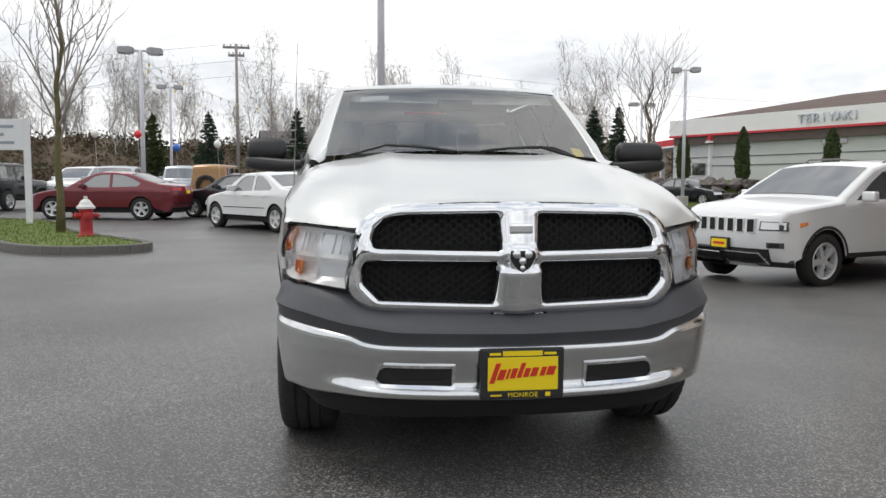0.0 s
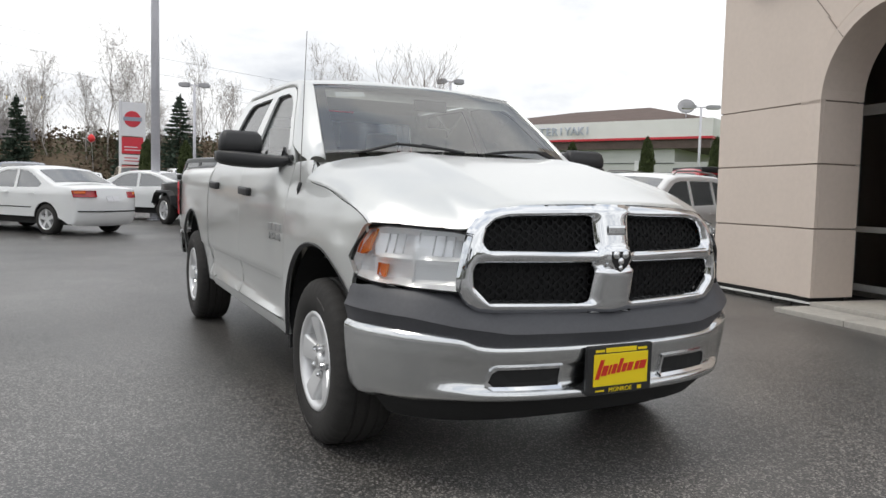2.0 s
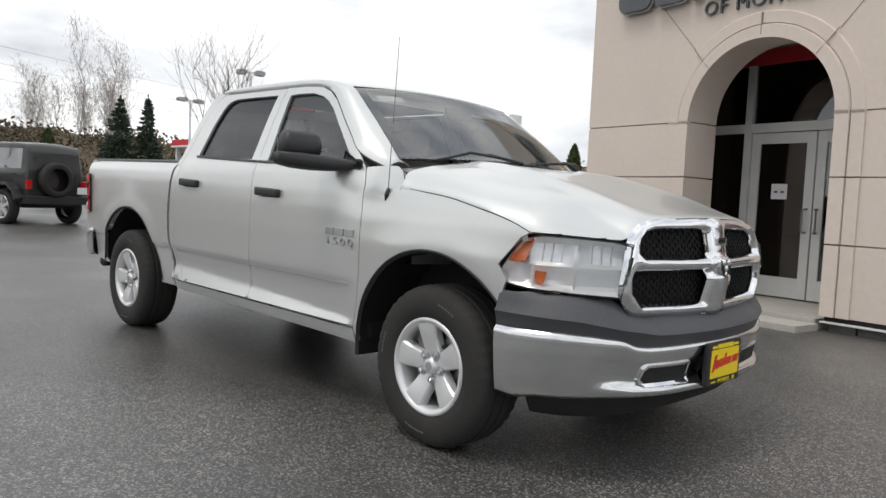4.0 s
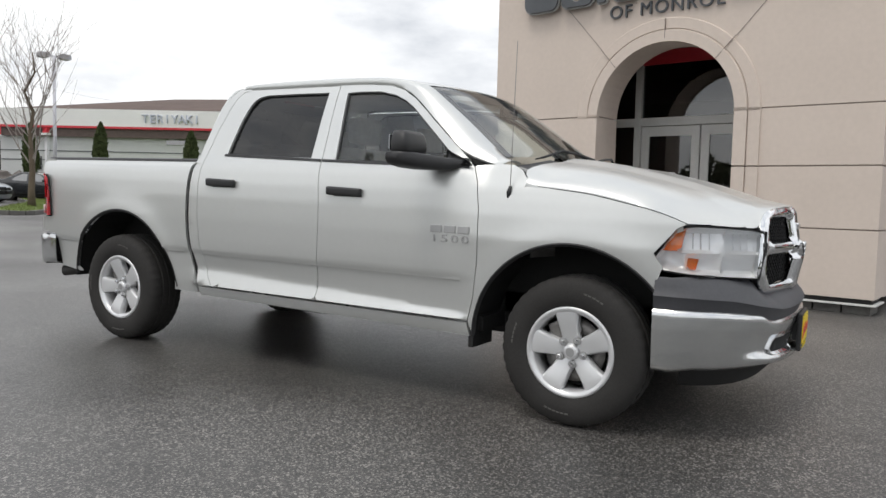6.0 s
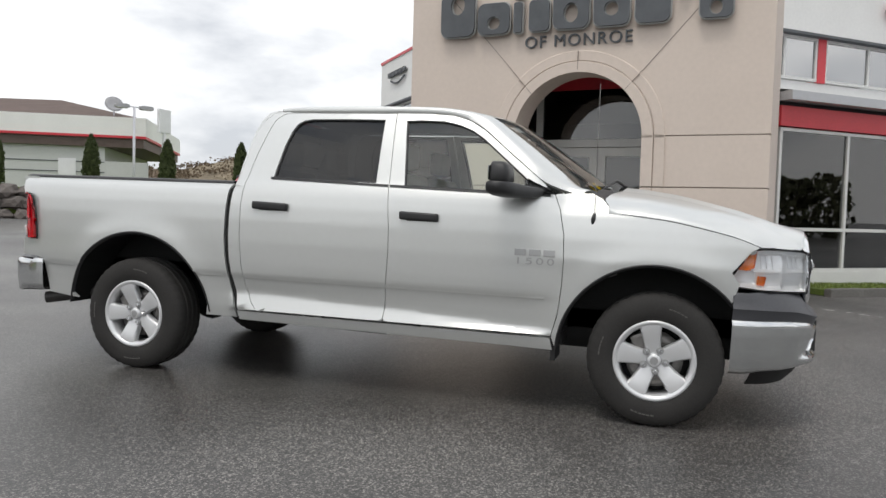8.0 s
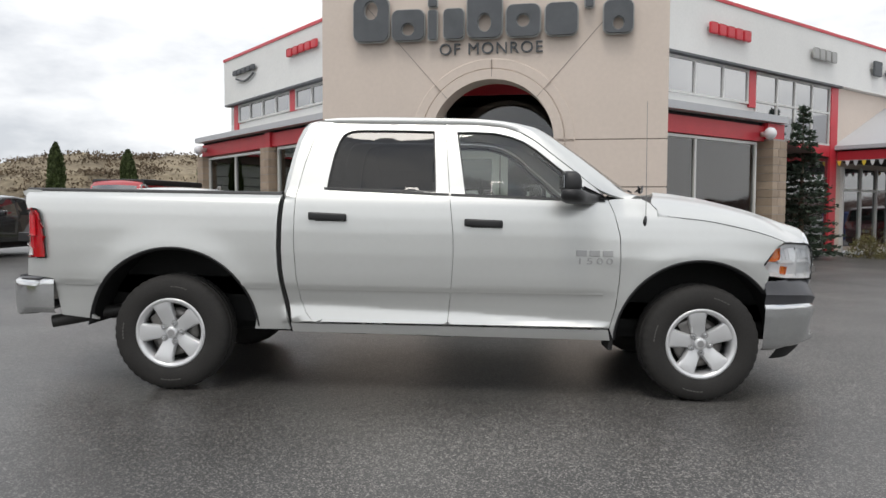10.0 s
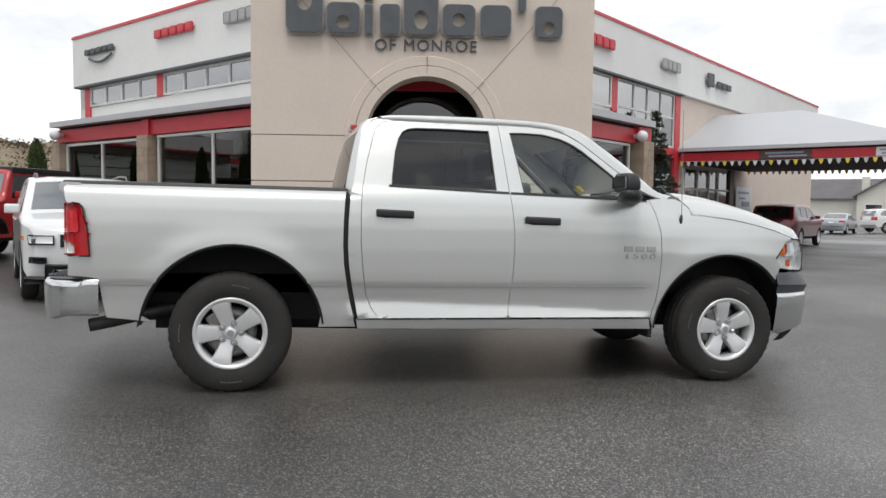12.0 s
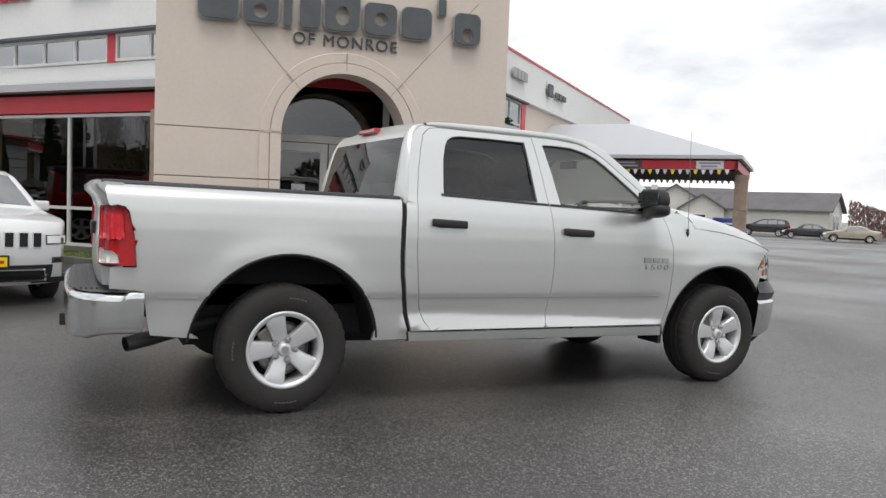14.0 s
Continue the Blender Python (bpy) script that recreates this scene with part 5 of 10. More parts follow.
    loft(bm, [[Vector(r[i]) + Vector((0, 0.012, -0.012)) for i in (2, 3, 4, 5)] for r in (a, b)])
    part("window_sticker", bm, SIGNWHITE, truck, "white paper sticker")
    bm = bmesh.new()
    r0, r1 = rows[1], rows[4]
    loft(bm, [[Vector(r[i]) + Vector((0, 0.012, -0.012)) for i in (22, 23)] for r in (r0, r1)])
    part("window_sticker", bm, YELLOW, truck, "yellow paper tag")
    # aerial
    bm = bmesh.new()
    base = Vector((-side_x(0.39, 1.2) - 0.0022, 0.392, 1.20))
    tube(bm, [base + Vector((0, 0.0022, -0.035)), base, base + Vector((0.004, -0.006, 0.035))], [0.008, 0.014, 0.008], 8)
    an = part("aerial_base", bm, BLACKPLASTIC, truck, smooth=True)
    bm = bmesh.new()
    tube(bm, [base + Vector((0.0022, -0.006, 0.03)), base + Vector((0.03, 0.0, 0.80))], [0.0028, 0.0018], 5)
    part("aerial_rod", bm, STEEL, an)


build_truck_body()
build_truck_top()


# ---- nose: grille, lamps, bumper ----
def fascia_y(x, z):
    return -0.940 + 0.165 * abs(x) ** 1.8 + easy(z, [(0.70, 0.0), (0.95, 0.0), (1.18, 0.030)])


GRILLE_HALF = [(0, 1.178), (0.2, 1.177), (0.42, 1.167), (0.52, 1.155), (0.575, 1.140), (0.615, 1.112), (0.645, 1.078), (0.668, 1.02), (0.684, 0.95), (0.698, 0.87), (0.696, 0.83), (0.655, 0.772), (0.61, 0.742), (0.55, 0.733), (0.3, 0.727), (0, 0.725)]
OPEN_UP = [(0.090, 1.120), (0.48, 1.112), (0.535, 1.097), (0.568, 1.065), (0.582, 1.020), (0.570, 0.998), (0.083, 0.988)]
OPEN_LOW = [(0.095, 0.925), (0.612, 0.928), (0.622, 0.905), (0.618, 0.850), (0.560, 0.790), (0.105, 0.780)]


def seg_dist(p, loops):
    best = 9.0
    for lp in loops:
        for a, b in zip(lp, lp[1:] + lp[:1]):
            ax, ay, bx, by = a[0], a[1], b[0], b[1]
            dx, dy = bx - ax, by - ay
            t = max(0, min(1, ((p[0] - ax) * dx + (p[1] - ay) * dy) / (dx * dx + dy * dy + 1e-12)))
            best = min(best, math.hypot(p[0] - ax - dx * t, p[1] - ay - dy * t))
    return best


def flip(pts):
    return [(-x, z) for x, z in pts]


def build_grille():
    outer = [(x, z) for x, z in GRILLE_HALF] + [(-x, z) for x, z in GRILLE_HALF[::-1]][1:-1]
    holes = [OPEN_UP, OPEN_LOW, flip(OPEN_UP), flip(OPEN_LOW)]

    def f(x, z):
        d_in, d_out = seg_dist((x, z), holes), seg_dist((x, z), [outer])
        y = fascia_y(x, z) + 0.030 * max(0, 1 - d_in / 0.026) ** 2 + 0.022 * max(0, 1 - d_out / 0.040) ** 2
        if abs(x) < 0.09:
            y -= 0.014 * (1 - (x / 0.09) ** 2)
        if abs(x) < 0.60:
            y -= lerp(z, [(0.925, 0.0), (0.982, 0.018), (0.998, 0.004), (1.005, 0.0)])
        if abs(x) < 0.11:
            y -= lerp(z, [(0.775, 0.0), (0.905, 0.026), (0.925, 0.0)])
        return Vector((x, y, z))

    g = part("grille", outward(sheet(outer, f, 0.016, holes, rim=0.03, guides=[shrink(outer, 0.009), shrink(outer, 0.020), shrink(outer, 0.038)] + [shrink(h, -0.006) for h in holes] + [shrink(h, -0.014) for h in holes] + [shrink(h, -0.024) for h in holes]), Vector((0, -1, 0))), CHROME, truck, "bright chrome cross-bar grille with black mesh")
    smooth_faces(g, 55)
    for op in holes:
        big = shrink(op, -0.02)
        back = part("grille_backing", sheet(big, lambda x, z: Vector((x, fascia_y(x, z) + 0.075, z)), 0.1, rim=0.0), GAP, g)
        bm = bmesh.new()
        lo = [min(p[k] for p in op) for k in (0, 1)]
        hi = [max(p[k] for p in op) for k in (0, 1)]
        cw, ch, row, z = 0.046, 0.024, 0, lo[1] - 0.01
        wide = shrink(op, -0.012)
        while z < hi[1] + 0.02:
            x = lo[0] - (cw / 2 if row % 2 else 0)
            while x < hi[0] + 0.03:
                ring = [(x + dx * cw, z + dz * ch) for dx, dz in ((-0.36, 0), (-0.16, 0.62), (0.16, 0.62), (0.36, 0), (0.16, -0.62), (-0.16, -0.62))]
                if inside(wide, x, z):
                    for a, b in zip(ring, ring[1:] + ring[:1]):
                        tube(bm, [(a[0], fascia_y(*a) + 0.045, a[1]), (b[0], fascia_y(*b) + 0.045, b[1])], 0.0038, 4, cap=False)
                x += cw
            z += ch * 0.72
            row += 1
        part("grille_mesh", bm, MESHBLACK, g, "black honeycomb mesh")
    # shield-shaped badge, plain
    sh = [(-0.062, 1.002), (0.062, 1.002), (0.068, 0.955), (0.045, 0.912), (0.0, 0.880), (-0.045, 0.912), (-0.068, 0.955)]
    bm = sheet(sh, lambda x, z: Vector((x, fascia_y(x, z) - 0.034 + 0.018 * (seg_dist((x, z), [sh]) < 0.008), z)), 0.014, rim=0.03)
    b = part("badge", outward(bm, Vector((0, -1, 0))), CHROME, g, "plain chrome shield badge")
    smooth_faces(b, 50)
    inner = shrink(sh, 0.016)
    part("badge_field", outward(sheet(inner, lambda x, z: Vector((x, fascia_y(x, z) - 0.037, z)), 0.03, rim=0.0), Vector((0, -1, 0))), GAP, b)
    bm = bmesh.new()
    for x, z, r in ((-0.024, 0.972, 0.019), (0.024, 0.972, 0.019), (0.0, 0.945, 0.017), (0.0, 0.918, 0.012)):
        bmesh.ops.create_icosphere(bm, subdivisions=2, radius=r, matrix=Matrix.Translation((x, fascia_y(x, z) - 0.036, z)) @ Matrix.Diagonal((1, 0.5, 1, 1)))
    part("badge_relief", bm, CHROME, b, smooth=True)
    bm = bmesh.new()
    box(bm, -0.048, -0.945, 1.05, 0.048, -0.900, 1.092, bevel=0.010)
    part("badge_block", bm, CHROME, g)


LAMP_PLAN = [(0.640, -0.874), (0.70, -0.828), (0.78, -0.754), (0.86, -0.668), (0.925, -0.572), (0.957, -0.481), (0.968, -0.400)]
LAMP_LINE = [(0.02, 1.046), (0.2, 1.060), (0.45, 1.068), (0.64, 1.070), (0.80, 1.058), (0.99, 0.922), (0.995, 0.895), (0.95, 0.850), (0.70, 0.834), (0.40, 0.824), (0.135, 0.818)]


def lamp_point(s, z, depth=0.0):
    p = curve(LAMP_PLAN, 61)
    i = max(0.0, min(1.0, s)) * 60
    k = min(59, int(i))
    a, b = np.array(p[k]), np.array(p[k + 1])
    q, u = a + (b - a) * (i - k), (b - a) / np.linalg.norm(b - a)
    nrm = np.array((-u[1], u[0]))  # into the car
    q = q + nrm * (depth + 0.03 * max(0, (z - 0.98)) / 0.09)
    return Vector((-q[0], q[1], z))


def build_headlamp(sgn):
    def put(name, bm, mat, parent, label="", smooth=False, away=Vector((-0.5, -1, 0))):
        outward(bm, away)
        if sgn < 0:
            mirror_x(bm)
        return part(name, bm, mat, parent, label, smooth)

    def wob(s, z):
        # shallow dishes between raised ribs
        d = 0.030
        for sc, zc, hs, hz, deep in ((0.25, 1.0, 0.17, 0.062, 0.030), (0.27, 0.875, 0.17, 0.060, 0.026), (0.60, 1.0, 0.16, 0.062, 0.026), (0.58, 0.885, 0.14, 0.055, 0.030), (0.84, 0.93, 0.11, 0.07, 0.02)):
            a, b = (s - sc) / hs, (z - zc) / hz
            if abs(a) < 1 and abs(b) < 1:
                d = max(d, 0.030 + deep * (1 - a * a) * (1 - b ** 4))
        return 0.004 + (d - 0.004) * min(1.0, seg_dist((s, z), [LAMP_LINE]) / 0.03)

    h = put("headlamp", sheet(LAMP_LINE, lambda s, z: lamp_point(s, z, wob(s, z)), 0.016, rim=0.0), REFLECTOR, truck, "clear headlamp with amber side marker")
    rimline = shrink(LAMP_LINE, 0.006)
    put("lamp_bezel", sheet(shrink(LAMP_LINE, -0.002), lambda s, z: lamp_point(s, z, 0.004), 0.03, [rimline], rim=0.012), BLACKPLASTIC, h)
    am = [(0.72, 1.050), (0.80, 1.046), (0.93, 0.950), (0.84, 0.946), (0.76, 0.962)]
    put("side_marker", sheet(am, lambda s, z: lamp_point(s, z, 0.022), 0.02, rim=0.015), AMBER, h, "amber marker lens")
    am2 = [(0.61, 0.912), (0.69, 0.916), (0.70, 0.866), (0.63, 0.858)]
    put("indicator", sheet(am2, lambda s, z: lamp_point(s, z, 0.040), 0.02, rim=0.015), AMBER, h, "amber indicator lens")
    bm = bmesh.new()
    for s0 in (0.10, 0.44):
        tube(bm, [lamp_point(s0, 0.84, 0.026), lamp_point(s0 - 0.03, 1.045, 0.026)], 0.005, 6)
    for i in range(9):
        tube(bm, [lamp_point(0.14 + i * 0.064, 0.958, 0.044), lamp_point(0.13 + i * 0.064, 1.036, 0.046)], 0.0028, 5)
    tube(bm, [lamp_point(0.06, 0.936, 0.026), lamp_point(0.76, 0.94, 0.026)], 0.006, 6)
    put("lamp_divider", bm, REFLECTOR, h, smooth=True)
    g = put("lamp_lens", sheet(shrink(LAMP_LINE, 0.004), lambda s, z: lamp_point(s, z, -0.002), 0.04, rim=0.01), LENS, h, "clear plastic lens", True)
    g.visible_shadow = False


BUMPER_PLAN = [(0.0, -0.968), (0.2, -0.963), (0.4, -0.944), (0.55, -0.912), (0.70, -0.858), (0.84, -0.762), (0.93, -0.645), (0.98, -0.515), (0.99, -0.412)]
CLAD_TOP = [(0, 0.732), (0.55, 0.738), (0.64, 0.762), (0.72, 0.815), (0.80, 0.822), (0.93, 0.838), (0.985, 0.815)]
CLAD_MID = [(0, 0.655), (0.5, 0.662), (0.7, 0.69), (0.85, 0.72), (0.985, 0.73)]
CLAD_BOT = [(0, 0.605), (0.55, 0.610), (0.62, 0.618), (0.68, 0.645), (0.8, 0.660), (0.9, 0.668), (0.985, 0.668)]
CHROME_BOT = [(0, 0.372), (0.4, 0.376), (0.7, 0.382), (0.85, 0.378), (0.95, 0.372), (0.985, 0.352)]


def plan_row(k, n=72):
    p = curve(BUMPER_PLAN, 37)
    p = [(-x, y) for x, y in p[::-1]] + p[1:]
    i = k / n * (len(p) - 1)
    j = min(len(p) - 2, int(i))
    a, b = np.array(p[j]), np.array(p[j + 1])
    u = (b - a) / np.linalg.norm(b - a)
    return a + (b - a) * (i - j), np.array((u[1], -u[0]))  # point and outward way


def bumper_point(k, out, z, n=72):
    q, o = plan_row(k, n)
    q = q + o * out
    return Vector((q[0], q[1], z))


def bumper_out(x, z):
    """How far the chrome stands out at a height."""
    top, bot = lerp(abs(x), CLAD_BOT), lerp(abs(x), CHROME_BOT)
    lip = max(0, 1 - (abs(x) / 0.80) ** 6)
    t = (z - bot) / (top - bot)
    base = lerp(t, [(0, -0.045), (0.06, -0.020), (0.3, -0.006), (0.7, 0.010), (0.94, 0.014), (1, -0.006)])
    shaped = lerp(t, [(0, -0.035), (0.07, 0.012), (0.17, 0.022), (0.22, 0.010), (0.27, -0.016), (0.34, -0.022), (0.62, -0.006), (0.70, 0.004), (0.9, 0.014), (0.96, 0.012), (1, -0.006)])
    return base * (1 - lip) + shaped * lip


def build_bumper():
    n = 96
    rows = []
    for k in range(n + 1):
        q, o = plan_row(k, n)
        ax = abs(q[0])
        t, m, b = lerp(ax, CLAD_TOP), lerp(ax, CLAD_MID), lerp(ax, CLAD_BOT)
        end = easy(ax, [(0.93, 1.0), (0.985, 0.25)])
        rows.append([bumper_point(k, o2 * (end if o2 < 0 else 1), z, n) for o2, z in ((-0.07, t + 0.004), (-0.050, t - 0.004), (-0.022, t - (t - m) * 0.42), (0.004, m + 0.022), (0.016, m), (0.010, m - 0.012), (0.0, b + 0.012), (-0.004, b), (-0.03, b - 0.01))])
    bm = bmesh.new()
    loft(bm, rows)
    bmesh.ops.recalc_face_normals(bm, faces=bm.faces)
    outward(bm, Vector((0, -1, 0.3)))
    c = part("bumper_cover", bm, DARKGREY, truck, "dark grey plastic upper bumper cover")
    smooth_faces(c, 50)
    rows = []
    levels = [0, 0.03, 0.07, 0.12, 0.17, 0.22, 0.27, 0.34, 0.42, 0.5, 0.58, 0.62, 0.66, 0.70, 0.78, 0.86, 0.92, 0.96, 1.0]
    for k in range(n + 1):
        q, o = plan_row(k, n)
        ax = abs(q[0])
        b, t = lerp(ax, CHROME_BOT), lerp(ax, CLAD_BOT)
        row = []
        for lv in levels:
            z = b + (t - b) * lv
            row.append(bumper_point(k, bumper_out(ax, z), z, n))
        rows.append(row)
    bm = bmesh.new()
    loft(bm, rows)
    bmesh.ops.recalc_face_normals(bm, faces=bm.faces)
    outward(bm, Vector((0, -1, 0)))
    b = part("front_bumper", bm, SATIN, truck, "chromed steel front bumper with two slots")
    smooth_faces(b, 70)
    # slots
    for sgn in (1, -1):
        sl = [(0.275, 0.442), (0.555, 0.446), (0.578, 0.466), (0.566, 0.505), (0.545, 0.520), (0.275, 0.518)]
        sl = [(sgn * x, z) for x, z in sl]

        def on(x, z, off):
            p = curve(BUMPER_PLAN, 37)
            y = float(np.interp(abs(x), [a for a, _ in p], [e for _, e in p]))
            return Vector((x, y - bumper_out(x, z) * 0.95 - off, z))
        fr = part("slot_frame", outward(sheet(shrink(sl, -0.010), lambda x, z: on(x, z, 0.010), 0.03, [shrink(sl, 0.002)], rim=0.012), Vector((0, -1, 0))), CHROME, b)
        part("slot", outward(sheet(sl, lambda x, z: on(x, z, 0.004), 0.04, rim=0.01), Vector((0, -1, 0))), GAP, b, "black bumper slot")
    # licence plate in a dark holder: only plain bars stand for its writing
    y = -1.006
    pl = part("plate_holder", boxes((-0.172, y, 0.398, 0.168, y + 0.024, 0.602), bevel=0.010), BLACKPLASTIC, truck, "black plate holder with yellow dealer plate")
    part("plate_bracket", boxes((-0.12, y + 0.02, 0.45, 0.12, -0.955, 0.58)), BLACKPLASTIC, pl)
    face = part("plate", boxes((-0.142, y - 0.004, 0.434, 0.142, y + 0.002, 0.568), bevel=0.003), YELLOW, pl, "yellow plate with red script bars")
    script = [(-0.125, 0.465, -0.105, 0.545), (-0.100, 0.478, -0.072, 0.520), (-0.066, 0.482, -0.056, 0.522), (-0.050, 0.484, -0.028, 0.524), (-0.022, 0.486, -0.004, 0.545), (0.002, 0.488, 0.024, 0.524), (0.030, 0.490, 0.056, 0.526), (0.068, 0.492, 0.088, 0.528), (0.093, 0.494, 0.125, 0.530)]
    for x0, z0, x1, z1 in script:
        bm = bmesh.new()
        box(bm, x0, y - 0.0065, z0, x1, y - 0.0035, z1, bevel=0.0012)
        for v in bm.verts:
            v.co.x += (v.co.z - 0.5) * 0.35
        part("script_bar", bm, REDINK, face)
    for x0, x1, z0, z1 in ((-0.135, -0.09, 0.576, 0.586), (-0.082, 0.078, 0.573, 0.592), (0.086, 0.135, 0.576, 0.586), (-0.13, -0.085, 0.412, 0.418), (0.092, 0.112, 0.408, 0.424)):
        part("holder_bar", boxes((x0, y - 0.003, z0, x1, y + 0.001, z1)), YELLOW, pl)
    text_part("holder_text", "MONROE", 0.027, YELLOW, pl, Matrix.Translation((0.0, y - 0.002, 0.407)) @ Matrix(((1, 0, 0, 0), (0, 0, -1, 0), (0, 1, 0, 0), (0, 0, 0, 1))), 0.0012, spacing=1.1)
    # air dam under the bumper
    rows = []
    for k in range(8, n - 7):
        q, o = plan_row(k, n)
        ax = abs(q[0])
        rows.append([bumper_point(k, -0.05, lerp(ax, CHROME_BOT) + 0.02, n), bumper_point(k, -0.09, 0.33, n), bumper_point(k, -0.14, 0.275, n)])
    bm = bmesh.new()
    loft(bm, rows)
    outward(bm, Vector((0, -1, 0)))
    part("air_dam", bm, GAP, truck, smooth=True)


def build_mirror(sgn):
    reach = 0.76 if sgn > 0 else 1.0  # the right-hand mirror is swung closer to the door

    def put(name, bm, mat, parent, label="", smooth=True):
        for v in bm.verts:
            if v.co.x < -0.93:
                v.co.x = -0.93 + (v.co.x + 0.93) * reach
                v.co.y -= 0.03 * min(1, (-0.93 - v.co.x) / 0.1)
        if sgn < 0:
            mirror_x(bm)
        return part(name, bm, mat, parent, label, smooth)
    bm = bmesh.new()
    rows = []
    for x, y0, y1, z0, z1 in ((-0.925, 0.66, 0.80, 1.335, 1.385), (-0.97, 0.71, 0.86, 1.318, 1.378), (-1.05, 0.76, 0.93, 1.308, 1.382), (-1.16, 0.81, 0.985, 1.306, 1.392), (-1.28, 0.85, 1.015, 1.312, 1.400), (-1.37, 0.885, 1.02, 1.325, 1.402), (-1.405, 0.92, 1.01, 1.345, 1.395)):
        cy, cz, hy, hz = (y0 + y1) / 2, (z0 + z1) / 2, (y1 - y0) / 2, (z1 - z0) / 2
        rows.append([(x, cy + hy * math.copysign(abs(math.cos(a)) ** 0.55, math.cos(a)), cz + hz * math.copysign(abs(math.sin(a)) ** 0.55, math.sin(a))) for a in [2 * math.pi * k / 20 for k in range(20)]])
    vs = loft(bm, rows, closed=True)
    bm.faces.new(vs[-1]), bm.faces.new(vs[0][::-1])
    bmesh.ops.recalc_face_normals(bm, faces=bm.faces)
    m = put("side_mirror", bm, BLACKPLASTIC, truck, "large black folding towing mirror")
    bm = bmesh.new()
    rows = []
    for z, x0, x1, y0, y1 in ((1.385, -1.375, -1.085, 0.90, 1.0), (1.41, -1.388, -1.075, 0.885, 1.005), (1.45, -1.388, -1.075, 0.885, 1.005), (1.49, -1.375, -1.085, 0.895, 1.003), (1.512, -1.35, -1.11, 0.92, 0.998)):
        cx, cy, hx, hy = (x0 + x1) / 2, (y0 + y1) / 2, (x1 - x0) / 2, (y1 - y0) / 2
        rows.append([(cx + hx * math.copysign(abs(math.cos(a)) ** 0.4, math.cos(a)), cy + hy * math.copysign(abs(math.sin(a)) ** 0.5, math.sin(a)), z) for a in [2 * math.pi * k / 24 for k in range(24)]])
    vs = loft(bm, rows, closed=True)
    bm.faces.new(vs[-1]), bm.faces.new(vs[0][::-1])
    bmesh.ops.recalc_face_normals(bm, faces=bm.faces)
    put("mirror_head", bm, BLACKPLASTIC, m)
    put("mirror_glass", boxes((-1.37, 1.000, 1.405, -1.09, 1.009, 1.488), bevel=0.003), MIRRORGLASS, m, "mirror glass", False)
    tri = [(0.640, 1.338), (0.800, 1.342), (0.800, 1.425), (0.775, 1.41)]
    put("mirror_foot", outward(sheet(tri, lambda a, b: skin(a, b) + Vector((-0.012, 0, 0)), 0.03, rim=0.02)), BLACKPLASTIC, m)


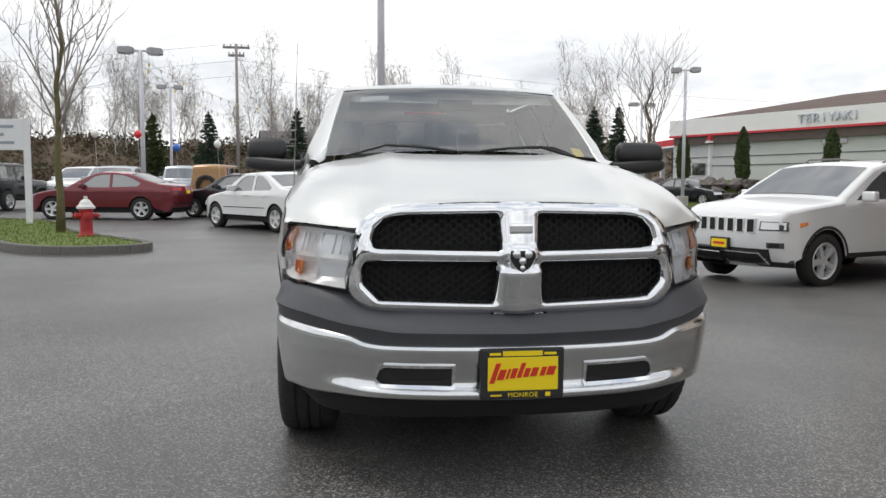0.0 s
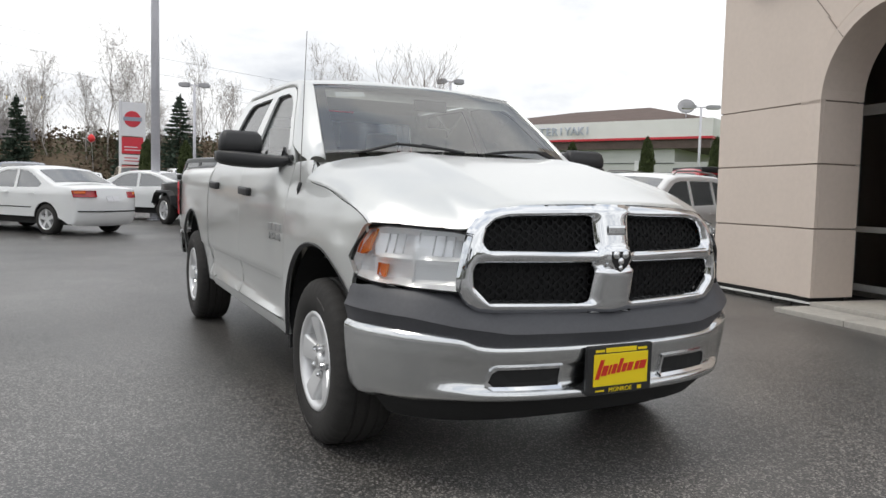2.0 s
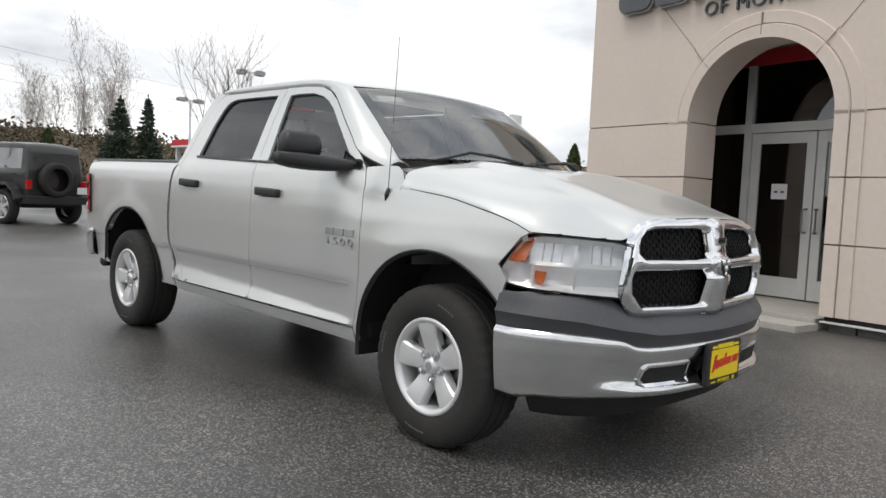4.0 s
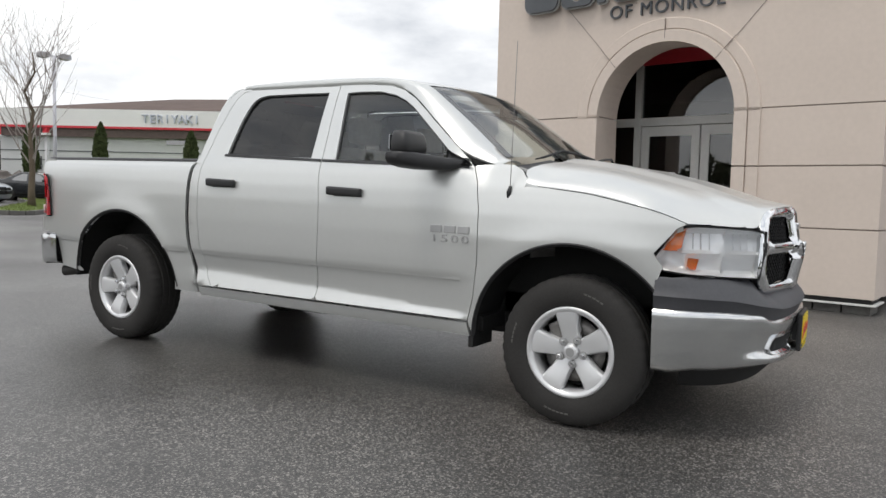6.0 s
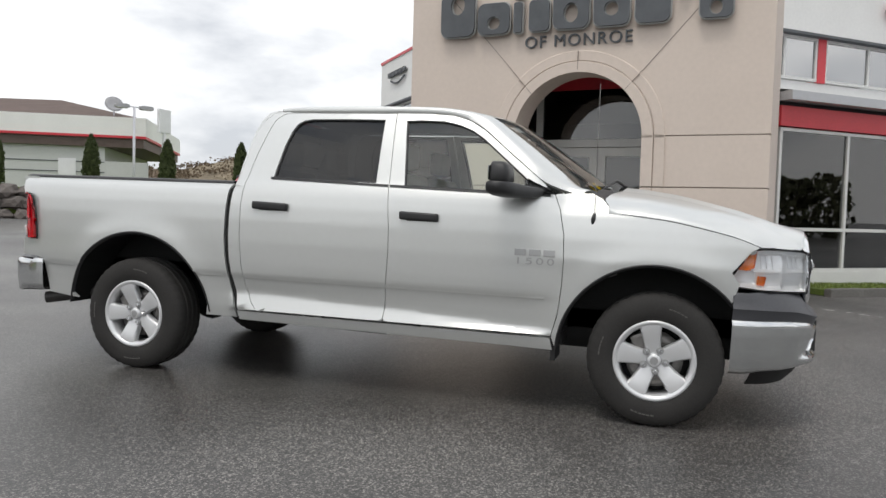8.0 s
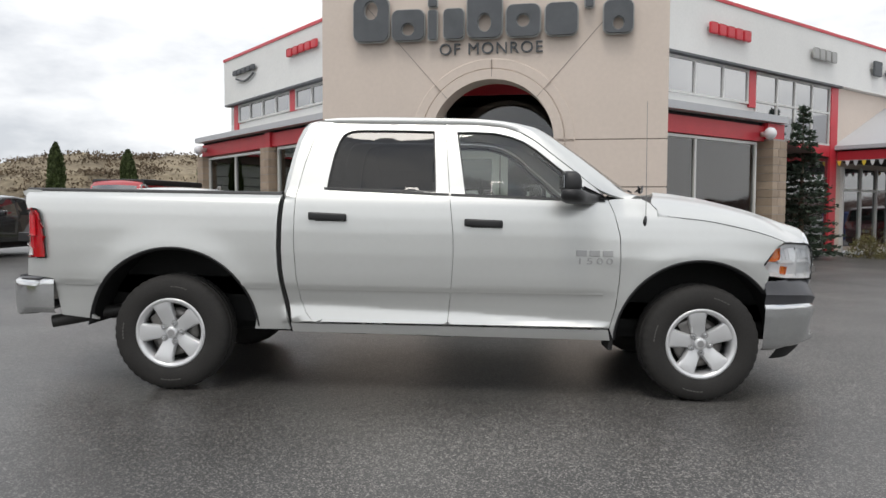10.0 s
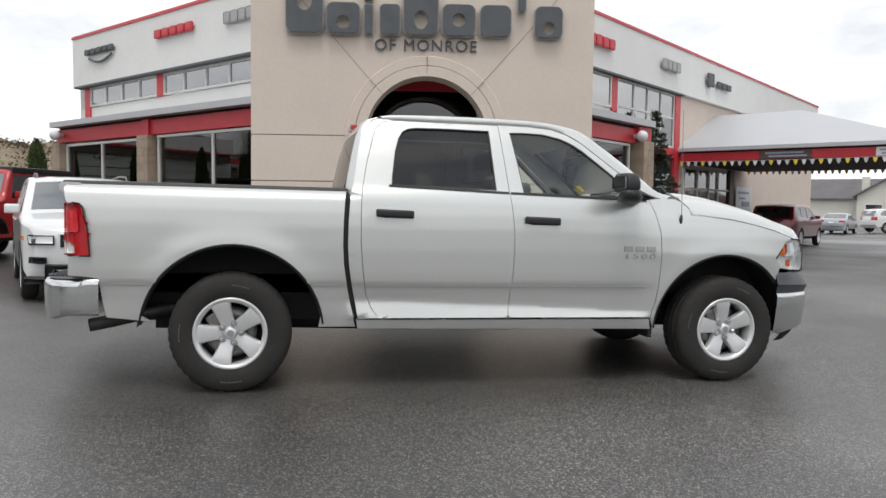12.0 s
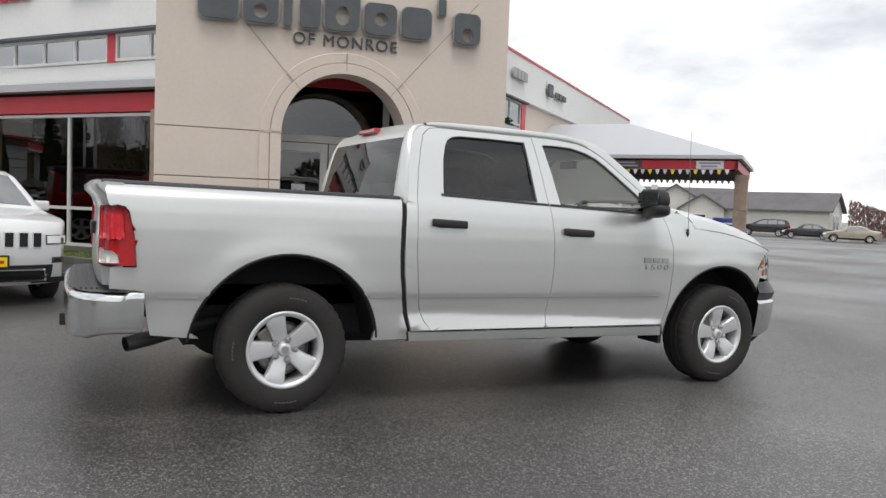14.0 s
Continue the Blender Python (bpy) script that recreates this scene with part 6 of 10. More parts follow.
def build_wheel():
    w = thing("wheel", Matrix.Identity(4), "", "")
    for key in ("label", "category"):
        if key in w:
            del w[key]
    w.parent = truck
    # tyre, turned about x, with a lugged shoulder
    prof = [(0.105, 0.232), (0.128, 0.236), (0.138, 0.252), (0.146, 0.29), (0.144, 0.325), (0.138, 0.352), (0.128, 0.372), (0.112, 0.386), (0.085, 0.3925), (0.066, 0.3935), (0.060, 0.385), (0.050, 0.385), (0.046, 0.394), (0.008, 0.3945), (0.004, 0.386), (-0.004, 0.386)]
    prof = prof + [(-a, r) for a, r in prof[::-1]][1:]
    bm = bmesh.new()
    sides, rows = 120, []
    for k in range(sides + 1):
        kk = k % sides
        a = 2 * math.pi * kk / sides
        row = []
        for h, r in prof:
            if r > 0.350 and abs(h) > 0.06:
                r = r - (0.006 if kk % 3 == 0 else 0.0)
            row.append((-h, r * math.cos(a), r * math.sin(a)))
        rows.append(row)
    vs = loft(bm, rows)
    bmesh.ops.remove_doubles(bm, verts=[v for r in vs for v in r], dist=1e-5)
    bmesh.ops.recalc_face_normals(bm, faces=bm.faces)
    t = part("tyre", bm, RUBBER, w, "black all-terrain tyre")
    smooth_faces(t, 30)
    # sidewall marks that cannot be read
    for a0, n, r in ((205, 6, 0.318), (300, 5, 0.318), (40, 5, 0.318)):
        for i in range(n):
            a = radians(a0 + i * 4.2)
            bm = bmesh.new()
            box(bm, -0.0008, -0.004, -0.009, 0.0008, 0.004, 0.009)
            mm = Matrix.Translation((-0.1452, r * math.cos(a), r * math.sin(a))) @ Matrix.Rotation(a, 4, "X")
            for v in bm.verts:
                v.co = mm @ v.co
            part("sidewall_mark", bm, MARKGREY, t)
    bm = bmesh.new()
    lathe(bm, [(-0.128, 0.238), (-0.136, 0.232), (-0.135, 0.222), (-0.124, 0.208), (-0.112, 0.202), (-0.06, 0.200), (0.10, 0.205), (0.12, 0.230)], 64, "x")
    bmesh.ops.recalc_face_normals(bm, faces=bm.faces)
    rim = part("rim", bm, ALLOY, w, "cast alloy five-spoke rim", smooth=True)
    # one spoke, shared by five parts
    bm = bmesh.new()
    secs = []
    for r, hw, x in ((0.035, 0.040, -0.092), (0.075, 0.046, -0.100), (0.12, 0.051, -0.111), (0.165, 0.057, -0.122), (0.205, 0.066, -0.126), (0.226, 0.076, -0.124)):
        secs.append([(x + 0.05, -hw * 1.02, r), (x + 0.012, -hw, r), (x + 0.002, -hw * 0.86, r), (x, -hw * 0.66, r), (x, hw * 0.66, r), (x + 0.002, hw * 0.86, r), (x + 0.012, hw, r), (x + 0.05, hw * 1.02, r)])
    vs = loft(bm, secs)
    bm.faces.new(vs[0]), bm.faces.new(vs[-1][::-1])
    bmesh.ops.recalc_face_normals(bm, faces=bm.faces)
    first = part("spoke", bm, ALLOY, rim)
    smooth_faces(first, 35)
    nut = None
    for k in range(5):
        turn = Matrix.Rotation(2 * math.pi * k / 5 + radians(90), 4, "X") @ Matrix.Rotation(radians(-90), 4, "X")
        if k:
            sp = new("spoke", first.data)
            sp.parent = rim
            sp.matrix_basis = turn
        if nut is None:
            bm = bmesh.new()
            lathe(bm, [(-0.070, 0.012), (-0.116, 0.012), (-0.124, 0.008), (-0.124, 0.0)], 6, "x")
            nut = part("lug_nut", bm, CHROME, rim)
            nut.matrix_basis = Matrix.Rotation(radians(36), 4, "X") @ Matrix.Translation((0, 0, 0.066))
        else:
            o = new("lug_nut", nut.data)
            o.parent = rim
            o.matrix_basis = Matrix.Rotation(radians(36 + 72 * k), 4, "X") @ Matrix.Translation((0, 0, 0.066))
    # darker disc under each nut: a recess's shade put into the colour
    for k in range(5):
        bm = bmesh.new()
        lathe(bm, [(-0.1065, 0.0), (-0.1065, 0.021), (-0.10, 0.022)], 14, "x", Matrix.Rotation(radians(36 + 72 * k), 4, "X") @ Matrix.Translation((0, 0, 0.066)))
        part("nut_recess", bm, BADGE, rim)
    bm = bmesh.new()
    lathe(bm, [(-0.1215, 0.0), (-0.1215, 0.022), (-0.118, 0.024)], 20, "x")
    part("cap_emblem", bm, BADGE, rim)
    bm = bmesh.new()
    lathe(bm, [(-0.08, 0.044), (-0.104, 0.041), (-0.116, 0.036), (-0.119, 0.030), (-0.120, 0.0)], 32, "x")
    part("hub_cap", bm, ALLOY, rim, smooth=True)
    bm = bmesh.new()
    lathe(bm, [(-0.02, 0.0), (-0.03, 0.08), (-0.045, 0.085), (-0.045, 0.165), (-0.02, 0.165), (-0.02, 0.08), (0.06, 0.07), (0.12, 0.06)], 40, "x")
    part("brake_disc", bm, STEEL, w, smooth=True)
    bm = bmesh.new()
    box(bm, -0.075, 0.06, -0.08, -0.01, 0.175, 0.08, bevel=0.02)
    part("caliper", bm, STEEL, w)
    bm = bmesh.new()
    lathe(bm, [(0.02, 0.0), (0.02, 0.20), (0.05, 0.205)], 32, "x")
    part("dust_shield", bm, GAP, w)
    cx = 0.868
    spots = [(-cx, 0.0, 64), (-cx, AXLE_R, 53), (cx, 0.0, 0), (cx, AXLE_R, 50)]
    for i, (x, y, turn) in enumerate(spots):
        m = Matrix.Translation((x, y, HUB_Z + 0.006)) @ (Matrix.Rotation(math.pi, 4, "Z") if x > 0 else Matrix.Identity(4)) @ Matrix.Rotation(radians(turn), 4, "X")
        if i == 3:
            w.matrix_basis = m
        else:
            copy_thing(w, m)


def build_rear():
    # tail lamps wrap the corner posts
    plan = [(0.985, 4.415), (0.984, 4.455), (0.975, 4.493), (0.960, 4.523), (0.938, 4.545), (0.911, 4.560), (0.875, 4.571), (0.835, 4.576)]
    line = [(0.02, 0.892), (0.5, 0.890), (0.96, 0.888), (0.96, 1.204), (0.40, 1.212), (0.24, 1.206), (0.165, 1.180), (0.07, 1.05)]

    def tp(s, z, off=0.0):
        p = curve(plan, 31)
        i = max(0, min(1, s)) * 30
        k = min(29, int(i))
        a, b = np.array(p[k]), np.array(p[k + 1])
        q, u = a + (b - a) * (i - k), (b - a) / np.linalg.norm(b - a)
        q = q + np.array((u[1], -u[0])) * off
        return Vector((-q[0], q[1], z))
    for sgn in (1, -1):
        def put(name, bm, mat, parent, label="", smooth=True):
            outward(bm, Vector((-1, 1, 0)))
            if sgn < 0:
                mirror_x(bm)
            return part(name, bm, mat, parent, label, smooth)
        lamp = put("tail_lamp", sheet(line, lambda s, z: tp(s, z, 0.014), 0.022, rim=0.018), REDLAMP, truck, "tall red tail lamp with white reversing lens")
        smooth_faces(lamp, 40)
        put("lamp_bezel", sheet(shrink(line, -0.010), lambda s, z: tp(s, z, 0.004), 0.03, rim=0.012), BLACKPLASTIC, lamp)
        put("brake_lens", sheet([(0.22, 1.035), (0.92, 1.03), (0.92, 1.185), (0.42, 1.195), (0.30, 1.188), (0.25, 1.16)], lambda s, z: tp(s, z, 0.0175), 0.03, rim=0.01), BRAKELENS, lamp, "bright red brake lens")
        put("reversing_lens", sheet([(0.30, 0.904), (0.94, 0.896), (0.94, 0.978), (0.46, 0.968), (0.34, 0.945)], lambda s, z: tp(s, z, 0.019), 0.03, rim=0.01), WHITELAMP, lamp, "white reversing lens")
    # rear bumper
    plan = [(0.982, 4.372), (0.985, 4.43), (0.975, 4.52), (0.945, 4.62), (0.88, 4.695), (0.75, 4.745), (0.5, 4.765), (0.25, 4.772)]
    half = curve(plan, 34)
    pts = [(-x, y) for x, y in half] + [(x, y) for x, y in half[::-1]]
    rows = []
    for i, (x, y) in enumerate(pts):
        a, b = np.array(pts[max(0, i - 1)]), np.array(pts[min(len(pts) - 1, i + 1)])
        u = (b - a) / np.linalg.norm(b - a)
        o = np.array((-u[1], u[0]))
        s = abs(y - 4.372) + (0.985 - abs(x))
        zb = easy(abs(x), [(0.5, 0.44), (0.9, 0.475), (0.985, 0.505)])
        dip = 0.016 * (1 if y > 4.47 else 0)
        zt = 0.742 - dip * min(1, max(0, (y - 4.44) / 0.04))
        prof = [(-0.05, zt + 0.004), (-0.012, zt + 0.002), (0.004, zt - 0.012), (0.006, zt - 0.04), (0.004, 0.62), (0.0, 0.55), (-0.008, zb + 0.015), (-0.03, zb)]
        rows.append([(x + o[0] * q, y + o[1] * q, z) for q, z in prof])
    bm = bmesh.new()
    loft(bm, rows)
    bmesh.ops.recalc_face_normals(bm, faces=bm.faces)
    outward(bm, Vector((0, 1, 0)))
    rb = part("rear_bumper", bm, SATIN, truck, "chromed rear step bumper")
    smooth_faces(rb, 45)
    bm = bmesh.new()
    q = [(-x * 0.985, y - 0.02) for x, y in half if y > 4.42] + [(x * 0.985, y - 0.02) for x, y in half[::-1] if y > 4.42]
    bm.faces.new([bm.verts.new((x, y, 0.738)) for x, y in q])
    bm.normal_update()
    outward(bm, Vector((0, 0, 1)))
    part("step_pad", bm, DARKGREY, rb, "dark grey ribbed step pad")
    for k in range(5):
        part("pad_rib", boxes((-0.78, 4.60 + k * 0.028, 0.738, 0.78, 4.612 + k * 0.028, 0.746), bevel=0.002), DARKGREY, rb)
    part("hitch", boxes((-0.06, 4.62, 0.42, 0.06, 4.80, 0.50), bevel=0.01), BLACKPLASTIC, truck)
    bm = bmesh.new()
    tube(bm, [(-0.62, 3.9, 0.52), (-0.70, 4.12, 0.49), (-0.80, 4.32, 0.452), (-0.855, 4.455, 0.430)], 0.043, 14, cap=False)
    tube(bm, [(-0.70, 4.12, 0.49), (-0.80, 4.32, 0.452), (-0.853, 4.45, 0.431)], 0.036, 14, cap=False)
    part("exhaust", bm, STEELDARK, truck, "dark tailpipe", smooth=True)


def build_underside():
    u = part("chassis", boxes((-0.55, -0.7, 0.36, -0.42, 4.10, 0.52), (0.42, -0.7, 0.36, 0.55, 4.10, 0.52), (-0.45, 0.5, 0.40, 0.45, 0.62, 0.5), (-0.45, 2.0, 0.40, 0.45, 2.12, 0.5), (-0.45, 4.0, 0.42, 0.45, 4.1, 0.5)), GAP, truck)
    part("floor_pan", boxes((-0.90, 0.55, 0.42, 0.90, 2.80, 0.50), (-0.62, -0.85, 0.5, 0.62, 0.55, 0.62), (-0.62, 2.85, 0.62, 0.62, 4.5, 0.75)), GAP, truck)
    # low parts, hardly seen, added also to block light under the truck
    part("gearbox", boxes((-0.28, 0.25, 0.31, 0.28, 1.75, 0.44), bevel=0.05), GAP, truck)
    part("fuel_tank", boxes((0.30, 1.55, 0.355, 0.74, 2.85, 0.44), bevel=0.05), GAP, truck)
    part("skid_crossmember", boxes((-0.6, 1.3, 0.35, 0.6, 1.45, 0.42), bevel=0.03), GAP, truck)
    bm = bmesh.new()
    tube(bm, [(-0.34, 0.6, 0.38), (-0.34, 1.6, 0.38), (-0.36, 2.9, 0.38)], [0.035, 0.06, 0.035], 12)
    part("silencer", bm, GAP, truck, smooth=True)
    bm = bmesh.new()
    lathe(bm, [(0.50, 0.0), (0.50, 0.30), (0.55, 0.36), (0.66, 0.36), (0.72, 0.30), (0.72, 0.0)], 24, "z", Matrix.Translation((0, 4.18, 0)))
    part("spare_wheel", bm, RUBBER, truck)
    bm = bmesh.new()
    tube(bm, [(-0.74, AXLE_R, HUB_Z), (0.74, AXLE_R, HUB_Z)], 0.05, 12)
    bmesh.ops.create_icosphere(bm, subdivisions=2, radius=0.16, matrix=Matrix.Translation((0, AXLE_R, HUB_Z)))
    part("rear_axle", bm, GAP, truck, smooth=True)
    bm = bmesh.new()
    tube(bm, [(-0.74, 0, HUB_Z), (-0.3, 0.05, 0.42), (0.3, 0.05, 0.42), (0.74, 0, HUB_Z)], 0.045, 10)
    part("front_axle", bm, GAP, truck)
    # wheel housings
    for yc, r in ((0.02, 0.575), (3.555, 0.598)):
        for sgn in (1, -1):
            rows = []
            for k in range(19):
                a = radians(4 + 172 * k / 18)
                rows.append([(-sgn * x, yc + r * math.cos(a), HUB_Z + r * math.sin(a) * 1.01) for x in (0.955, 0.62)])
            bm = bmesh.new()
            loft(bm, rows)
            vs = [bm.verts.new((-sgn * 0.62, p[1][1], p[1][2])) for p in rows]
            bm.faces.new(vs)
            part("wheel_housing", bm, GAP, truck)
            # black lip along the arch
            rows = []
            for k in range(31):
                a = radians((2 if yc < 1 else 6) + ((139 if yc < 1 else 168)) * k / 30)
                y, z = yc + (r - 0.015) * math.cos(a), HUB_Z + (r - 0.015) * math.sin(a) * 1.005
                w = side_x(y, max(0.45, z))
                rows.append([(-sgn * (w + q), yc + (y - yc) * s, HUB_Z + (z - HUB_Z) * s) for q, s in ((0.003, 1.012), (0.006, 1.0), (-0.01, 0.975))])
            bm = bmesh.new()
            loft(bm, rows)
            part("arch_lip", bm, BLACKPLASTIC, truck)
    # mud flap edges and side steps of the floor
    for sgn in (1, -1):
        for y, z0, z1 in ((0.60, 0.33, 0.62),):
            xs = sorted((-sgn * 0.72, -sgn * 0.955))
            part("splash_guard", boxes((xs[0], y - 0.02, z0, xs[1], y + 0.012, z1), bevel=0.004), GAP, truck)
    bm = bmesh.new()
    tube(bm, [(-0.5, 2.3, 0.42), (-0.5, 3.2, 0.44)], 0.09, 12)
    part("silencer", bm, GAP, truck, smooth=True)


def build_cabin():
    part("cabin_floor", boxes((-0.88, 0.62, 0.50, 0.88, 2.78, 0.53)), DASHMAT, truck)
    for sgn in (1, -1):
        x = sorted((-sgn * 0.90, -sgn * 0.86))
        part("door_lining", boxes((x[0], 0.70, 0.52, x[1], 2.70, 1.30)), DASHMAT, truck)
    bm = bmesh.new()
    prof = [(0.30, 1.30), (0.45, 1.345), (0.62, 1.335), (0.76, 1.27), (0.80, 1.15), (0.74, 0.95), (0.55, 0.85), (0.30, 0.85)]
    vs = loft(bm, [[(x, y - 0.10 * (1 - (x / 0.86) ** 2) * (y < 0.5), z) for y, z in prof] for x in [-0.86 + 1.72 * i / 10 for i in range(11)]], closed=True)
    bmesh.ops.recalc_face_normals(bm, faces=bm.faces)
    part("dashboard", bm, DASHMAT, truck, "grey moulded dashboard", smooth=True)
    bm = bmesh.new()
    c, tilt = Vector((0.40, 0.93, 1.20)), Matrix.Rotation(radians(-62), 3, "X")
    ring = [c + tilt @ Vector((0.19 * math.cos(a), 0.19 * math.sin(a), 0)) for a in [2 * math.pi * k / 28 for k in range(29)]]
    tube(bm, ring, 0.016, 8, cap=False)
    tube(bm, [c + Vector((0, -0.02, 0)), (0.40, 0.72, 1.12)], 0.035, 8)
    for a in (20, 160, 270):
        tube(bm, [c, c + tilt @ Vector((0.19 * math.cos(radians(a)), 0.19 * math.sin(radians(a)), 0))], 0.016, 6)
    part("steering_wheel", bm, BLACKPLASTIC, truck, smooth=True)
    for x, y, w in ((-0.42, 1.50, 0.27), (0.42, 1.50, 0.27), (-0.42, 2.42, 0.30), (0.42, 2.42, 0.30)):
        bm = bmesh.new()
        box(bm, x - w, y - 0.40, 0.66, x + w, y + 0.10, 0.86, bevel=0.06)
        seat = part("seat", bm, CLOTH, truck, "grey cloth seat", smooth=True)
        bm = bmesh.new()
        box(bm, x - w, -0.07, 0, x + w, 0.09, 0.64, bevel=0.06)
        for v in bm.verts:
            v.co = Vector((v.co.x, y + 0.08 + v.co.y + v.co.z * 0.26, 0.82 + v.co.z))
        part("backrest", bm, CLOTH, seat, smooth=True)
        bm = bmesh.new()
        box(bm, x - 0.13, y + 0.20, 1.49, x + 0.13, y + 0.31, 1.67, bevel=0.04)
        part("headrest", bm, CLOTH, seat, smooth=True)
    bm = bmesh.new()
    box(bm, -0.11, 0.86, 1.695, 0.11, 0.895, 1.765, bevel=0.015)
    part("rear_view_mirror", bm, BLACKPLASTIC, truck)
    bm = bmesh.new()
    rows = [[(x * u, y, z - 0.03) for u in (-1, -0.5, 0, 0.5, 1)] for x, y, z in curve(ROOF_EDGE, 13) if y > 0.98]
    loft(bm, rows)
    part("headlining", bm, CLOTH, truck)


build_grille()
for side in (1, -1):
    build_headlamp(side)
    build_mirror(side)
build_bumper()
build_wheel()
build_rear()
build_underside()
build_cabin()


# ---- the other cars: front axle at y = 0, front towards -y ----
CAR_WHITE = material("white car paint", (0.74, 0.75, 0.75), 0.3, coat=0.8, vary=0.02, vscale=4)
CAR_RED = material("dark red metallic car paint", (0.16, 0.012, 0.022), 0.28, 0.35, coat=0.9, vary=0.03, vscale=4)
CAR_BRIGHTRED = material("bright red car paint", (0.42, 0.02, 0.025), 0.28, coat=0.9)
CAR_BLACK = material("black car paint", (0.016, 0.017, 0.019), 0.25, coat=0.9)
CAR_GREEN = material("dark green-black car paint", (0.012, 0.0135, 0.0125), 0.35, coat=0.6)
CAR_SILVER = material("silver blue car paint", (0.42, 0.45, 0.48), 0.3, 0.5, coat=0.8)
CAR_TAN = material("beige car paint", (0.42, 0.37, 0.29), 0.3, 0.3, coat=0.8)
CAR_GOLD = material("burnt orange car paint", (0.33, 0.17, 0.05), 0.35, 0.2, coat=0.8)
CAR_BLUE = material("dark blue car paint", (0.03, 0.05, 0.11), 0.3, 0.2, coat=0.8)

SEDAN = dict(base=2.73, r=0.318, half=0.87, belt=0.92, belt_w=0.26, arch=0.37,
             prof=[(-0.70, 0.20), (-0.79, 0.30), (-0.83, 0.46), (-0.81, 0.62), (-0.72, 0.73), (-0.20, 0.85), (0.45, 0.95), (0.80, 1.18), (1.10, 1.345), (1.35, 1.405), (1.85, 1.42), (2.20, 1.38), (2.55, 1.22), (2.95, 1.045), (3.40, 1.02), (3.60, 0.97), (3.67, 0.74), (3.66, 0.46), (3.58, 0.28), (3.50, 0.22)],
             screen=(0.50, 1.14), back=(2.24, 2.92), wins=[[(0.80, 0.965), (1.20, 1.285), (1.42, 1.335), (1.74, 1.345), (1.74, 0.97)], [(1.82, 0.975), (1.82, 1.345), (2.08, 1.325), (2.34, 1.21), (2.56, 1.06), (2.50, 0.99)]])
COUPE4 = dict(SEDAN, base=2.74, r=0.335, half=0.91, arch=0.385,
              prof=[(-0.80, 0.22), (-0.90, 0.36), (-0.92, 0.52), (-0.86, 0.66), (-0.70, 0.76), (-0.20, 0.87), (0.40, 0.96), (0.80, 1.18), (1.20, 1.37), (1.50, 1.445), (1.90, 1.455), (2.30, 1.41), (2.80, 1.23), (3.30, 1.09), (3.62, 1.06), (3.78, 1.02), (3.84, 0.78), (3.82, 0.46), (3.72, 0.28), (3.62, 0.24)],
              screen=(0.46, 1.24), back=(2.36, 3.25), wins=[[(0.84, 0.985), (1.26, 1.30), (1.50, 1.365), (1.78, 1.375), (1.78, 0.985)], [(1.86, 0.99), (1.86, 1.375), (2.16, 1.36), (2.45, 1.27), (2.72, 1.12), (2.66, 1.02)]])
SUV = dict(base=2.915, r=0.375, half=0.965, belt=1.14, belt_w=0.27, arch=0.435,
           prof=[(-0.70, 0.30), (-0.84, 0.42), (-0.90, 0.58), (-0.915, 0.78), (-0.88, 0.97), (-0.78, 1.055), (-0.40, 1.115), (0.05, 1.165), (0.30, 1.195), (0.72, 1.43), (1.14, 1.65), (1.46, 1.72), (2.20, 1.755), (2.90, 1.745), (3.40, 1.70), (3.60, 1.63), (3.75, 1.40), (3.86, 1.12), (3.90, 0.85), (3.89, 0.55), (3.78, 0.40), (3.66, 0.34)],
           screen=(0.33, 1.16), back=(3.56, 3.80), wins=[[(0.62, 1.195), (1.02, 1.44), (1.32, 1.595), (1.60, 1.63), (1.80, 1.635), (1.80, 1.215)], [(1.88, 1.215), (1.88, 1.635), (2.70, 1.645), (2.70, 1.235)], [(2.78, 1.24), (2.78, 1.64), (3.16, 1.625), (3.44, 1.42), (3.42, 1.28)]])
JEEP = dict(base=2.424, r=0.385, half=0.78, belt=1.18, belt_w=0.12, arch=0.47,
            prof=[(-0.58, 0.50), (-0.64, 0.56), (-0.66, 0.70), (-0.60, 0.76), (-0.57, 1.06), (-0.50, 1.12), (0.20, 1.16), (0.66, 1.19), (0.74, 1.26), (0.94, 1.68), (1.02, 1.77), (1.40, 1.80), (2.70, 1.80), (2.90, 1.78), (2.98, 1.70), (3.03, 1.22), (3.05, 0.80), (3.02, 0.52), (2.94, 0.46)],
            screen=(0.72, 0.97), back=(2.95, 3.03), wins=[[(0.92, 1.22), (1.06, 1.66), (1.70, 1.68), (1.70, 1.23)], [(1.82, 1.23), (1.82, 1.68), (2.84, 1.68), (2.86, 1.24)]])


def car_half(k, y, z):
    p = k["prof"]
    y0, y1 = min(a for a, _ in p), max(a for a, _ in p)
    w = k["half"]
    w *= 1 - 0.16 * max(0, (y0 + 0.65 - y) / 0.65) ** 2 - 0.13 * max(0, (y - y1 + 0.65) / 0.65) ** 2
    if z > k["belt"]:
        w -= (z - k["belt"]) * k["belt_w"] + 0.02 * min(1, (z - k["belt"]) / 0.05)
    else:
        w -= 0.03 * ((k["belt"] - z) / k["belt"]) ** 2
    return w


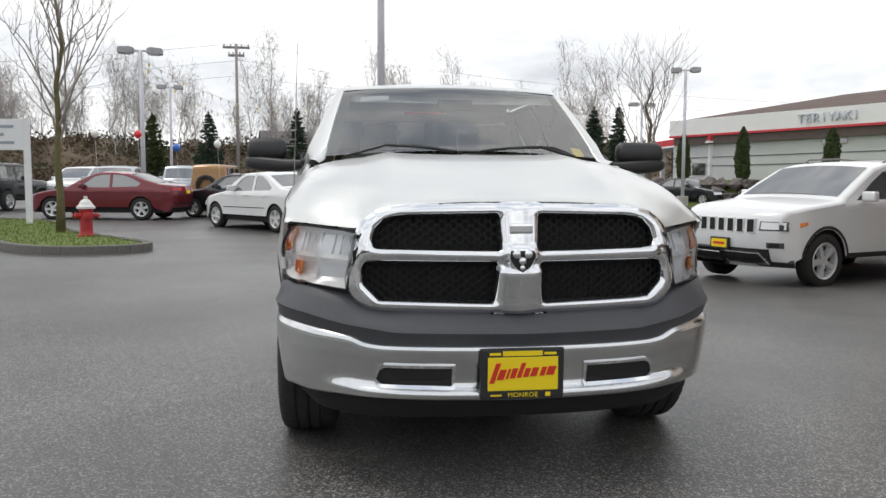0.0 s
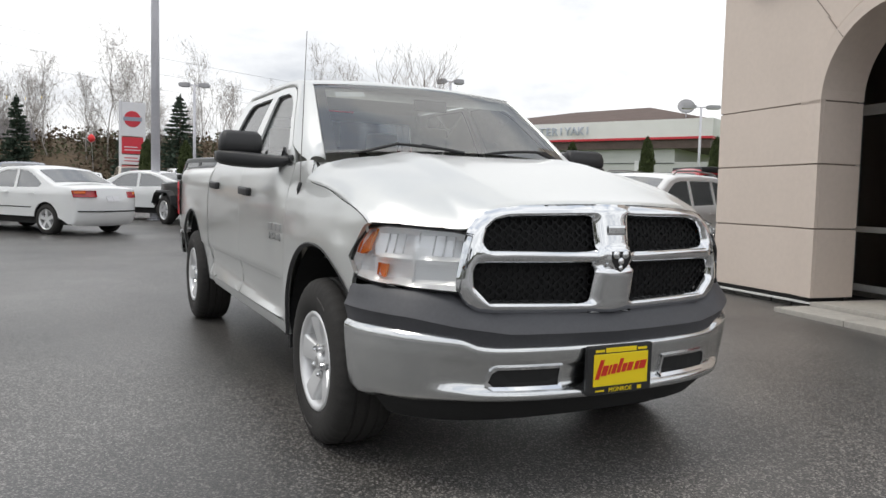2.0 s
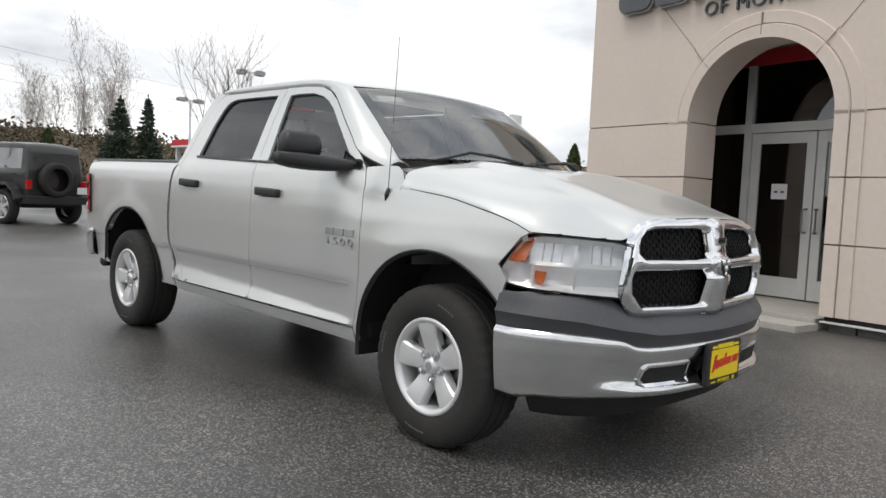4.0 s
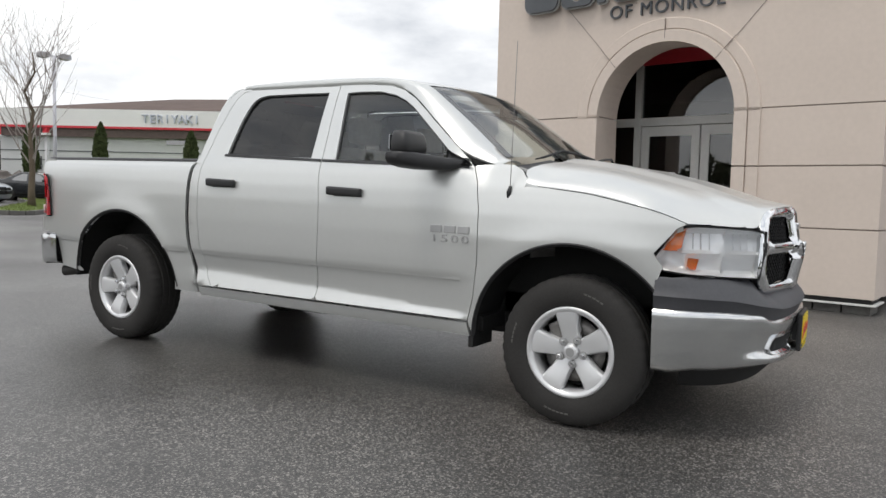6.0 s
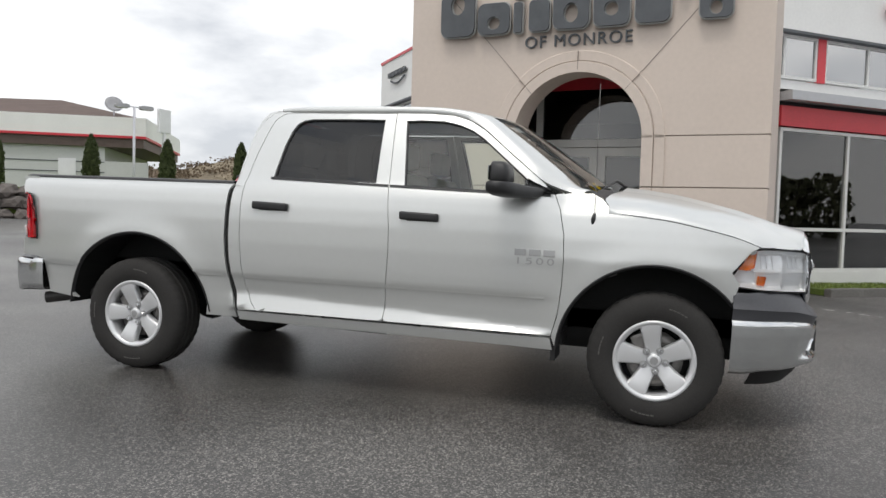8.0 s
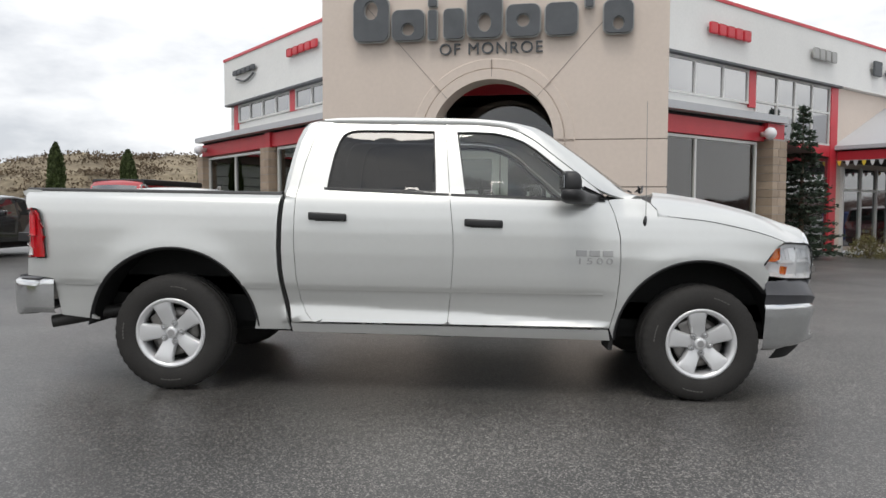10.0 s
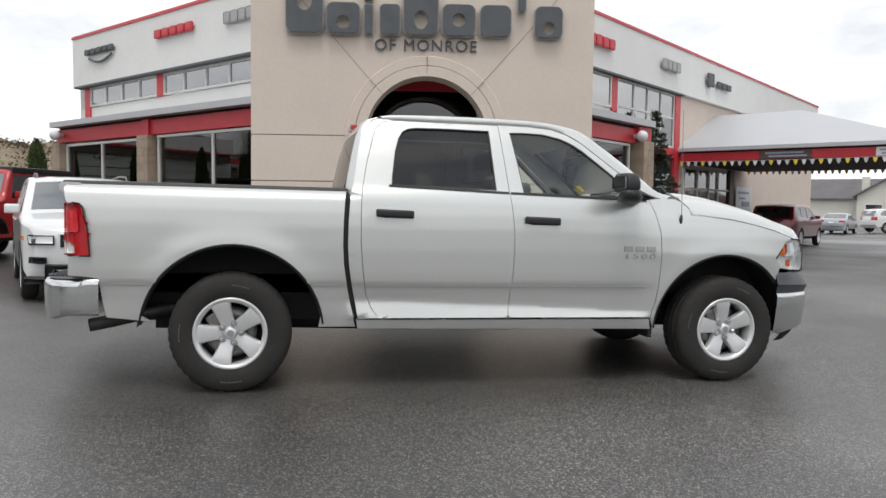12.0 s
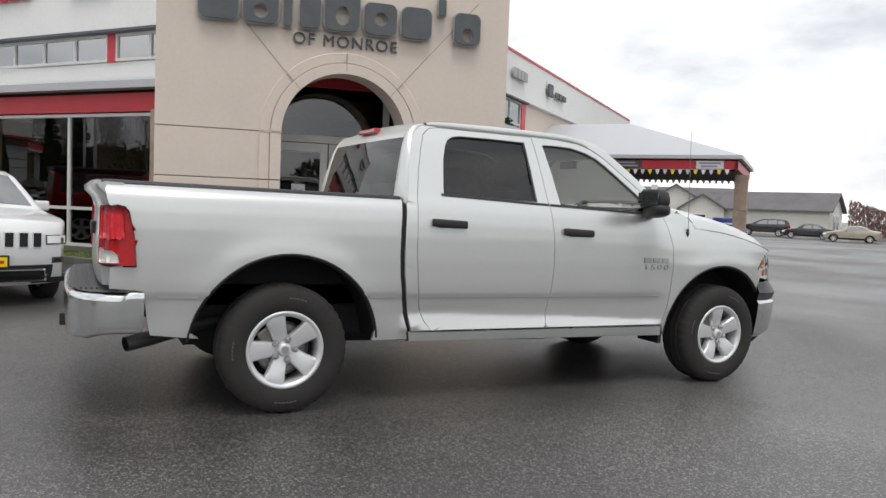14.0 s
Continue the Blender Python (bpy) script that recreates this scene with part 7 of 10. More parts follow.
def car_wheel(parent, r, width=0.22):
    """A tyre and a five-spoke rim, shared by the car's four wheels; outside towards -x."""
    bm = bmesh.new()
    h = width / 2
    lathe(bm, [(h * 0.85, r * 0.66), (h, r * 0.75), (h * 0.98, r * 0.90), (h * 0.72, r), (-h * 0.72, r), (-h * 0.98, r * 0.90), (-h, r * 0.75), (-h * 0.85, r * 0.66)], 36, "x")
    bmesh.ops.recalc_face_normals(bm, faces=bm.faces)
    w = part("wheel", bm, RUBBER, parent, smooth=True)
    bm = bmesh.new()
    lathe(bm, [(-h * 0.86, r * 0.68), (-h * 0.95, r * 0.66), (-h * 0.80, r * 0.60), (-h * 0.2, r * 0.57), (h * 0.5, r * 0.58)], 36, "x")
    for k in range(5):
        m = Matrix.Rotation(2 * math.pi * k / 5, 4, "X")
        rows = [[(x, y, q) for x, y in ((-h * 0.2, -wd), (-h * 0.82 + d, -wd * 0.8), (-h * 0.82 + d, wd * 0.8), (-h * 0.2, wd))] for q, wd, d in ((0.0, 0.045, 0.012), (r * 0.3, 0.040, 0.006), (r * 0.62, 0.050, 0.0))]
        for row in loft(bm, [[m @ Vector(p) for p in row] for row in rows]):
            pass
    part("rim", bm, ALLOY, w)
    bm = bmesh.new()
    lathe(bm, [(-h * 0.05, 0.0), (-h * 0.05, r * 0.56)], 24, "x")
    part("brake", bm, GAP, w)
    return w


def sheet_side(k, outline, holes=(), step=0.09, rim=0.02, off=0.0):
    return sheet(outline, lambda a, b: Vector((-car_half(k, a, b) - off, a, b)), step, holes, rim=rim, turn=True)


def build_car(name, label, k, paint, pos, heading, group="", plate=None, trim=None, near=False):
    """A parked car: skinned sides with wheel arches and windows, a rounded top from nose to tail, wheels, lamps, mirrors and handles."""
    x, y = pos
    hx, hy = Vector(heading).normalized()
    slope = Matrix.Rotation(math.atan(0.014), 4, "X")
    m = Matrix.Translation((x, y, ground_z(x, y))) @ slope @ Matrix(((-hy, -hx, 0, 0), (hx, -hy, 0, 0), (0, 0, 1, 0), (0, 0, 0, 1)))
    c = thing(name, m, label, "car", group)
    prof, base, r = k["prof"], k["base"], k["r"]
    sill = 0.24 if r < 0.35 else 0.40
    arches = [wheel_arch(base, k["arch"], 8, 172, 14, z0=r)[0:], wheel_arch(0.0, k["arch"], 8, 172, 14, z0=r)]
    bottom = [p for p in arches[0] if p[1] > sill] + [p for p in arches[1] if p[1] > sill]
    rr = 0.045
    low_f, low_r = prof[0], prof[-1]
    outline = dense(prof, 0.12, closed=False)
    # the side's rim lies a little inside the outline, where the top rolls over
    n_prof = len(outline)
    norm = []
    for i in range(n_prof):
        a, b = np.array(outline[max(0, i - 1)]), np.array(outline[min(n_prof - 1, i + 1)])
        u = (b - a) / np.linalg.norm(b - a)
        norm.append(np.array((u[1], -u[0])))  # inwards, as the line runs from nose over the roof to the tail
    inset = [tuple(np.array(p) + q * rr) for p, q in zip(outline, norm)]
    side = [*inset, (low_r[0] - 0.08, sill), *bottom, (low_f[0] + 0.12, sill)]
    step = 0.07 if near else 0.11
    for sg in (1, -1):
        bm = outward(sheet_side(k, curve_loop(side), k["wins"], step))
        if sg < 0:
            mirror_x(bm)
        body = part("body_side", bm, paint, c)
        smooth_faces(body, 35)
        for w in k["wins"]:
            bm = outward(sheet_side(k, shrink(w, -0.012), (), 0.2, rim=0.0, off=-0.012))
            if sg < 0:
                mirror_x(bm)
            part("side_window", bm, DARKGLASS, body)
    # top skin
    def strip(a0, a1, glass=False):
        rows = []
        for (py, pz), q in zip(outline, norm):
            if not (a0 <= py <= a1):
                continue
            w = car_half(k, py + q[0] * rr, pz + q[1] * rr)
            cr = 0.035 if not glass else 0.047
            row = []
            cols = [(1.0, rr), (0.986, rr * 0.45), (0.958, rr * 0.12), (0.91, 0.0)] if not glass else [(0.87, 0.0)]
            cols += [(f, -cr * (1 - (f / 0.92) ** 2)) for f in ((0.75, 0.5, 0.25, 0.0) if not glass else (0.7, 0.5, 0.25, 0.0))]
            if glass:
                cols[0] = (0.87, -cr * (1 - (0.87 / 0.92) ** 2) - 0.002)
            half = [(f * w, py + q[0] * o, pz + q[1] * o) for f, o in cols]
            rows.append([(-a, b, d) for a, b, d in half] + [(a, b, d) for a, b, d in half[::-1]][1:])
        bm = bmesh.new()
        loft(bm, rows)
        bmesh.ops.recalc_face_normals(bm, faces=bm.faces)
        outward(bm, Vector((0, 0, 1)))
        return bm
    top = part("top_skin", strip(-9, 9), paint, c)
    smooth_faces(top, 50)
    part("windscreen", strip(*k["screen"], glass=True), DARKGLASS, c, smooth=True)
    if k["back"][1] - k["back"][0] > 0.3:
        part("rear_screen", strip(*k["back"], glass=True), DARKGLASS, c, smooth=True)
    y0, y1 = min(a for a, _ in prof), max(a for a, _ in prof)
    part("underbody", boxes((-k["half"] * 0.86, y0 + 0.25, sill - 0.02, k["half"] * 0.86, y1 - 0.25, sill + 0.25)), GAP, c)
    for wy in (0.0, base):
        part("wheel_well", boxes((-k["half"] * 0.9, wy - k["arch"] * 0.98, r, k["half"] * 0.9, wy + k["arch"] * 0.98, r + k["arch"] * 0.98)), GAP, c)
    w = car_wheel(c, r)
    cx = k["half"] - 0.115 + (0.1 if k is JEEP else 0)
    for i, (sx, wy) in enumerate(((-1, 0), (-1, base), (1, 0), (1, base))):
        mm = Matrix.Translation((sx * cx, wy, r)) @ (Matrix.Rotation(math.pi, 4, "Z") if sx > 0 else Matrix.Identity(4)) @ Matrix.Rotation(radians(23 * i), 4, "X")
        if i == 3:
            w.matrix_basis = mm
        else:
            copy_thing(w, mm)
    # mirrors and handles
    my = k["wins"][0][0][0] + 0.12
    mz = k["belt"] + 0.09
    for sx in (-1, 1):
        bm = bmesh.new()
        xx = car_half(k, my, mz)
        a, b = sorted((sx * (xx + 0.02), sx * (xx + 0.22)))
        box(bm, a, my - 0.04, mz - 0.05, b, my + 0.06, mz + 0.09, bevel=0.03)
        part("door_mirror", bm, paint, c, smooth=True)
        for w0 in k["wins"][:2]:
            hy2 = max(q[0] for q in w0) - 0.22
            hz = k["belt"] - 0.06
            xx = car_half(k, hy2, hz)
            a, b = sorted((sx * (xx - 0.005), sx * (xx + 0.025)))
            part("door_handle", boxes((a, hy2 - 0.09, hz - 0.015, b, hy2 + 0.09, hz + 0.015), bevel=0.006), paint if trim is None else trim, c)
    return c


def round_ends(c, k):
    """Bows the nose and the tail of a finished car back towards its corners."""
    p = k["prof"]
    y0, y1 = min(a for a, _ in p), max(a for a, _ in p)
    for ob in c.children_recursive:
        if ob.type != "MESH" or ob.name.split(".")[0] in ("wheel", "rim", "brake", "spare_wheel", "wheel_well"):
            continue
        for v in ob.data.vertices:
            t = max(0.0, (abs(v.co.x) / k["half"] - 0.35) / 0.65) ** 2
            if v.co.y < y0 + 0.45:
                v.co.y += 0.24 * t * ((y0 + 0.45 - v.co.y) / 0.45)
            elif v.co.y > y1 - 0.45:
                v.co.y -= 0.20 * t * ((v.co.y - y1 + 0.45) / 0.45)


def surface_y(k, z, front=True):
    """Where the nose or the tail of a car lies at a height."""
    p = k["prof"]
    q = [(b, a) for a, b in p if (a < 0.0 if front else a > k["base"])]
    q.sort()
    return float(np.interp(z, [b for b, _ in q], [a for _, a in q]))


def patch(c, k, name, mat, x0, x1, z0, z1, front=True, out=0.012, label="", both=True, depth=0.05):
    """A lamp, grille or plate that follows the nose or tail."""
    made = []
    for sx in ((-1, 1) if both else (1,)):
        sgn = -1 if front else 1
        def f(a, b):
            yy = surface_y(k, b, front)
            w = car_half(k, yy - sgn * 0.05, b)
            t = abs(a) / w
            bulge = 0.035 * (1 - (t / 0.92) ** 2) if t < 0.91 else -lerp(t, [(0.91, 0.0), (0.958, 0.006), (0.986, 0.021), (1.0, 0.045)])
            return Vector((sx * a, yy + sgn * (out + bulge), b))
        bm = outward(sheet([(x0, z0), (x1, z0), (x1, z1), (x0, z1)], f, 0.05, rim=depth), Vector((0, sgn, 0)))
        made.append(part(name, bm, mat, c, label, smooth=False))
    return made


def flanks(c, k, name, mat, pts, off=0.008, label=""):
    for sg in (1, -1):
        bm = outward(sheet_side(k, pts, (), 0.05, rim=0.02, off=off))
        if sg < 0:
            mirror_x(bm)
        part(name, bm, mat, c, label)


def build_grand_suv():
    k = SUV
    c = build_car("white_suv", "white mid-size SUV with black slotted grille, parked nose out", k, CAR_WHITE, (5.10, 5.81), (-0.943, -0.332), near=True)
    for i in range(7):
        x = -0.48 + i * 0.16
        bm = bmesh.new()
        yy = surface_y(k, 0.86) - 0.033
        box(bm, x - 0.060, yy - 0.018 + 0.016 * (x / 0.6) ** 2, 0.755, x + 0.060, yy + 0.05 + 0.016 * (x / 0.6) ** 2, 0.955, bevel=0.012)
        part("grille_frame", bm, CAR_WHITE, c)
        bm = bmesh.new()
        box(bm, x - 0.046, yy - 0.024 + 0.016 * (x / 0.6) ** 2, 0.770, x + 0.046, yy - 0.014 + 0.016 * (x / 0.6) ** 2, 0.940, bevel=0.003)
        part("grille_slot", bm, GAP, c)
    patch(c, k, "lamp_trim", DARKGREY, 0.592, 0.89, 0.795, 0.916, out=0.006)
    patch(c, k, "headlamp", REFLECTOR, 0.61, 0.875, 0.812, 0.905, label="clear slim headlamp")
    flanks(c, k, "side_marker", AMBER, [(-0.56, 0.84), (-0.40, 0.87), (-0.40, 0.91), (-0.56, 0.90)], label="amber marker")
    patch(c, k, "lower_surround", BLACKPLASTIC, 0.0, 0.70, 0.31, 0.54, out=0.010)
    patch(c, k, "lower_grille", GAP, 0.0, 0.60, 0.34, 0.475, out=0.018)
    patch(c, k, "upper_chrome", CHROME, 0.0, 0.58, 0.475, 0.493, out=0.026)
    patch(c, k, "lower_chrome", CHROME, 0.0, 0.66, 0.325, 0.345, out=0.026)
    for sx in (-1, 1):
        bm = bmesh.new()
        tube(bm, [(sx * 0.585, surface_y(k, 0.485) - 0.045, 0.485), (sx * 0.65, surface_y(k, 0.335) - 0.030, 0.335)], 0.014, 6)
        part("chrome_end", bm, CHROME, c)
    patch(c, k, "fog_recess", DARKGREY, 0.68, 0.86, 0.56, 0.635, out=0.008)
    patch(c, k, "fog_lamp", GAP, 0.71, 0.82, 0.575, 0.622, out=0.014)
    patch(c, k, "air_dam", BLACKPLASTIC, 0.0, 0.93, 0.30, 0.37, out=0.008)
    yy = surface_y(k, 0.68) - 0.03
    pl = part("plate_holder", boxes((-0.16, yy - 0.045, 0.51, 0.16, yy, 0.67), bevel=0.006), BLACKPLASTIC, c)
    part("plate", boxes((-0.135, yy - 0.05, 0.533, 0.135, yy - 0.044, 0.648)), YELLOW, pl, "yellow dealer plate")
    part("plate_bar", boxes((-0.10, yy - 0.053, 0.573, 0.10, yy - 0.049, 0.608)), REDINK, pl)
    flanks(c, k, "sill_cladding", BLACKPLASTIC, [(0.46, 0.40), (2.46, 0.40), (2.46, 0.47), (0.46, 0.47)])
    for sx in (-1, 1):
        bm = bmesh.new()
        tube(bm, [(sx * 0.66, 1.55, 1.72), (sx * 0.665, 1.7, 1.80), (sx * 0.66, 2.4, 1.825), (sx * 0.645, 3.2, 1.79), (sx * 0.64, 3.35, 1.72)], 0.016, 6)
        part("roof_rail", bm, STEEL, c, smooth=True)
        for wy in (0.0, k["base"]):
            rows = []
            for i in range(19):
                a = radians(4 + 172 * i / 18)
                yy, zz = wy + (k["arch"] + 0.015) * math.cos(a), k["r"] + (k["arch"] + 0.015) * math.sin(a)
                hw = car_half(k, yy, zz)
                rows.append([(sx * (hw + o), wy + (yy - wy) * s, k["r"] + (zz - k["r"]) * s) for o, s in ((0.002, 1.07), (0.010, 1.03), (0.008, 0.985), (-0.03, 0.97))])
            bm = bmesh.new()
            loft(bm, rows)
            outward(bm, Vector((sx, 0, 0)))
            part("arch_trim", bm, BLACKPLASTIC, c)
    round_ends(c, k)
    c.matrix_basis = c.matrix_basis @ Matrix.Scale(0.94, 4)
    return c


def tail(c, k, z0, z1, x0=0.48, mat=REDLAMP, plate=SIGNWHITE, pz=0.72):
    patch(c, k, "tail_lamp", mat, x0, k["half"] * 0.93, z0, z1, front=False, label="red tail lamp")
    patch(c, k, "rear_plate", plate, 0.0, 0.16, pz, pz + 0.11, front=False, out=0.008, depth=0.01)
    patch(c, k, "bumper_strip", GAP, 0.0, k["half"] * 0.86, 0.50, 0.525, front=False, out=0.012, depth=0.01)


def nose(c, k, z0, z1, g0=0.38, g1=0.52):
    patch(c, k, "headlamp", REFLECTOR, 0.46, k["half"] * 0.92, z0, z1, label="clear headlamp")
    patch(c, k, "grille", GAP, 0.0, 0.42, z0 - 0.02, z1 - 0.02, out=0.012)
    patch(c, k, "lower_grille", GAP, 0.0, 0.55, g0, g1, out=0.010)


def flare(c, sx, y0, y1):
    """A flat black wing over a wheel of a boxy off-road car."""
    rows = []
    for y, z in ((y0, 0.62), (y0 + 0.14, 0.84), (y0 + 0.30, 0.93), (y1 - 0.30, 0.93), (y1 - 0.10, 0.80), (y1, 0.60)):
        rows.append([(sx * 0.74, y, z), (sx * 0.93, y, z - 0.01), (sx * 0.94, y, z - 0.06), (sx * 0.76, y, z - 0.08)])
    bm = bmesh.new()
    vs = loft(bm, rows, closed=True)
    bm.faces.new(vs[0]), bm.faces.new(vs[-1][::-1])
    bmesh.ops.recalc_face_normals(bm, faces=bm.faces)
    part("flat_wing", bm, BLACKPLASTIC, c)


def build_cars():
    build_grand_suv()
    c = build_car("white_sedan", "white compact sedan with clear-cornered red tail lamps", SEDAN, CAR_WHITE, (-3.32, 16.98), (-0.62, 0.78), near=True)
    tail(c, SEDAN, 0.80, 0.93, 0.42)
    nose(c, SEDAN, 0.58, 0.69)
    patch(c, SEDAN, "indicator", AMBER, 0.62, 0.80, 0.875, 0.925, front=False, out=0.016)
    flanks(c, SEDAN, "rub_strip", GAP, [(0.42, 0.545), (2.30, 0.555), (2.30, 0.575), (0.42, 0.565)], 0.004)
    round_ends(c, SEDAN)
    c = build_car("red_sedan", "dark red four-door sedan with sloping roof", COUPE4, CAR_RED, (-9.28, 21.25), (-0.985, 0.17), near=True)
    tail(c, COUPE4, 0.88, 1.0, 0.30, plate=YELLOW, pz=0.80)
    nose(c, COUPE4, 0.60, 0.70)
    patch(c, COUPE4, "diffuser", GAP, 0.0, 0.8, 0.28, 0.40, front=False, out=0.006)
    round_ends(c, COUPE4)
    # dark off-roader
    hv = Vector((-0.30, 0.954))
    fa = Vector((2.05, 16.25)) + hv * 2.424
    c = build_car("black_off_roader", "black boxy two-door off-road car with hard top", JEEP, CAR_GREEN, tuple(fa), tuple(hv), near=True)
    k = JEEP
    for sx in (-1, 1):
        for wy, y0, y1 in ((0.0, -0.62, 0.62), (k["base"], k["base"] - 0.56, k["base"] + 0.56)):
            flare(c, sx, y0, y1)
        part("tail_lamp", boxes((sx * 0.66 - 0.06, 3.04, 0.80, sx * 0.66 + 0.06, 3.10, 1.0), bevel=0.01), REDLAMP, c)
    part("rear_bumper", boxes((-0.78, 3.02, 0.48, 0.78, 3.2, 0.66), bevel=0.02), BLACKPLASTIC, c)
    part("front_bumper", boxes((-0.80, -0.82, 0.5, 0.80, -0.62, 0.68), bevel=0.02), BLACKPLASTIC, c)
    part("rear_plate", boxes((-0.72, 3.2, 0.72, -0.42, 3.21, 0.87)), SIGNWHITE, c)
    spare = new("spare_wheel", [o for o in c.children if o.name.startswith("wheel")][0].data)
    spare.parent = c
    spare.matrix_basis = Matrix.Translation((0.08, 3.16, 1.02)) @ Matrix.Rotation(radians(90), 4, "Z")
    # neighbours of the white SUV
    c = build_car("red_off_roader", "bright red boxy off-road car with black soft top and black bumper", JEEP, CAR_BRIGHTRED, (9.45, 9.5), (-0.948, 0.318), "parked row", near=True)
    for sx in (-1, 1):
        for wy, y0, y1 in ((0.0, -0.62, 0.62), (JEEP["base"], JEEP["base"] - 0.56, JEEP["base"] + 0.56)):
            flare(c, sx, y0, y1)
        bm = bmesh.new()
        lathe(bm, [(0.0, 0.0), (0.0, 0.085), (0.02, 0.095), (0.05, 0.095)], 20, "z", Matrix.Translation((sx * 0.46, -0.615, 0.95)) @ Matrix.Rotation(radians(-90), 4, "X"))
        part("headlamp", bm, REFLECTOR, c, "round clear headlamp", smooth=True)
    for i in range(7):
        x = -0.24 + i * 0.08
        part("grille_slot", boxes((x - 0.024, -0.625, 0.80, x + 0.024, -0.58, 1.04), bevel=0.01), GAP, c)
    part("front_bumper", boxes((-0.80, -0.82, 0.5, 0.80, -0.62, 0.68), bevel=0.02), BLACKPLASTIC, c)
    part("plate", boxes((-0.15, -0.84, 0.55, 0.15, -0.822, 0.67)), YELLOW, c, "yellow dealer plate")
    part("soft_top", boxes((-0.72, 1.02, 1.70, 0.72, 3.0, 1.835), bevel=0.05), BLACKPLASTIC, c, "black fabric roof")
    c = build_car("dark_sedan", "dark grey sedan parked beside the red off-road car", SEDAN, CAR_BLACK, (9.8, 12.9), (-1, 0.0), "parked row")
    nose(c, SEDAN, 0.58, 0.70)
    patch(c, SEDAN, "plate", YELLOW, 0.0, 0.15, 0.44, 0.56, out=0.02)
    # cars on the lot behind
    rows = [("black_sedan", "black sedan behind the white sedan", SEDAN, CAR_BLACK, (-5.2, 22.4), (-0.9, 0.42)),
            ("white_coupe", "white sedan with sloping roof", COUPE4, CAR_WHITE, (-0.9, 22.2), (-0.8, 0.6)),
            ("black_suv", "black boxy SUV with rear spare wheel", JEEP, CAR_BLACK, (-13.6, 29.0), (0.15, 1)),
            ("silver_suv", "silver SUV facing the lane", SUV, CAR_SILVER, (-9.9, 27.6), (0.1, -1)),
            ("white_suv", "pale grey SUV facing the lane", JEEP, CAR_SILVER, (-7.65, 29.4), (0.0, -1)),
            ("dark_suv", "dark blue SUV facing the lane", SUV, CAR_BLUE, (-3.3, 30.2), (0.0, -1)),
            ("orange_suv", "burnt orange off-road car with black top", JEEP, CAR_GOLD, (-5.6, 29.8), (0.1, 1)),
            ("white_sedan", "white sedan in the far row", SEDAN, CAR_WHITE, (-1.1, 31.0), (0.0, -1)),
            ("tan_suv", "tan SUV in the far row", SUV, CAR_TAN, (1.2, 32.0), (0.0, -1)),
            ("white_suv", "white SUV in the far row", SUV, CAR_WHITE, (-12.0, 30.0), (0.0, -1)),
            ("white_van", "white car in the far row", SUV, CAR_WHITE, (3.6, 33.0), (0.0, -1)),
            ("dark_sedan", "dark sedan on the street", SEDAN, CAR_BLACK, (18.5, 33.5), (0.5, -0.85)),
            ("silver_sedan", "silver blue sedan on the street", SEDAN, CAR_SILVER, (14.2, 33.2), (0.45, -0.9)),
            ("dark_sedan", "black sedan by the rock wall", SEDAN, CAR_BLACK, (21.2, 42.0), (-0.9, 0.3)),
            ("black_sedan", "black sedan across the street", SEDAN, CAR_BLACK, (44.5, -57.0), (0.75, 0.6)),
            ("beige_sedan", "beige sedan across the street", SEDAN, CAR_TAN, (38.2, -54.5), (0.75, 0.6)),
            ("white_sedan", "white sedan across the street", SEDAN, CAR_WHITE, (31.8, -54.0), (0.75, 0.6)),
            ("dark_suv", "black SUV across the street", SUV, CAR_BLACK, (50.5, -58.0), (0.75, 0.6)),
            ("white_wagon", "white estate car parked before the cream house", SUV, CAR_WHITE, (42.5, -43.0), (-0.05, -1.0)),
            ("red_minivan", "dark red minivan standing under the canopy", SUV, CAR_RED, (24.2, -19.4), (0.626, -0.78)),
            ("blue_sedan", "pale blue sedan by the street", SEDAN, CAR_SILVER, (41.8, -36.4), (0.626, -0.78))]
    for nm, lb, kk, paint, pos, hd in rows:
        c = build_car(nm, lb, kk, paint, pos, hd, "parked cars")
        if kk is not JEEP:
            tail(c, kk, 0.80 if kk is SEDAN else 0.9, 0.93 if kk is SEDAN else 1.15)
            nose(c, kk, 0.58 if kk is not SUV else 0.80, 0.69 if kk is not SUV else 0.92)
            round_ends(c, kk)
            if kk is SUV:
                patch(c, kk, "rear_window", DARKGLASS, 0.0, 0.66, 1.2, 1.6, front=False, out=0.006, depth=0.01)
        else:
            o = new("spare_wheel", [q for q in c.children if q.name.startswith("wheel")][0].data)
            o.parent = c
            o.matrix_basis = Matrix.Translation((0.08, 3.14, 1.02)) @ Matrix.Rotation(radians(90), 4, "Z")


build_cars()

# ---- canopy on the far wing ----
def flat_matrix(p, u):
    """Axes: x along u, y to its left, z up."""
    u = Vector((u[0], u[1], 0)).normalized()
    return Matrix(((u.x, -u.y, 0, p[0]), (u.y, u.x, 0, p[1]), (0, 0, 1, p[2] if len(p) > 2 else 0), (0, 0, 0, 1)))


PENNANT_COLOURS = [material(n, c, 0.6) for n, c in (("yellow pennant", (0.75, 0.55, 0.05)), ("white pennant", (0.7, 0.7, 0.7)), ("pale grey pennant", (0.5, 0.5, 0.52)))]
CORDMAT = material("pale cord", (0.55, 0.55, 0.55), 0.8)
BARMAT = material("grey sign printing", (0.30, 0.33, 0.40), 0.6)
SIGNLETTER = material("faded blue-grey sign letters", (0.50, 0.53, 0.60), 0.6)
BROWNSIGN = material("brown sign plate", (0.10, 0.07, 0.06), 0.6, vary=0.3, vscale=4)
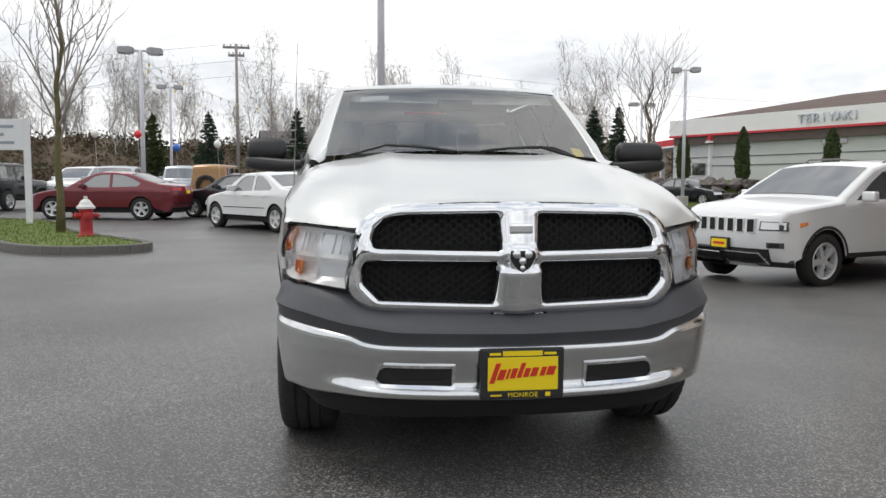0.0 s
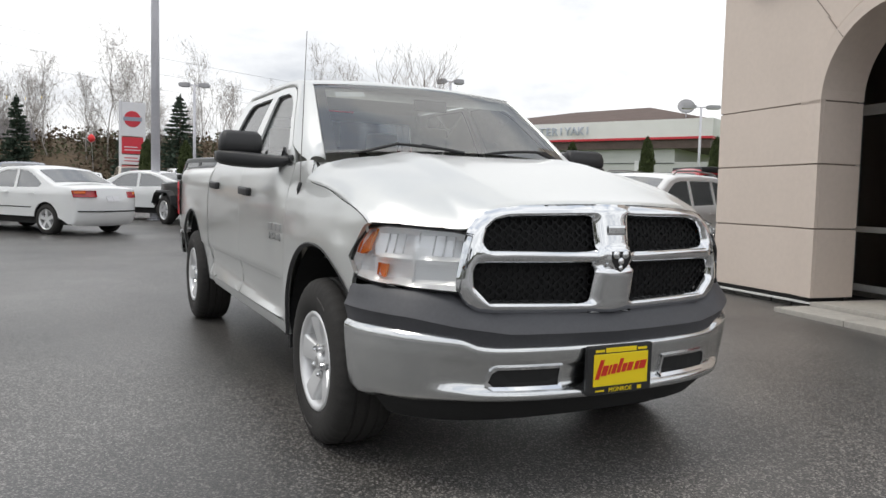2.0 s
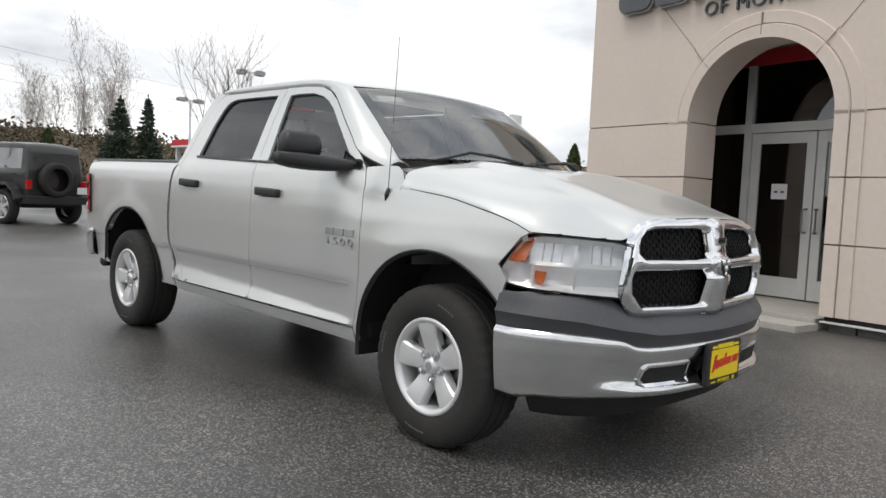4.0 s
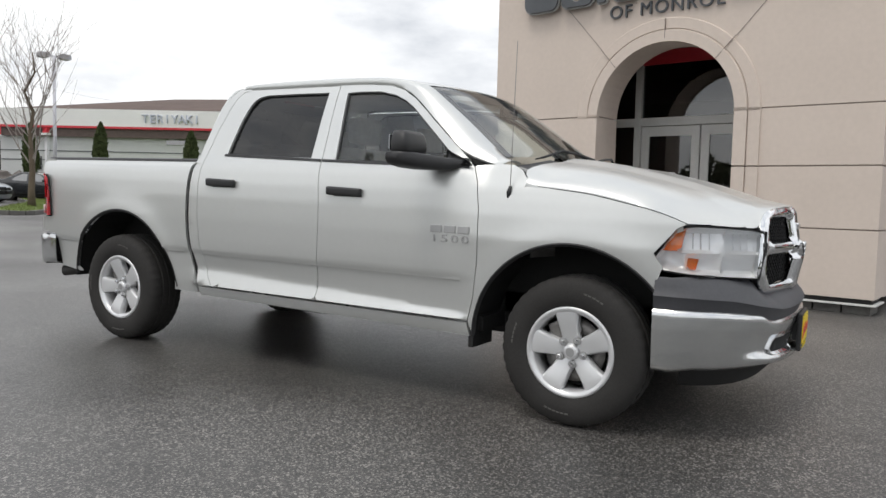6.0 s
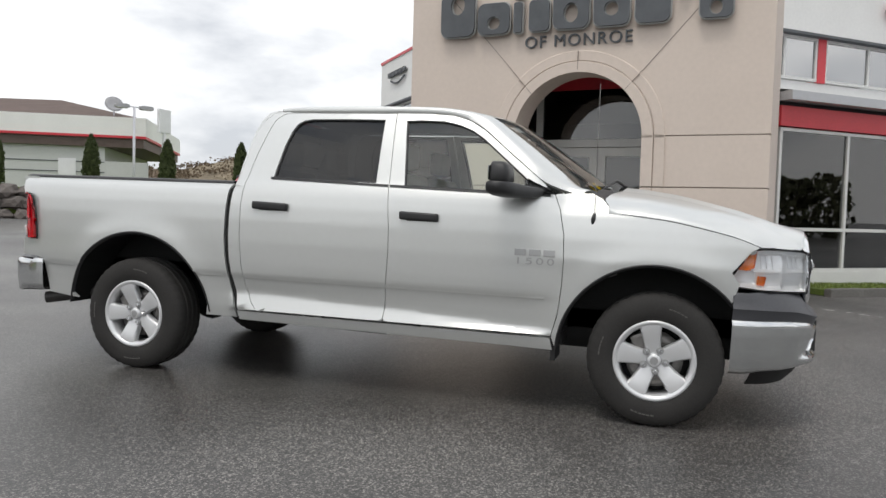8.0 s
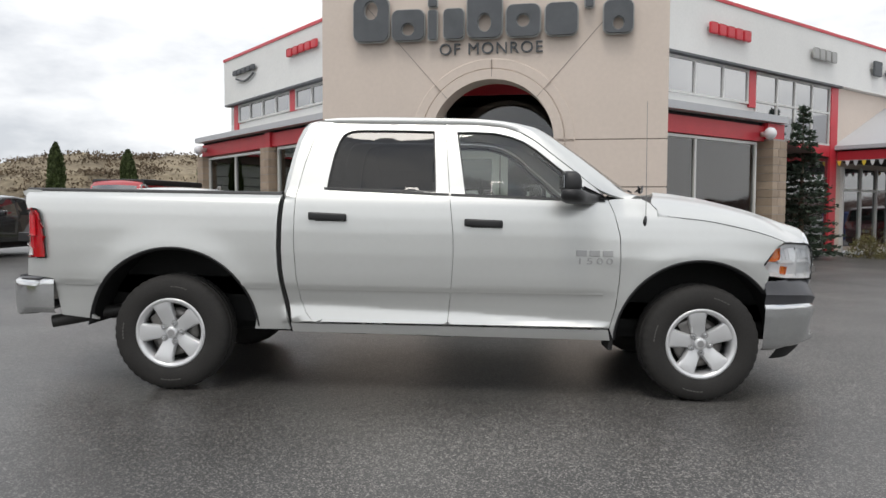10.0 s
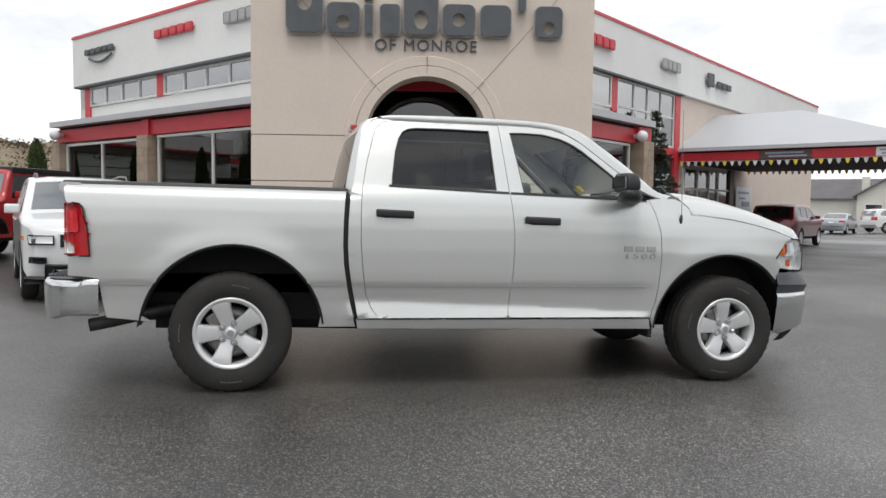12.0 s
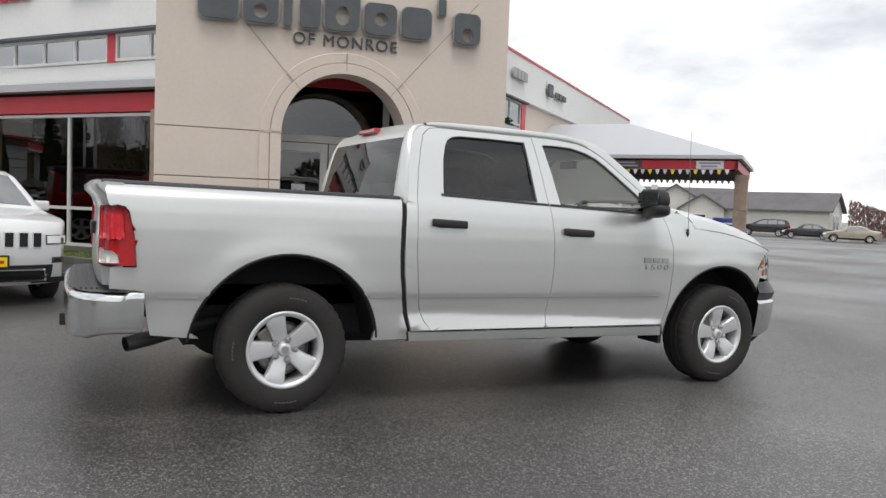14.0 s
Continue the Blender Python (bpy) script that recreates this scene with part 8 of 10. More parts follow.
DOMEGREEN = material("blue printed plastic", (0.03, 0.06, 0.26), 0.45, vary=0.3, vscale=6)


def pennant_string(label, a, b, sag, step, size, m=None):
    a, b = Vector(a), Vector(b)
    ob = thing("pennant_string", Matrix.Translation(a), label, "pennants", "pennant strings")
    n = max(4, int((b - a).length / step))
    pts = [(b - a) * (k / n) - Vector((0, 0, sag * 4 * (k / n) * (1 - k / n))) for k in range(n + 1)]
    bm = bmesh.new()
    tube(bm, pts, 0.008, 4)
    part("cord", bm, CORDMAT, ob)
    u = Vector(((b - a).x, (b - a).y, 0)).normalized()
    meshes = []
    for col in PENNANT_COLOURS:
        bm = bmesh.new()
        tri = [(-size * 0.5, 0), (size * 0.5, 0), (size * 0.32, -size * 0.8), (0, -size * 1.25), (-size * 0.32, -size * 0.8)]
        front = [bm.verts.new((u.x * x - u.y * 0.012, u.y * x + u.x * 0.012, z)) for x, z in tri]
        back = [bm.verts.new((u.x * x, u.y * x, z)) for x, z in tri]
        bm.faces.new(front), bm.faces.new(back[::-1])
        for k in range(5):
            bm.faces.new((front[k], back[k], back[(k + 1) % 5], front[(k + 1) % 5]))
        me = bpy.data.meshes.new("pennant")
        bm.to_mesh(me)
        bm.free()
        me.materials.append(col)
        meshes.append(me)
    for k in range(n):
        f = new("pennant", meshes[k % 3])
        f.parent = ob
        f.matrix_basis = Matrix.Translation((pts[k] + pts[k + 1]) / 2)
    return ob


WING_O, WING_U, WING_N = Vector((11.34, -0.79, 0)), Vector((0.626, -0.78, 0)), Vector((-0.78, -0.626, 0))


def wing_point(s, out, z):
    p = WING_O + WING_U * s + WING_N * out
    return (p.x, p.y, z)


DARKSOFFIT = material("very dark brown canopy soffit", (0.028, 0.024, 0.021), 0.8, vary=0.3)


def build_canopy():
    s0, s1, w, ze, zr, hip = 12.62, 20.06, 7.86, 3.47, 5.0, 4.56
    mid = (s0 + s1) / 2
    cn = thing("canopy", Matrix.Identity(4), "drive-through canopy with pale metal hip roof and red fascia", "canopy", kind="structure")
    bm = bmesh.new()
    a, c, f, g = wing_point(s0, 0, ze), wing_point(s0, w, ze), wing_point(s1, w, ze), wing_point(s1, 0, ze)
    r, h = wing_point(mid, 0, zr), wing_point(mid, w - hip, zr)
    v = {k: bm.verts.new(p) for k, p in dict(a=a, c=c, f=f, g=g, r=r, h=h).items()}
    bm.faces.new((v["a"], v["c"], v["h"], v["r"])), bm.faces.new((v["c"], v["f"], v["h"])), bm.faces.new((v["f"], v["g"], v["r"], v["h"]))
    bmesh.ops.recalc_face_normals(bm, faces=bm.faces)
    if sum((fc.normal.z for fc in bm.faces)) < 0:
        bmesh.ops.reverse_faces(bm, faces=bm.faces)
    part("hip_roof", bm, ROOFMETAL, cn)
    inset = 0.25
    edges = [(wing_point(s0, 0, 0), wing_point(s0, w, 0)), (wing_point(s0, w, 0), wing_point(s1, w, 0)), (wing_point(s1, w, 0), wing_point(s1, 0, 0))]
    for p, q in edges:
        u = Vector(q) - Vector(p)
        m = flat_matrix(p, u)
        part("gutter", boxes((0, -0.04, ze - 0.14, u.length, 0.10, ze - 0.003), bevel=0.02), ROOFMETAL, cn, m=m)
        # shade behind the gutter, as a near-black strip
        part("dark_reveal", boxes((0.1, 0.12, ze - 0.19, u.length - 0.1, 0.2, ze - 0.14)), GAP, cn, m=m)
        part("red_fascia", boxes((0.1, 0.1, ze - 0.48, u.length - 0.1, 0.22, ze - 0.19)), REDTRIM, cn, m=m)
    m = flat_matrix(wing_point(s0, 0, 0), WING_N)
    part("sign_plate", boxes((2.9, 0.07, ze - 0.47, 4.55, 0.098, ze - 0.20)), BROWNSIGN, cn, m=m)
    part("sign_plate", boxes((6.4, 0.07, ze - 0.47, 7.3, 0.098, ze - 0.20)), SIGNWHITE, cn, m=m)
    bm = bmesh.new()
    for k, (x0, x1, z) in enumerate(((3.1, 4.3, -0.28), (3.2, 4.4, -0.39), (6.5, 7.2, -0.28), (6.55, 7.1, -0.39))):
        box(bm, x0, 0.055, ze + z - 0.03, x1, 0.0685, ze + z + 0.03)
    part("printing", bm, BARMAT, cn, m=m)
    part("soffit", boxes((0.25, 0.22, ze - 0.56, w - 0.22, s1 - s0 - 0.22, ze - 0.42)), DARKSOFFIT, cn, m=m)
    for s, o in ((s0 + 1.6, w - 0.05), (s1 - 0.55, w - 0.5), (s0 + 0.55, w - 5.6), (s1 - 0.55, w - 5.6)):
        p = wing_point(s, o, 0)
        if o > 4 and s < s0 + 2:
            brick_column(cn, p, ground_z(p[0], p[1]) - 0.05, ze - 0.6, 0.22, (WING_N.x, WING_N.y, 0))
        elif o > 4:
            part("post", boxes((-0.09, -0.09, ground_z(p[0], p[1]) - 0.05, 0.09, 0.09, ze - 0.6), bevel=0.012), POLE, cn, m=flat_matrix((p[0], p[1], 0), WING_N))
    # glazed front, doors and pale wall under the canopy
    sh = thing("service_front", flat_matrix(wing_point(0, 0, 0), WING_U), "glazed service entrance with white-framed doors under the canopy", "storefront", kind="structure")
    for k, (x0, x1) in enumerate(((13.2, 14.5), (14.5, 15.7), (15.7, 16.7), (16.7, 18.0))):
        part("pane", boxes((x0 + 0.05, -0.06, 0.15, x1 - 0.05, -0.03, 2.75)), DARKGLASS, sh)
        part("window_frame", boxes((x0 - 0.05, -0.12, -0.2, x0 + 0.05, -0.02, 2.8)), WINFRAME, sh)
    part("transom", boxes((13.2, -0.11, 2.0, 18.0, -0.02, 2.08)), WINFRAME, sh)
    part("dark_pier", boxes((18.0, -0.14, -0.25, 18.5, -0.02, 2.9)), BROWNSIGN, sh)
    part("stone_base", boxes((18.5, -0.12, -0.3, 31.4, -0.03, 0.9)), KERBMAT, sh)
    po = thing("poster", flat_matrix(wing_point(0, 0, 0), WING_U), "white printed poster on the wall under the canopy", "poster")
    part("sheet", boxes((18.75, -0.16, 1.2, 20.8, -0.145, 2.25)), SIGNWHITE, po)
    bm = bmesh.new()
    for x0, x1, z0, z1 in ((19.0, 20.4, 1.95, 2.05), (19.1, 19.9, 1.72, 1.8), (19.5, 20.5, 1.4, 1.62)):
        box(bm, x0, -0.172, z0, x1, -0.1605, z1)
    part("printing", bm, BARMAT, po)
    a, c = Vector(wing_point(s0 - 0.02, 0.1, ze - 0.49)), Vector(wing_point(s0 - 0.02, w - 0.3, ze - 0.49))
    pennant_string("row of yellow and white pennants under the canopy fascia", a, c, 0.03, 0.255, 0.145)
    a, c = Vector(wing_point(s1 + 0.02, 0.1, ze - 0.49)), Vector(wing_point(s1 + 0.02, w - 0.3, ze - 0.49))
    pennant_string("row of yellow and white pennants under the canopy edge", a, c, 0.03, 0.255, 0.145)
    gx, gy = 22.95, -25.31
    dr = thing("bin", Matrix.Translation((gx, gy, ground_z(gx, gy))) @ Matrix.Scale(1.35, 4), "blue printed bin with a white rim and base", "bin")
    bm = bmesh.new()
    lathe(bm, [(0.2, 0.0), (0.2, 0.40), (0.6, 0.42), (1.2, 0.42), (1.25, 0.38), (1.25, 0.0)], 20, "z")
    part("barrel", bm, DOMEGREEN, dr, smooth=False)
    bm = bmesh.new()
    lathe(bm, [(0.0, 0.0), (0.0, 0.42), (0.19, 0.43), (0.199, 0.0)], 20, "z")
    part("base", bm, SIGNWHITE, dr)
    bm = bmesh.new()
    for k in range(5):
        a0 = 1.9 + k * 0.28
        for z in (0.55, 0.8, 1.0):
            q = Matrix.Rotation(a0, 4, "Z")
            box(bm, 0.424, -0.05, z, 0.434, 0.05, z + 0.06, m=q)
    part("printing", bm, SIGNWHITE, dr)


build_canopy()


# ---- lamp posts, poles and signs ----
def lamp_post(label, x, y, top, span, turn, base=True, radius=0.085):
    z = ground_z(x, y)
    h = top - z
    m = Matrix.Translation((x, y, z)) @ Matrix.Rotation(turn, 4, "Z")
    ob = thing("lamp_post", m, label, "lamp post", "lot lamps")
    bm = bmesh.new()
    tube(bm, [(0, 0, 0), (0, 0, h)], [radius, radius * 0.75], 10)
    part("pole", bm, POLE, ob, smooth=True)
    part("arm", boxes((-span * 0.22, -0.03, h - 0.06, span * 0.22, 0.03, h)), POLE, ob)
    for sgn in (-1, 1):
        bm = bmesh.new()
        x0, x1 = sgn * span * 0.14, sgn * span * 0.5
        loft(bm, [[(x0, -0.14, h - 0.10), (x0, 0.14, h - 0.10), (x0, 0.12, h + 0.05), (x0, -0.12, h + 0.05)],
                  [(x0 + (x1 - x0) * 0.25, -0.2, h - 0.13), (x0 + (x1 - x0) * 0.25, 0.2, h - 0.13), (x0 + (x1 - x0) * 0.25, 0.17, h + 0.09), (x0 + (x1 - x0) * 0.25, -0.17, h + 0.09)],
                  [(x0 + (x1 - x0) * 0.9, -0.2, h - 0.13), (x0 + (x1 - x0) * 0.9, 0.2, h - 0.13), (x0 + (x1 - x0) * 0.9, 0.16, h + 0.07), (x0 + (x1 - x0) * 0.9, -0.16, h + 0.07)],
                  [(x1, -0.15, h - 0.10), (x1, 0.15, h - 0.10), (x1, 0.12, h + 0.03), (x1, -0.12, h + 0.03)]], closed=True)
        bmesh.ops.holes_fill(bm, edges=bm.edges)
        bmesh.ops.recalc_face_normals(bm, faces=bm.faces)
        hd = part("lamp_head", bm, LAMPHEAD, ob)
        part("lens", boxes((min(x0, x1) + 0.1, -0.15, h - 0.15, max(x0, x1) - 0.1, 0.15, h - 0.128)), SIGNWHITE, hd)
    if base:
        bm = bmesh.new()
        lathe(bm, [(0, 0), (0, 0.26), (0.55, 0.26), (0.58, 0.24), (0.58, 0)], 16, "z")
        part("concrete_base", bm, CONCRETE, ob)
    return ob


lamp_post("tall grey two-headed lamp post among the parked cars", -7.46, 23.25, 5.92, 1.45, 0.15)
lamp_post("tall grey two-headed lamp post far down the lot", -10.13, 40.07, 6.89, 1.4, 0.1)
lamp_post("tall grey two-headed lamp post beside a bare tree", 14.81, 29.12, 6.72, 1.3, -0.35)
lamp_post("grey two-headed lamp post behind the black off-road car", 4.36, 37.9, 6.7, 1.55, -0.3)
lamp_post("grey flat-headed lamp post beside the red roof", 17.33, 40.3, 6.45, 1.75, 0.15)
lamp_post("dark flat-headed lamp post by the restaurant", 30.07, 28.0, 6.52, 2.1, -0.5)


GREYWOOD = material("weathered grey pole wood", (0.27, 0.25, 0.235), 0.9, vary=0.25, vscale=3)


def low_lamp():
    x, y, top = 21.75, 13.27, 2.41
    z = ground_z(x, y)
    ob = thing("lamp_post", Matrix.Translation((x, y, z)) @ Matrix.Rotation(radians(112), 4, "Z"), "low white flat-headed lamp post beyond the parked cars", "lamp post", "lot lamps")
    part("pole", boxes((-0.05, -0.05, 0, 0.05, 0.05, top - z - 0.09), bevel=0.01), SIGNWHITE, ob)
    part("lamp_head", boxes((-0.34, -0.12, top - z - 0.10, 0.34, 0.12, top - z), bevel=0.02), SIGNWHITE, ob)


low_lamp()


def tall_pole():
    x, y = 0.55, 20.6
    ob = thing("flagpole", Matrix.Translation((x, y, ground_z(x, y))), "very tall plain grey steel pole behind the parked cars", "pole")
    bm = bmesh.new()
    tube(bm, [(0, 0, 0), (0, 0, 7), (0, 0, 16)], [0.13, 0.115, 0.08], 14)
    part("shaft", bm, POLE, ob, smooth=True)
    bm = bmesh.new()
    lathe(bm, [(0, 0), (0, 0.25), (0.04, 0.25), (0.06, 0.17), (0.3, 0.15), (0.3, 0)], 16, "z")
    part("base_collar", bm, POLE, ob)


def utility_pole():
    x, y = -6.65, 41.1
    g = ground_z(x, y)
    ob = thing("utility_pole", Matrix.Translation((x, y, g)), "grey wooden utility pole with a wide and a short cross arm", "utility pole")
    bm = bmesh.new()
    tube(bm, [(0, 0, 0), (0, 0, 9.0)], [0.10, 0.075], 10)
    part("pole", bm, GREYWOOD, ob, smooth=True)
    for z, w in ((8.8, 0.75), (8.35, 0.45)):
        ca = part("cross_arm", boxes((-w, -0.06, z - 0.06, w, 0.06, z + 0.06)), GREYWOOD, ob)
        for k in (-0.9, -0.4, 0.4, 0.9):
            bm = bmesh.new()
            lathe(bm, [(z + 0.06, 0.0), (z + 0.06, 0.03), (z + 0.18, 0.04), (z + 0.2, 0.0)], 8, "z", Matrix.Translation((k * w, 0, 0)))
            part("insulator", bm, LAMPHEAD, ca)
    wr = thing("overhead_wires", Matrix.Identity(4), "thin sagging black overhead wires along the road", "wires")
    for k, dz in ((-0.6, 8.9), (0.7, 8.2), (0.0, 7.2)):
        for end in ((70, 62, 9.5), (-75, 55, 9.5)):
            a, b = Vector((x + k * 0.1, y + k, g + dz)), Vector((end[0], end[1] + k * 2, end[2] + dz - 8.5))
            bm = bmesh.new()
            tube(bm, [a + (b - a) * (i / 14) - Vector((0, 0, 1.6 * 4 * (i / 14) * (1 - i / 14))) for i in range(15)], 0.010, 4)
            part("wire", bm, LAMPHEAD, wr)


def pylon_sign():
    x, y = 1.05, 34.4
    g = ground_z(x, y)
    ob = thing("pylon_sign", Matrix.Translation((x, y, g)) @ Matrix.Rotation(0.1, 4, "Z"), "red and white roadside pylon sign with a round emblem", "sign")
    for sx in (-0.52, 0.52):
        bm = boxes((sx - 0.05, -0.08, 0, sx + 0.05, 0.08, 4.75), bevel=0.01)
        part("post", bm, SIGNWHITE, ob)
    rows = ((3.15, 4.7, SIGNWHITE), (2.35, 3.1, SIGNRED), (1.85, 2.3, SIGNWHITE), (1.1, 1.8, SIGNRED))
    for z0, z1, mt in rows:
        pn = part("panel", boxes((-0.47, -0.1, z0, 0.47, 0.1, z1), bevel=0.012), mt, ob)
        if mt is SIGNWHITE and z1 > 4:
            bm = bmesh.new()
            lathe(bm, [(-0.13, 0.0), (-0.13, 0.34), (-0.1, 0.37)], 28, "z", Matrix.Translation((0, 0, 3.93)) @ Matrix.Rotation(math.pi / 2, 4, "X").inverted())
            part("emblem", bm, SIGNRED, pn)
            part("emblem_band", boxes((-0.4, -0.15, 3.84, 0.4, -0.132, 4.02)), BARMAT, pn)
        else:
            bm = bmesh.new()
            for k in range(2):
                box(bm, -0.36, -0.112, z0 + 0.14 + k * 0.14, 0.36 - 0.15 * (k % 2), -0.1005, z0 + 0.18 + k * 0.14)
            part("printing", bm, SIGNWHITE if mt is SIGNRED else SIGNRED, pn)


def lot_sign():
    x, y = -8.52, 16.34
    g = ground_z(x, y)
    ob = thing("lot_sign", Matrix.Translation((x, y, g)) @ Matrix.Rotation(-0.12, 4, "Z"), "white sign board on white posts on the grass island", "sign")
    for sx in (0, -1.7):
        part("post", boxes((sx - 0.07, -0.05, 0, sx + 0.07, 0.05, 2.75), bevel=0.012), SIGNWHITE, ob)
    bd = part("board", boxes((-1.63, -0.03, 1.95, -0.07, 0.03, 2.72), bevel=0.008), SIGNWHITE, ob)
    bm = bmesh.new()
    for k in range(3):
        box(bm, -1.45, -0.042, 2.1 + k * 0.2, -0.3 - 0.25 * (k % 2), -0.0305, 2.17 + k * 0.2)
    part("printing", bm, BARMAT, bd)


def balloon(col, label, x, y, z):
    g = ground_z(x, y)
    ob = thing("balloon", Matrix.Translation((x, y, g)), label, "balloon", "lot balloons")
    bm = bmesh.new()
    h = z - g
    lathe(bm, [(h - 0.19 + 0.30 * k / 10, 0.125 * math.sin(math.pi * min(1, k / 10 + 0.02 * (10 - k) / 10)) ** 0.75 if 0 < k < 10 else 0.0) for k in range(11)], 16, "z")
    part("envelope", bm, col, ob, smooth=True)
    bm = bmesh.new()
    tube(bm, [(0.15, 0, 0), (0.06, 0, h * 0.5), (0, 0, h - 0.17)], 0.006, 4)
    part("string", bm, CORDMAT, ob)


BALLOONRED = material("red balloon rubber", (0.7, 0.03, 0.03), 0.3)
BALLOONBLUE = material("blue balloon rubber", (0.04, 0.16, 0.6), 0.3)
BALLOONWHITE = material("white balloon rubber", (0.8, 0.8, 0.76), 0.3)
tall_pole()
utility_pole()
pylon_sign()
lot_sign()
for col, lb, x, y, z in ((BALLOONWHITE, "white balloon on a string above the parked cars", -8.6, 21.9, 3.05), (BALLOONRED, "red balloon on a string above the parked cars", -7.35, 22.2, 3.05),
                         (BALLOONBLUE, "blue balloon on a string above the parked cars", -6.2, 22.5, 2.65), (BALLOONWHITE, "white balloon on a string above the parked cars", -4.9, 22.75, 2.8),
                         (BALLOONRED, "red balloon on a string above the parked cars", -1.0, 25.4, 2.95)):
    balloon(col, lb, x, y, z)
pennant_string("string of small pennants between lot lamps", (-7.4, 23.3, 5.6), (-2.6, 41.0, 5.9), 0.7, 0.8, 0.13)
pennant_string("string of small pennants between lot lamps", (-7.4, 23.3, 5.4), (-4.6, 40.0, 4.9), 0.6, 0.8, 0.13)
pennant_string("string of small pennants between lot lamps", (-7.4, 23.3, 5.2), (-10.0, 40.0, 6.4), 0.6, 0.8, 0.13)


# ---- plants ----
SCRUB = material("brown winter scrub", (0.125, 0.092, 0.060), 0.95, vary=0.5, vscale=0.35)
SCRUBGREEN = material("dull green scrub", (0.085, 0.090, 0.048), 0.95, vary=0.5, vscale=0.35)
DRYGRASS = material("dry hillside grass", (0.23, 0.19, 0.13), 0.95, vary=0.55, vscale=0.12, bump=0.4, bscale=3)
REDSHRUB = material("reddish winter shrub twigs", (0.17, 0.105, 0.09), 0.95, vary=0.35, vscale=0.6)
# far twigs are lighter than near ones: distance haze put into the colour
PALETWIG = material("distant twigs paled for haze", (0.36, 0.335, 0.31), 0.95, vary=0.15)
HAZETWIG = material("fine grey-brown twigs paled for haze", (0.42, 0.39, 0.365), 0.95, vary=0.25, vscale=0.3)


def mesh_part(name, verts, faces, mat, parent, label="", smooth=False):
    me = bpy.data.meshes.new(name)
    me.from_pydata([tuple(map(float, v)) for v in verts], [], faces)
    me.update()
    me.materials.append(mat)
    if smooth:
        me.shade_smooth()
    ob = new(name, me)
    if parent is not None:
        ob.parent = parent
    return tagged(ob, label)


def leaf_quads(centres, axis, size, rng, aspect=0.5, tilt=0.6):
    """Small leaf-shaped quads at the centres; axis gives each one's main direction."""
    n = len(centres)
    ax = axis + rng.normal(0, tilt, (n, 3))
    ax /= np.linalg.norm(ax, axis=1, keepdims=True) + 1e-9
    sd = np.cross(ax, rng.normal(0, 1, (n, 3)))
    sd /= np.linalg.norm(sd, axis=1, keepdims=True) + 1e-9
    s = size * rng.uniform(0.6, 1.4, (n, 1))
    v = np.stack([centres - ax * s * 0.5, centres + sd * s * aspect * 0.5, centres + ax * s * 0.5, centres - sd * s * aspect * 0.5], 1).reshape(-1, 3)
    f = [(4 * k, 4 * k + 1, 4 * k + 2, 4 * k + 3) for k in range(n)]
    return v, f


def branch_lines(rng, height, spread, levels, first=0.3, count=14, up=0.55, lean=0.02):
    """Points and radii of a bare tree's limbs: a leader with limbs that fork."""
    stem = [Vector((rng.normal(0, lean) * k, rng.normal(0, lean) * k, height * k / 8)) for k in range(9)]
    out = []

    def grow(p, d, length, r, depth):
        pts, dirv = [p], d.copy()
        for k in range(4):
            dirv = (dirv + Vector(rng.normal(0, 0.13, 3)) + Vector((0, 0, 0.10))).normalized()
            pts.append(pts[-1] + dirv * length / 4)
        out.append((pts, [r * (1 - 0.19 * k) for k in range(5)], depth))
        if depth > 0:
            for k in range(3 + (depth > 1) * 2):
                q = pts[1 + k % 4] if k else pts[-1]
                side = Vector(rng.normal(0, 1, 3))
                nd = (dirv * 0.9 + side.normalized() * 0.75 + Vector((0, 0, 0.2))).normalized()
                grow(q, nd, length * rng.uniform(0.42, 0.62), r * 0.5, depth - 1)

    for k in range(count):
        f = first + (0.93 - first) * k / count
        a = k * 2.4 + rng.uniform(0, 0.7)
        i = min(7, int(f * 8))
        p = stem[i].lerp(stem[i + 1], f * 8 - i)
        d = Vector((math.cos(a) * (1 - up), math.sin(a) * (1 - up), up)).normalized()
        grow(p, d, spread * (1.15 - 0.75 * f) * rng.uniform(0.8, 1.15), 0.012 + 0.03 * height / 6 * (1 - f), levels)
    return stem, out


def bare_tree(name, label, x, y, height, spread, seed, bark, twig, trunk_r=0.09, levels=2, count=16, first=0.3, up=0.55, z=None, group="bare trees"):
    rng = np.random.default_rng(seed)
    g = ground_z(x, y) if z is None else z
    ob = thing(name, Matrix.Translation((x, y, g - 0.02)), label, "tree", group)
    stem, limbs = branch_lines(rng, height, spread, levels, first, count, up)
    bm = bmesh.new()
    tube(bm, stem, [trunk_r * (1.25 if k == 0 else 1 - 0.105 * k) for k in range(9)], 9)
    part("trunk", bm, bark, ob, smooth=True)
    bm = bmesh.new()
    for pts, rad, depth in limbs:
        tube(bm, pts, [max(0.004, r) for r in rad], 5 if depth > 1 else 3, cap=False)
    part("crown", bm, twig, ob)
    return ob


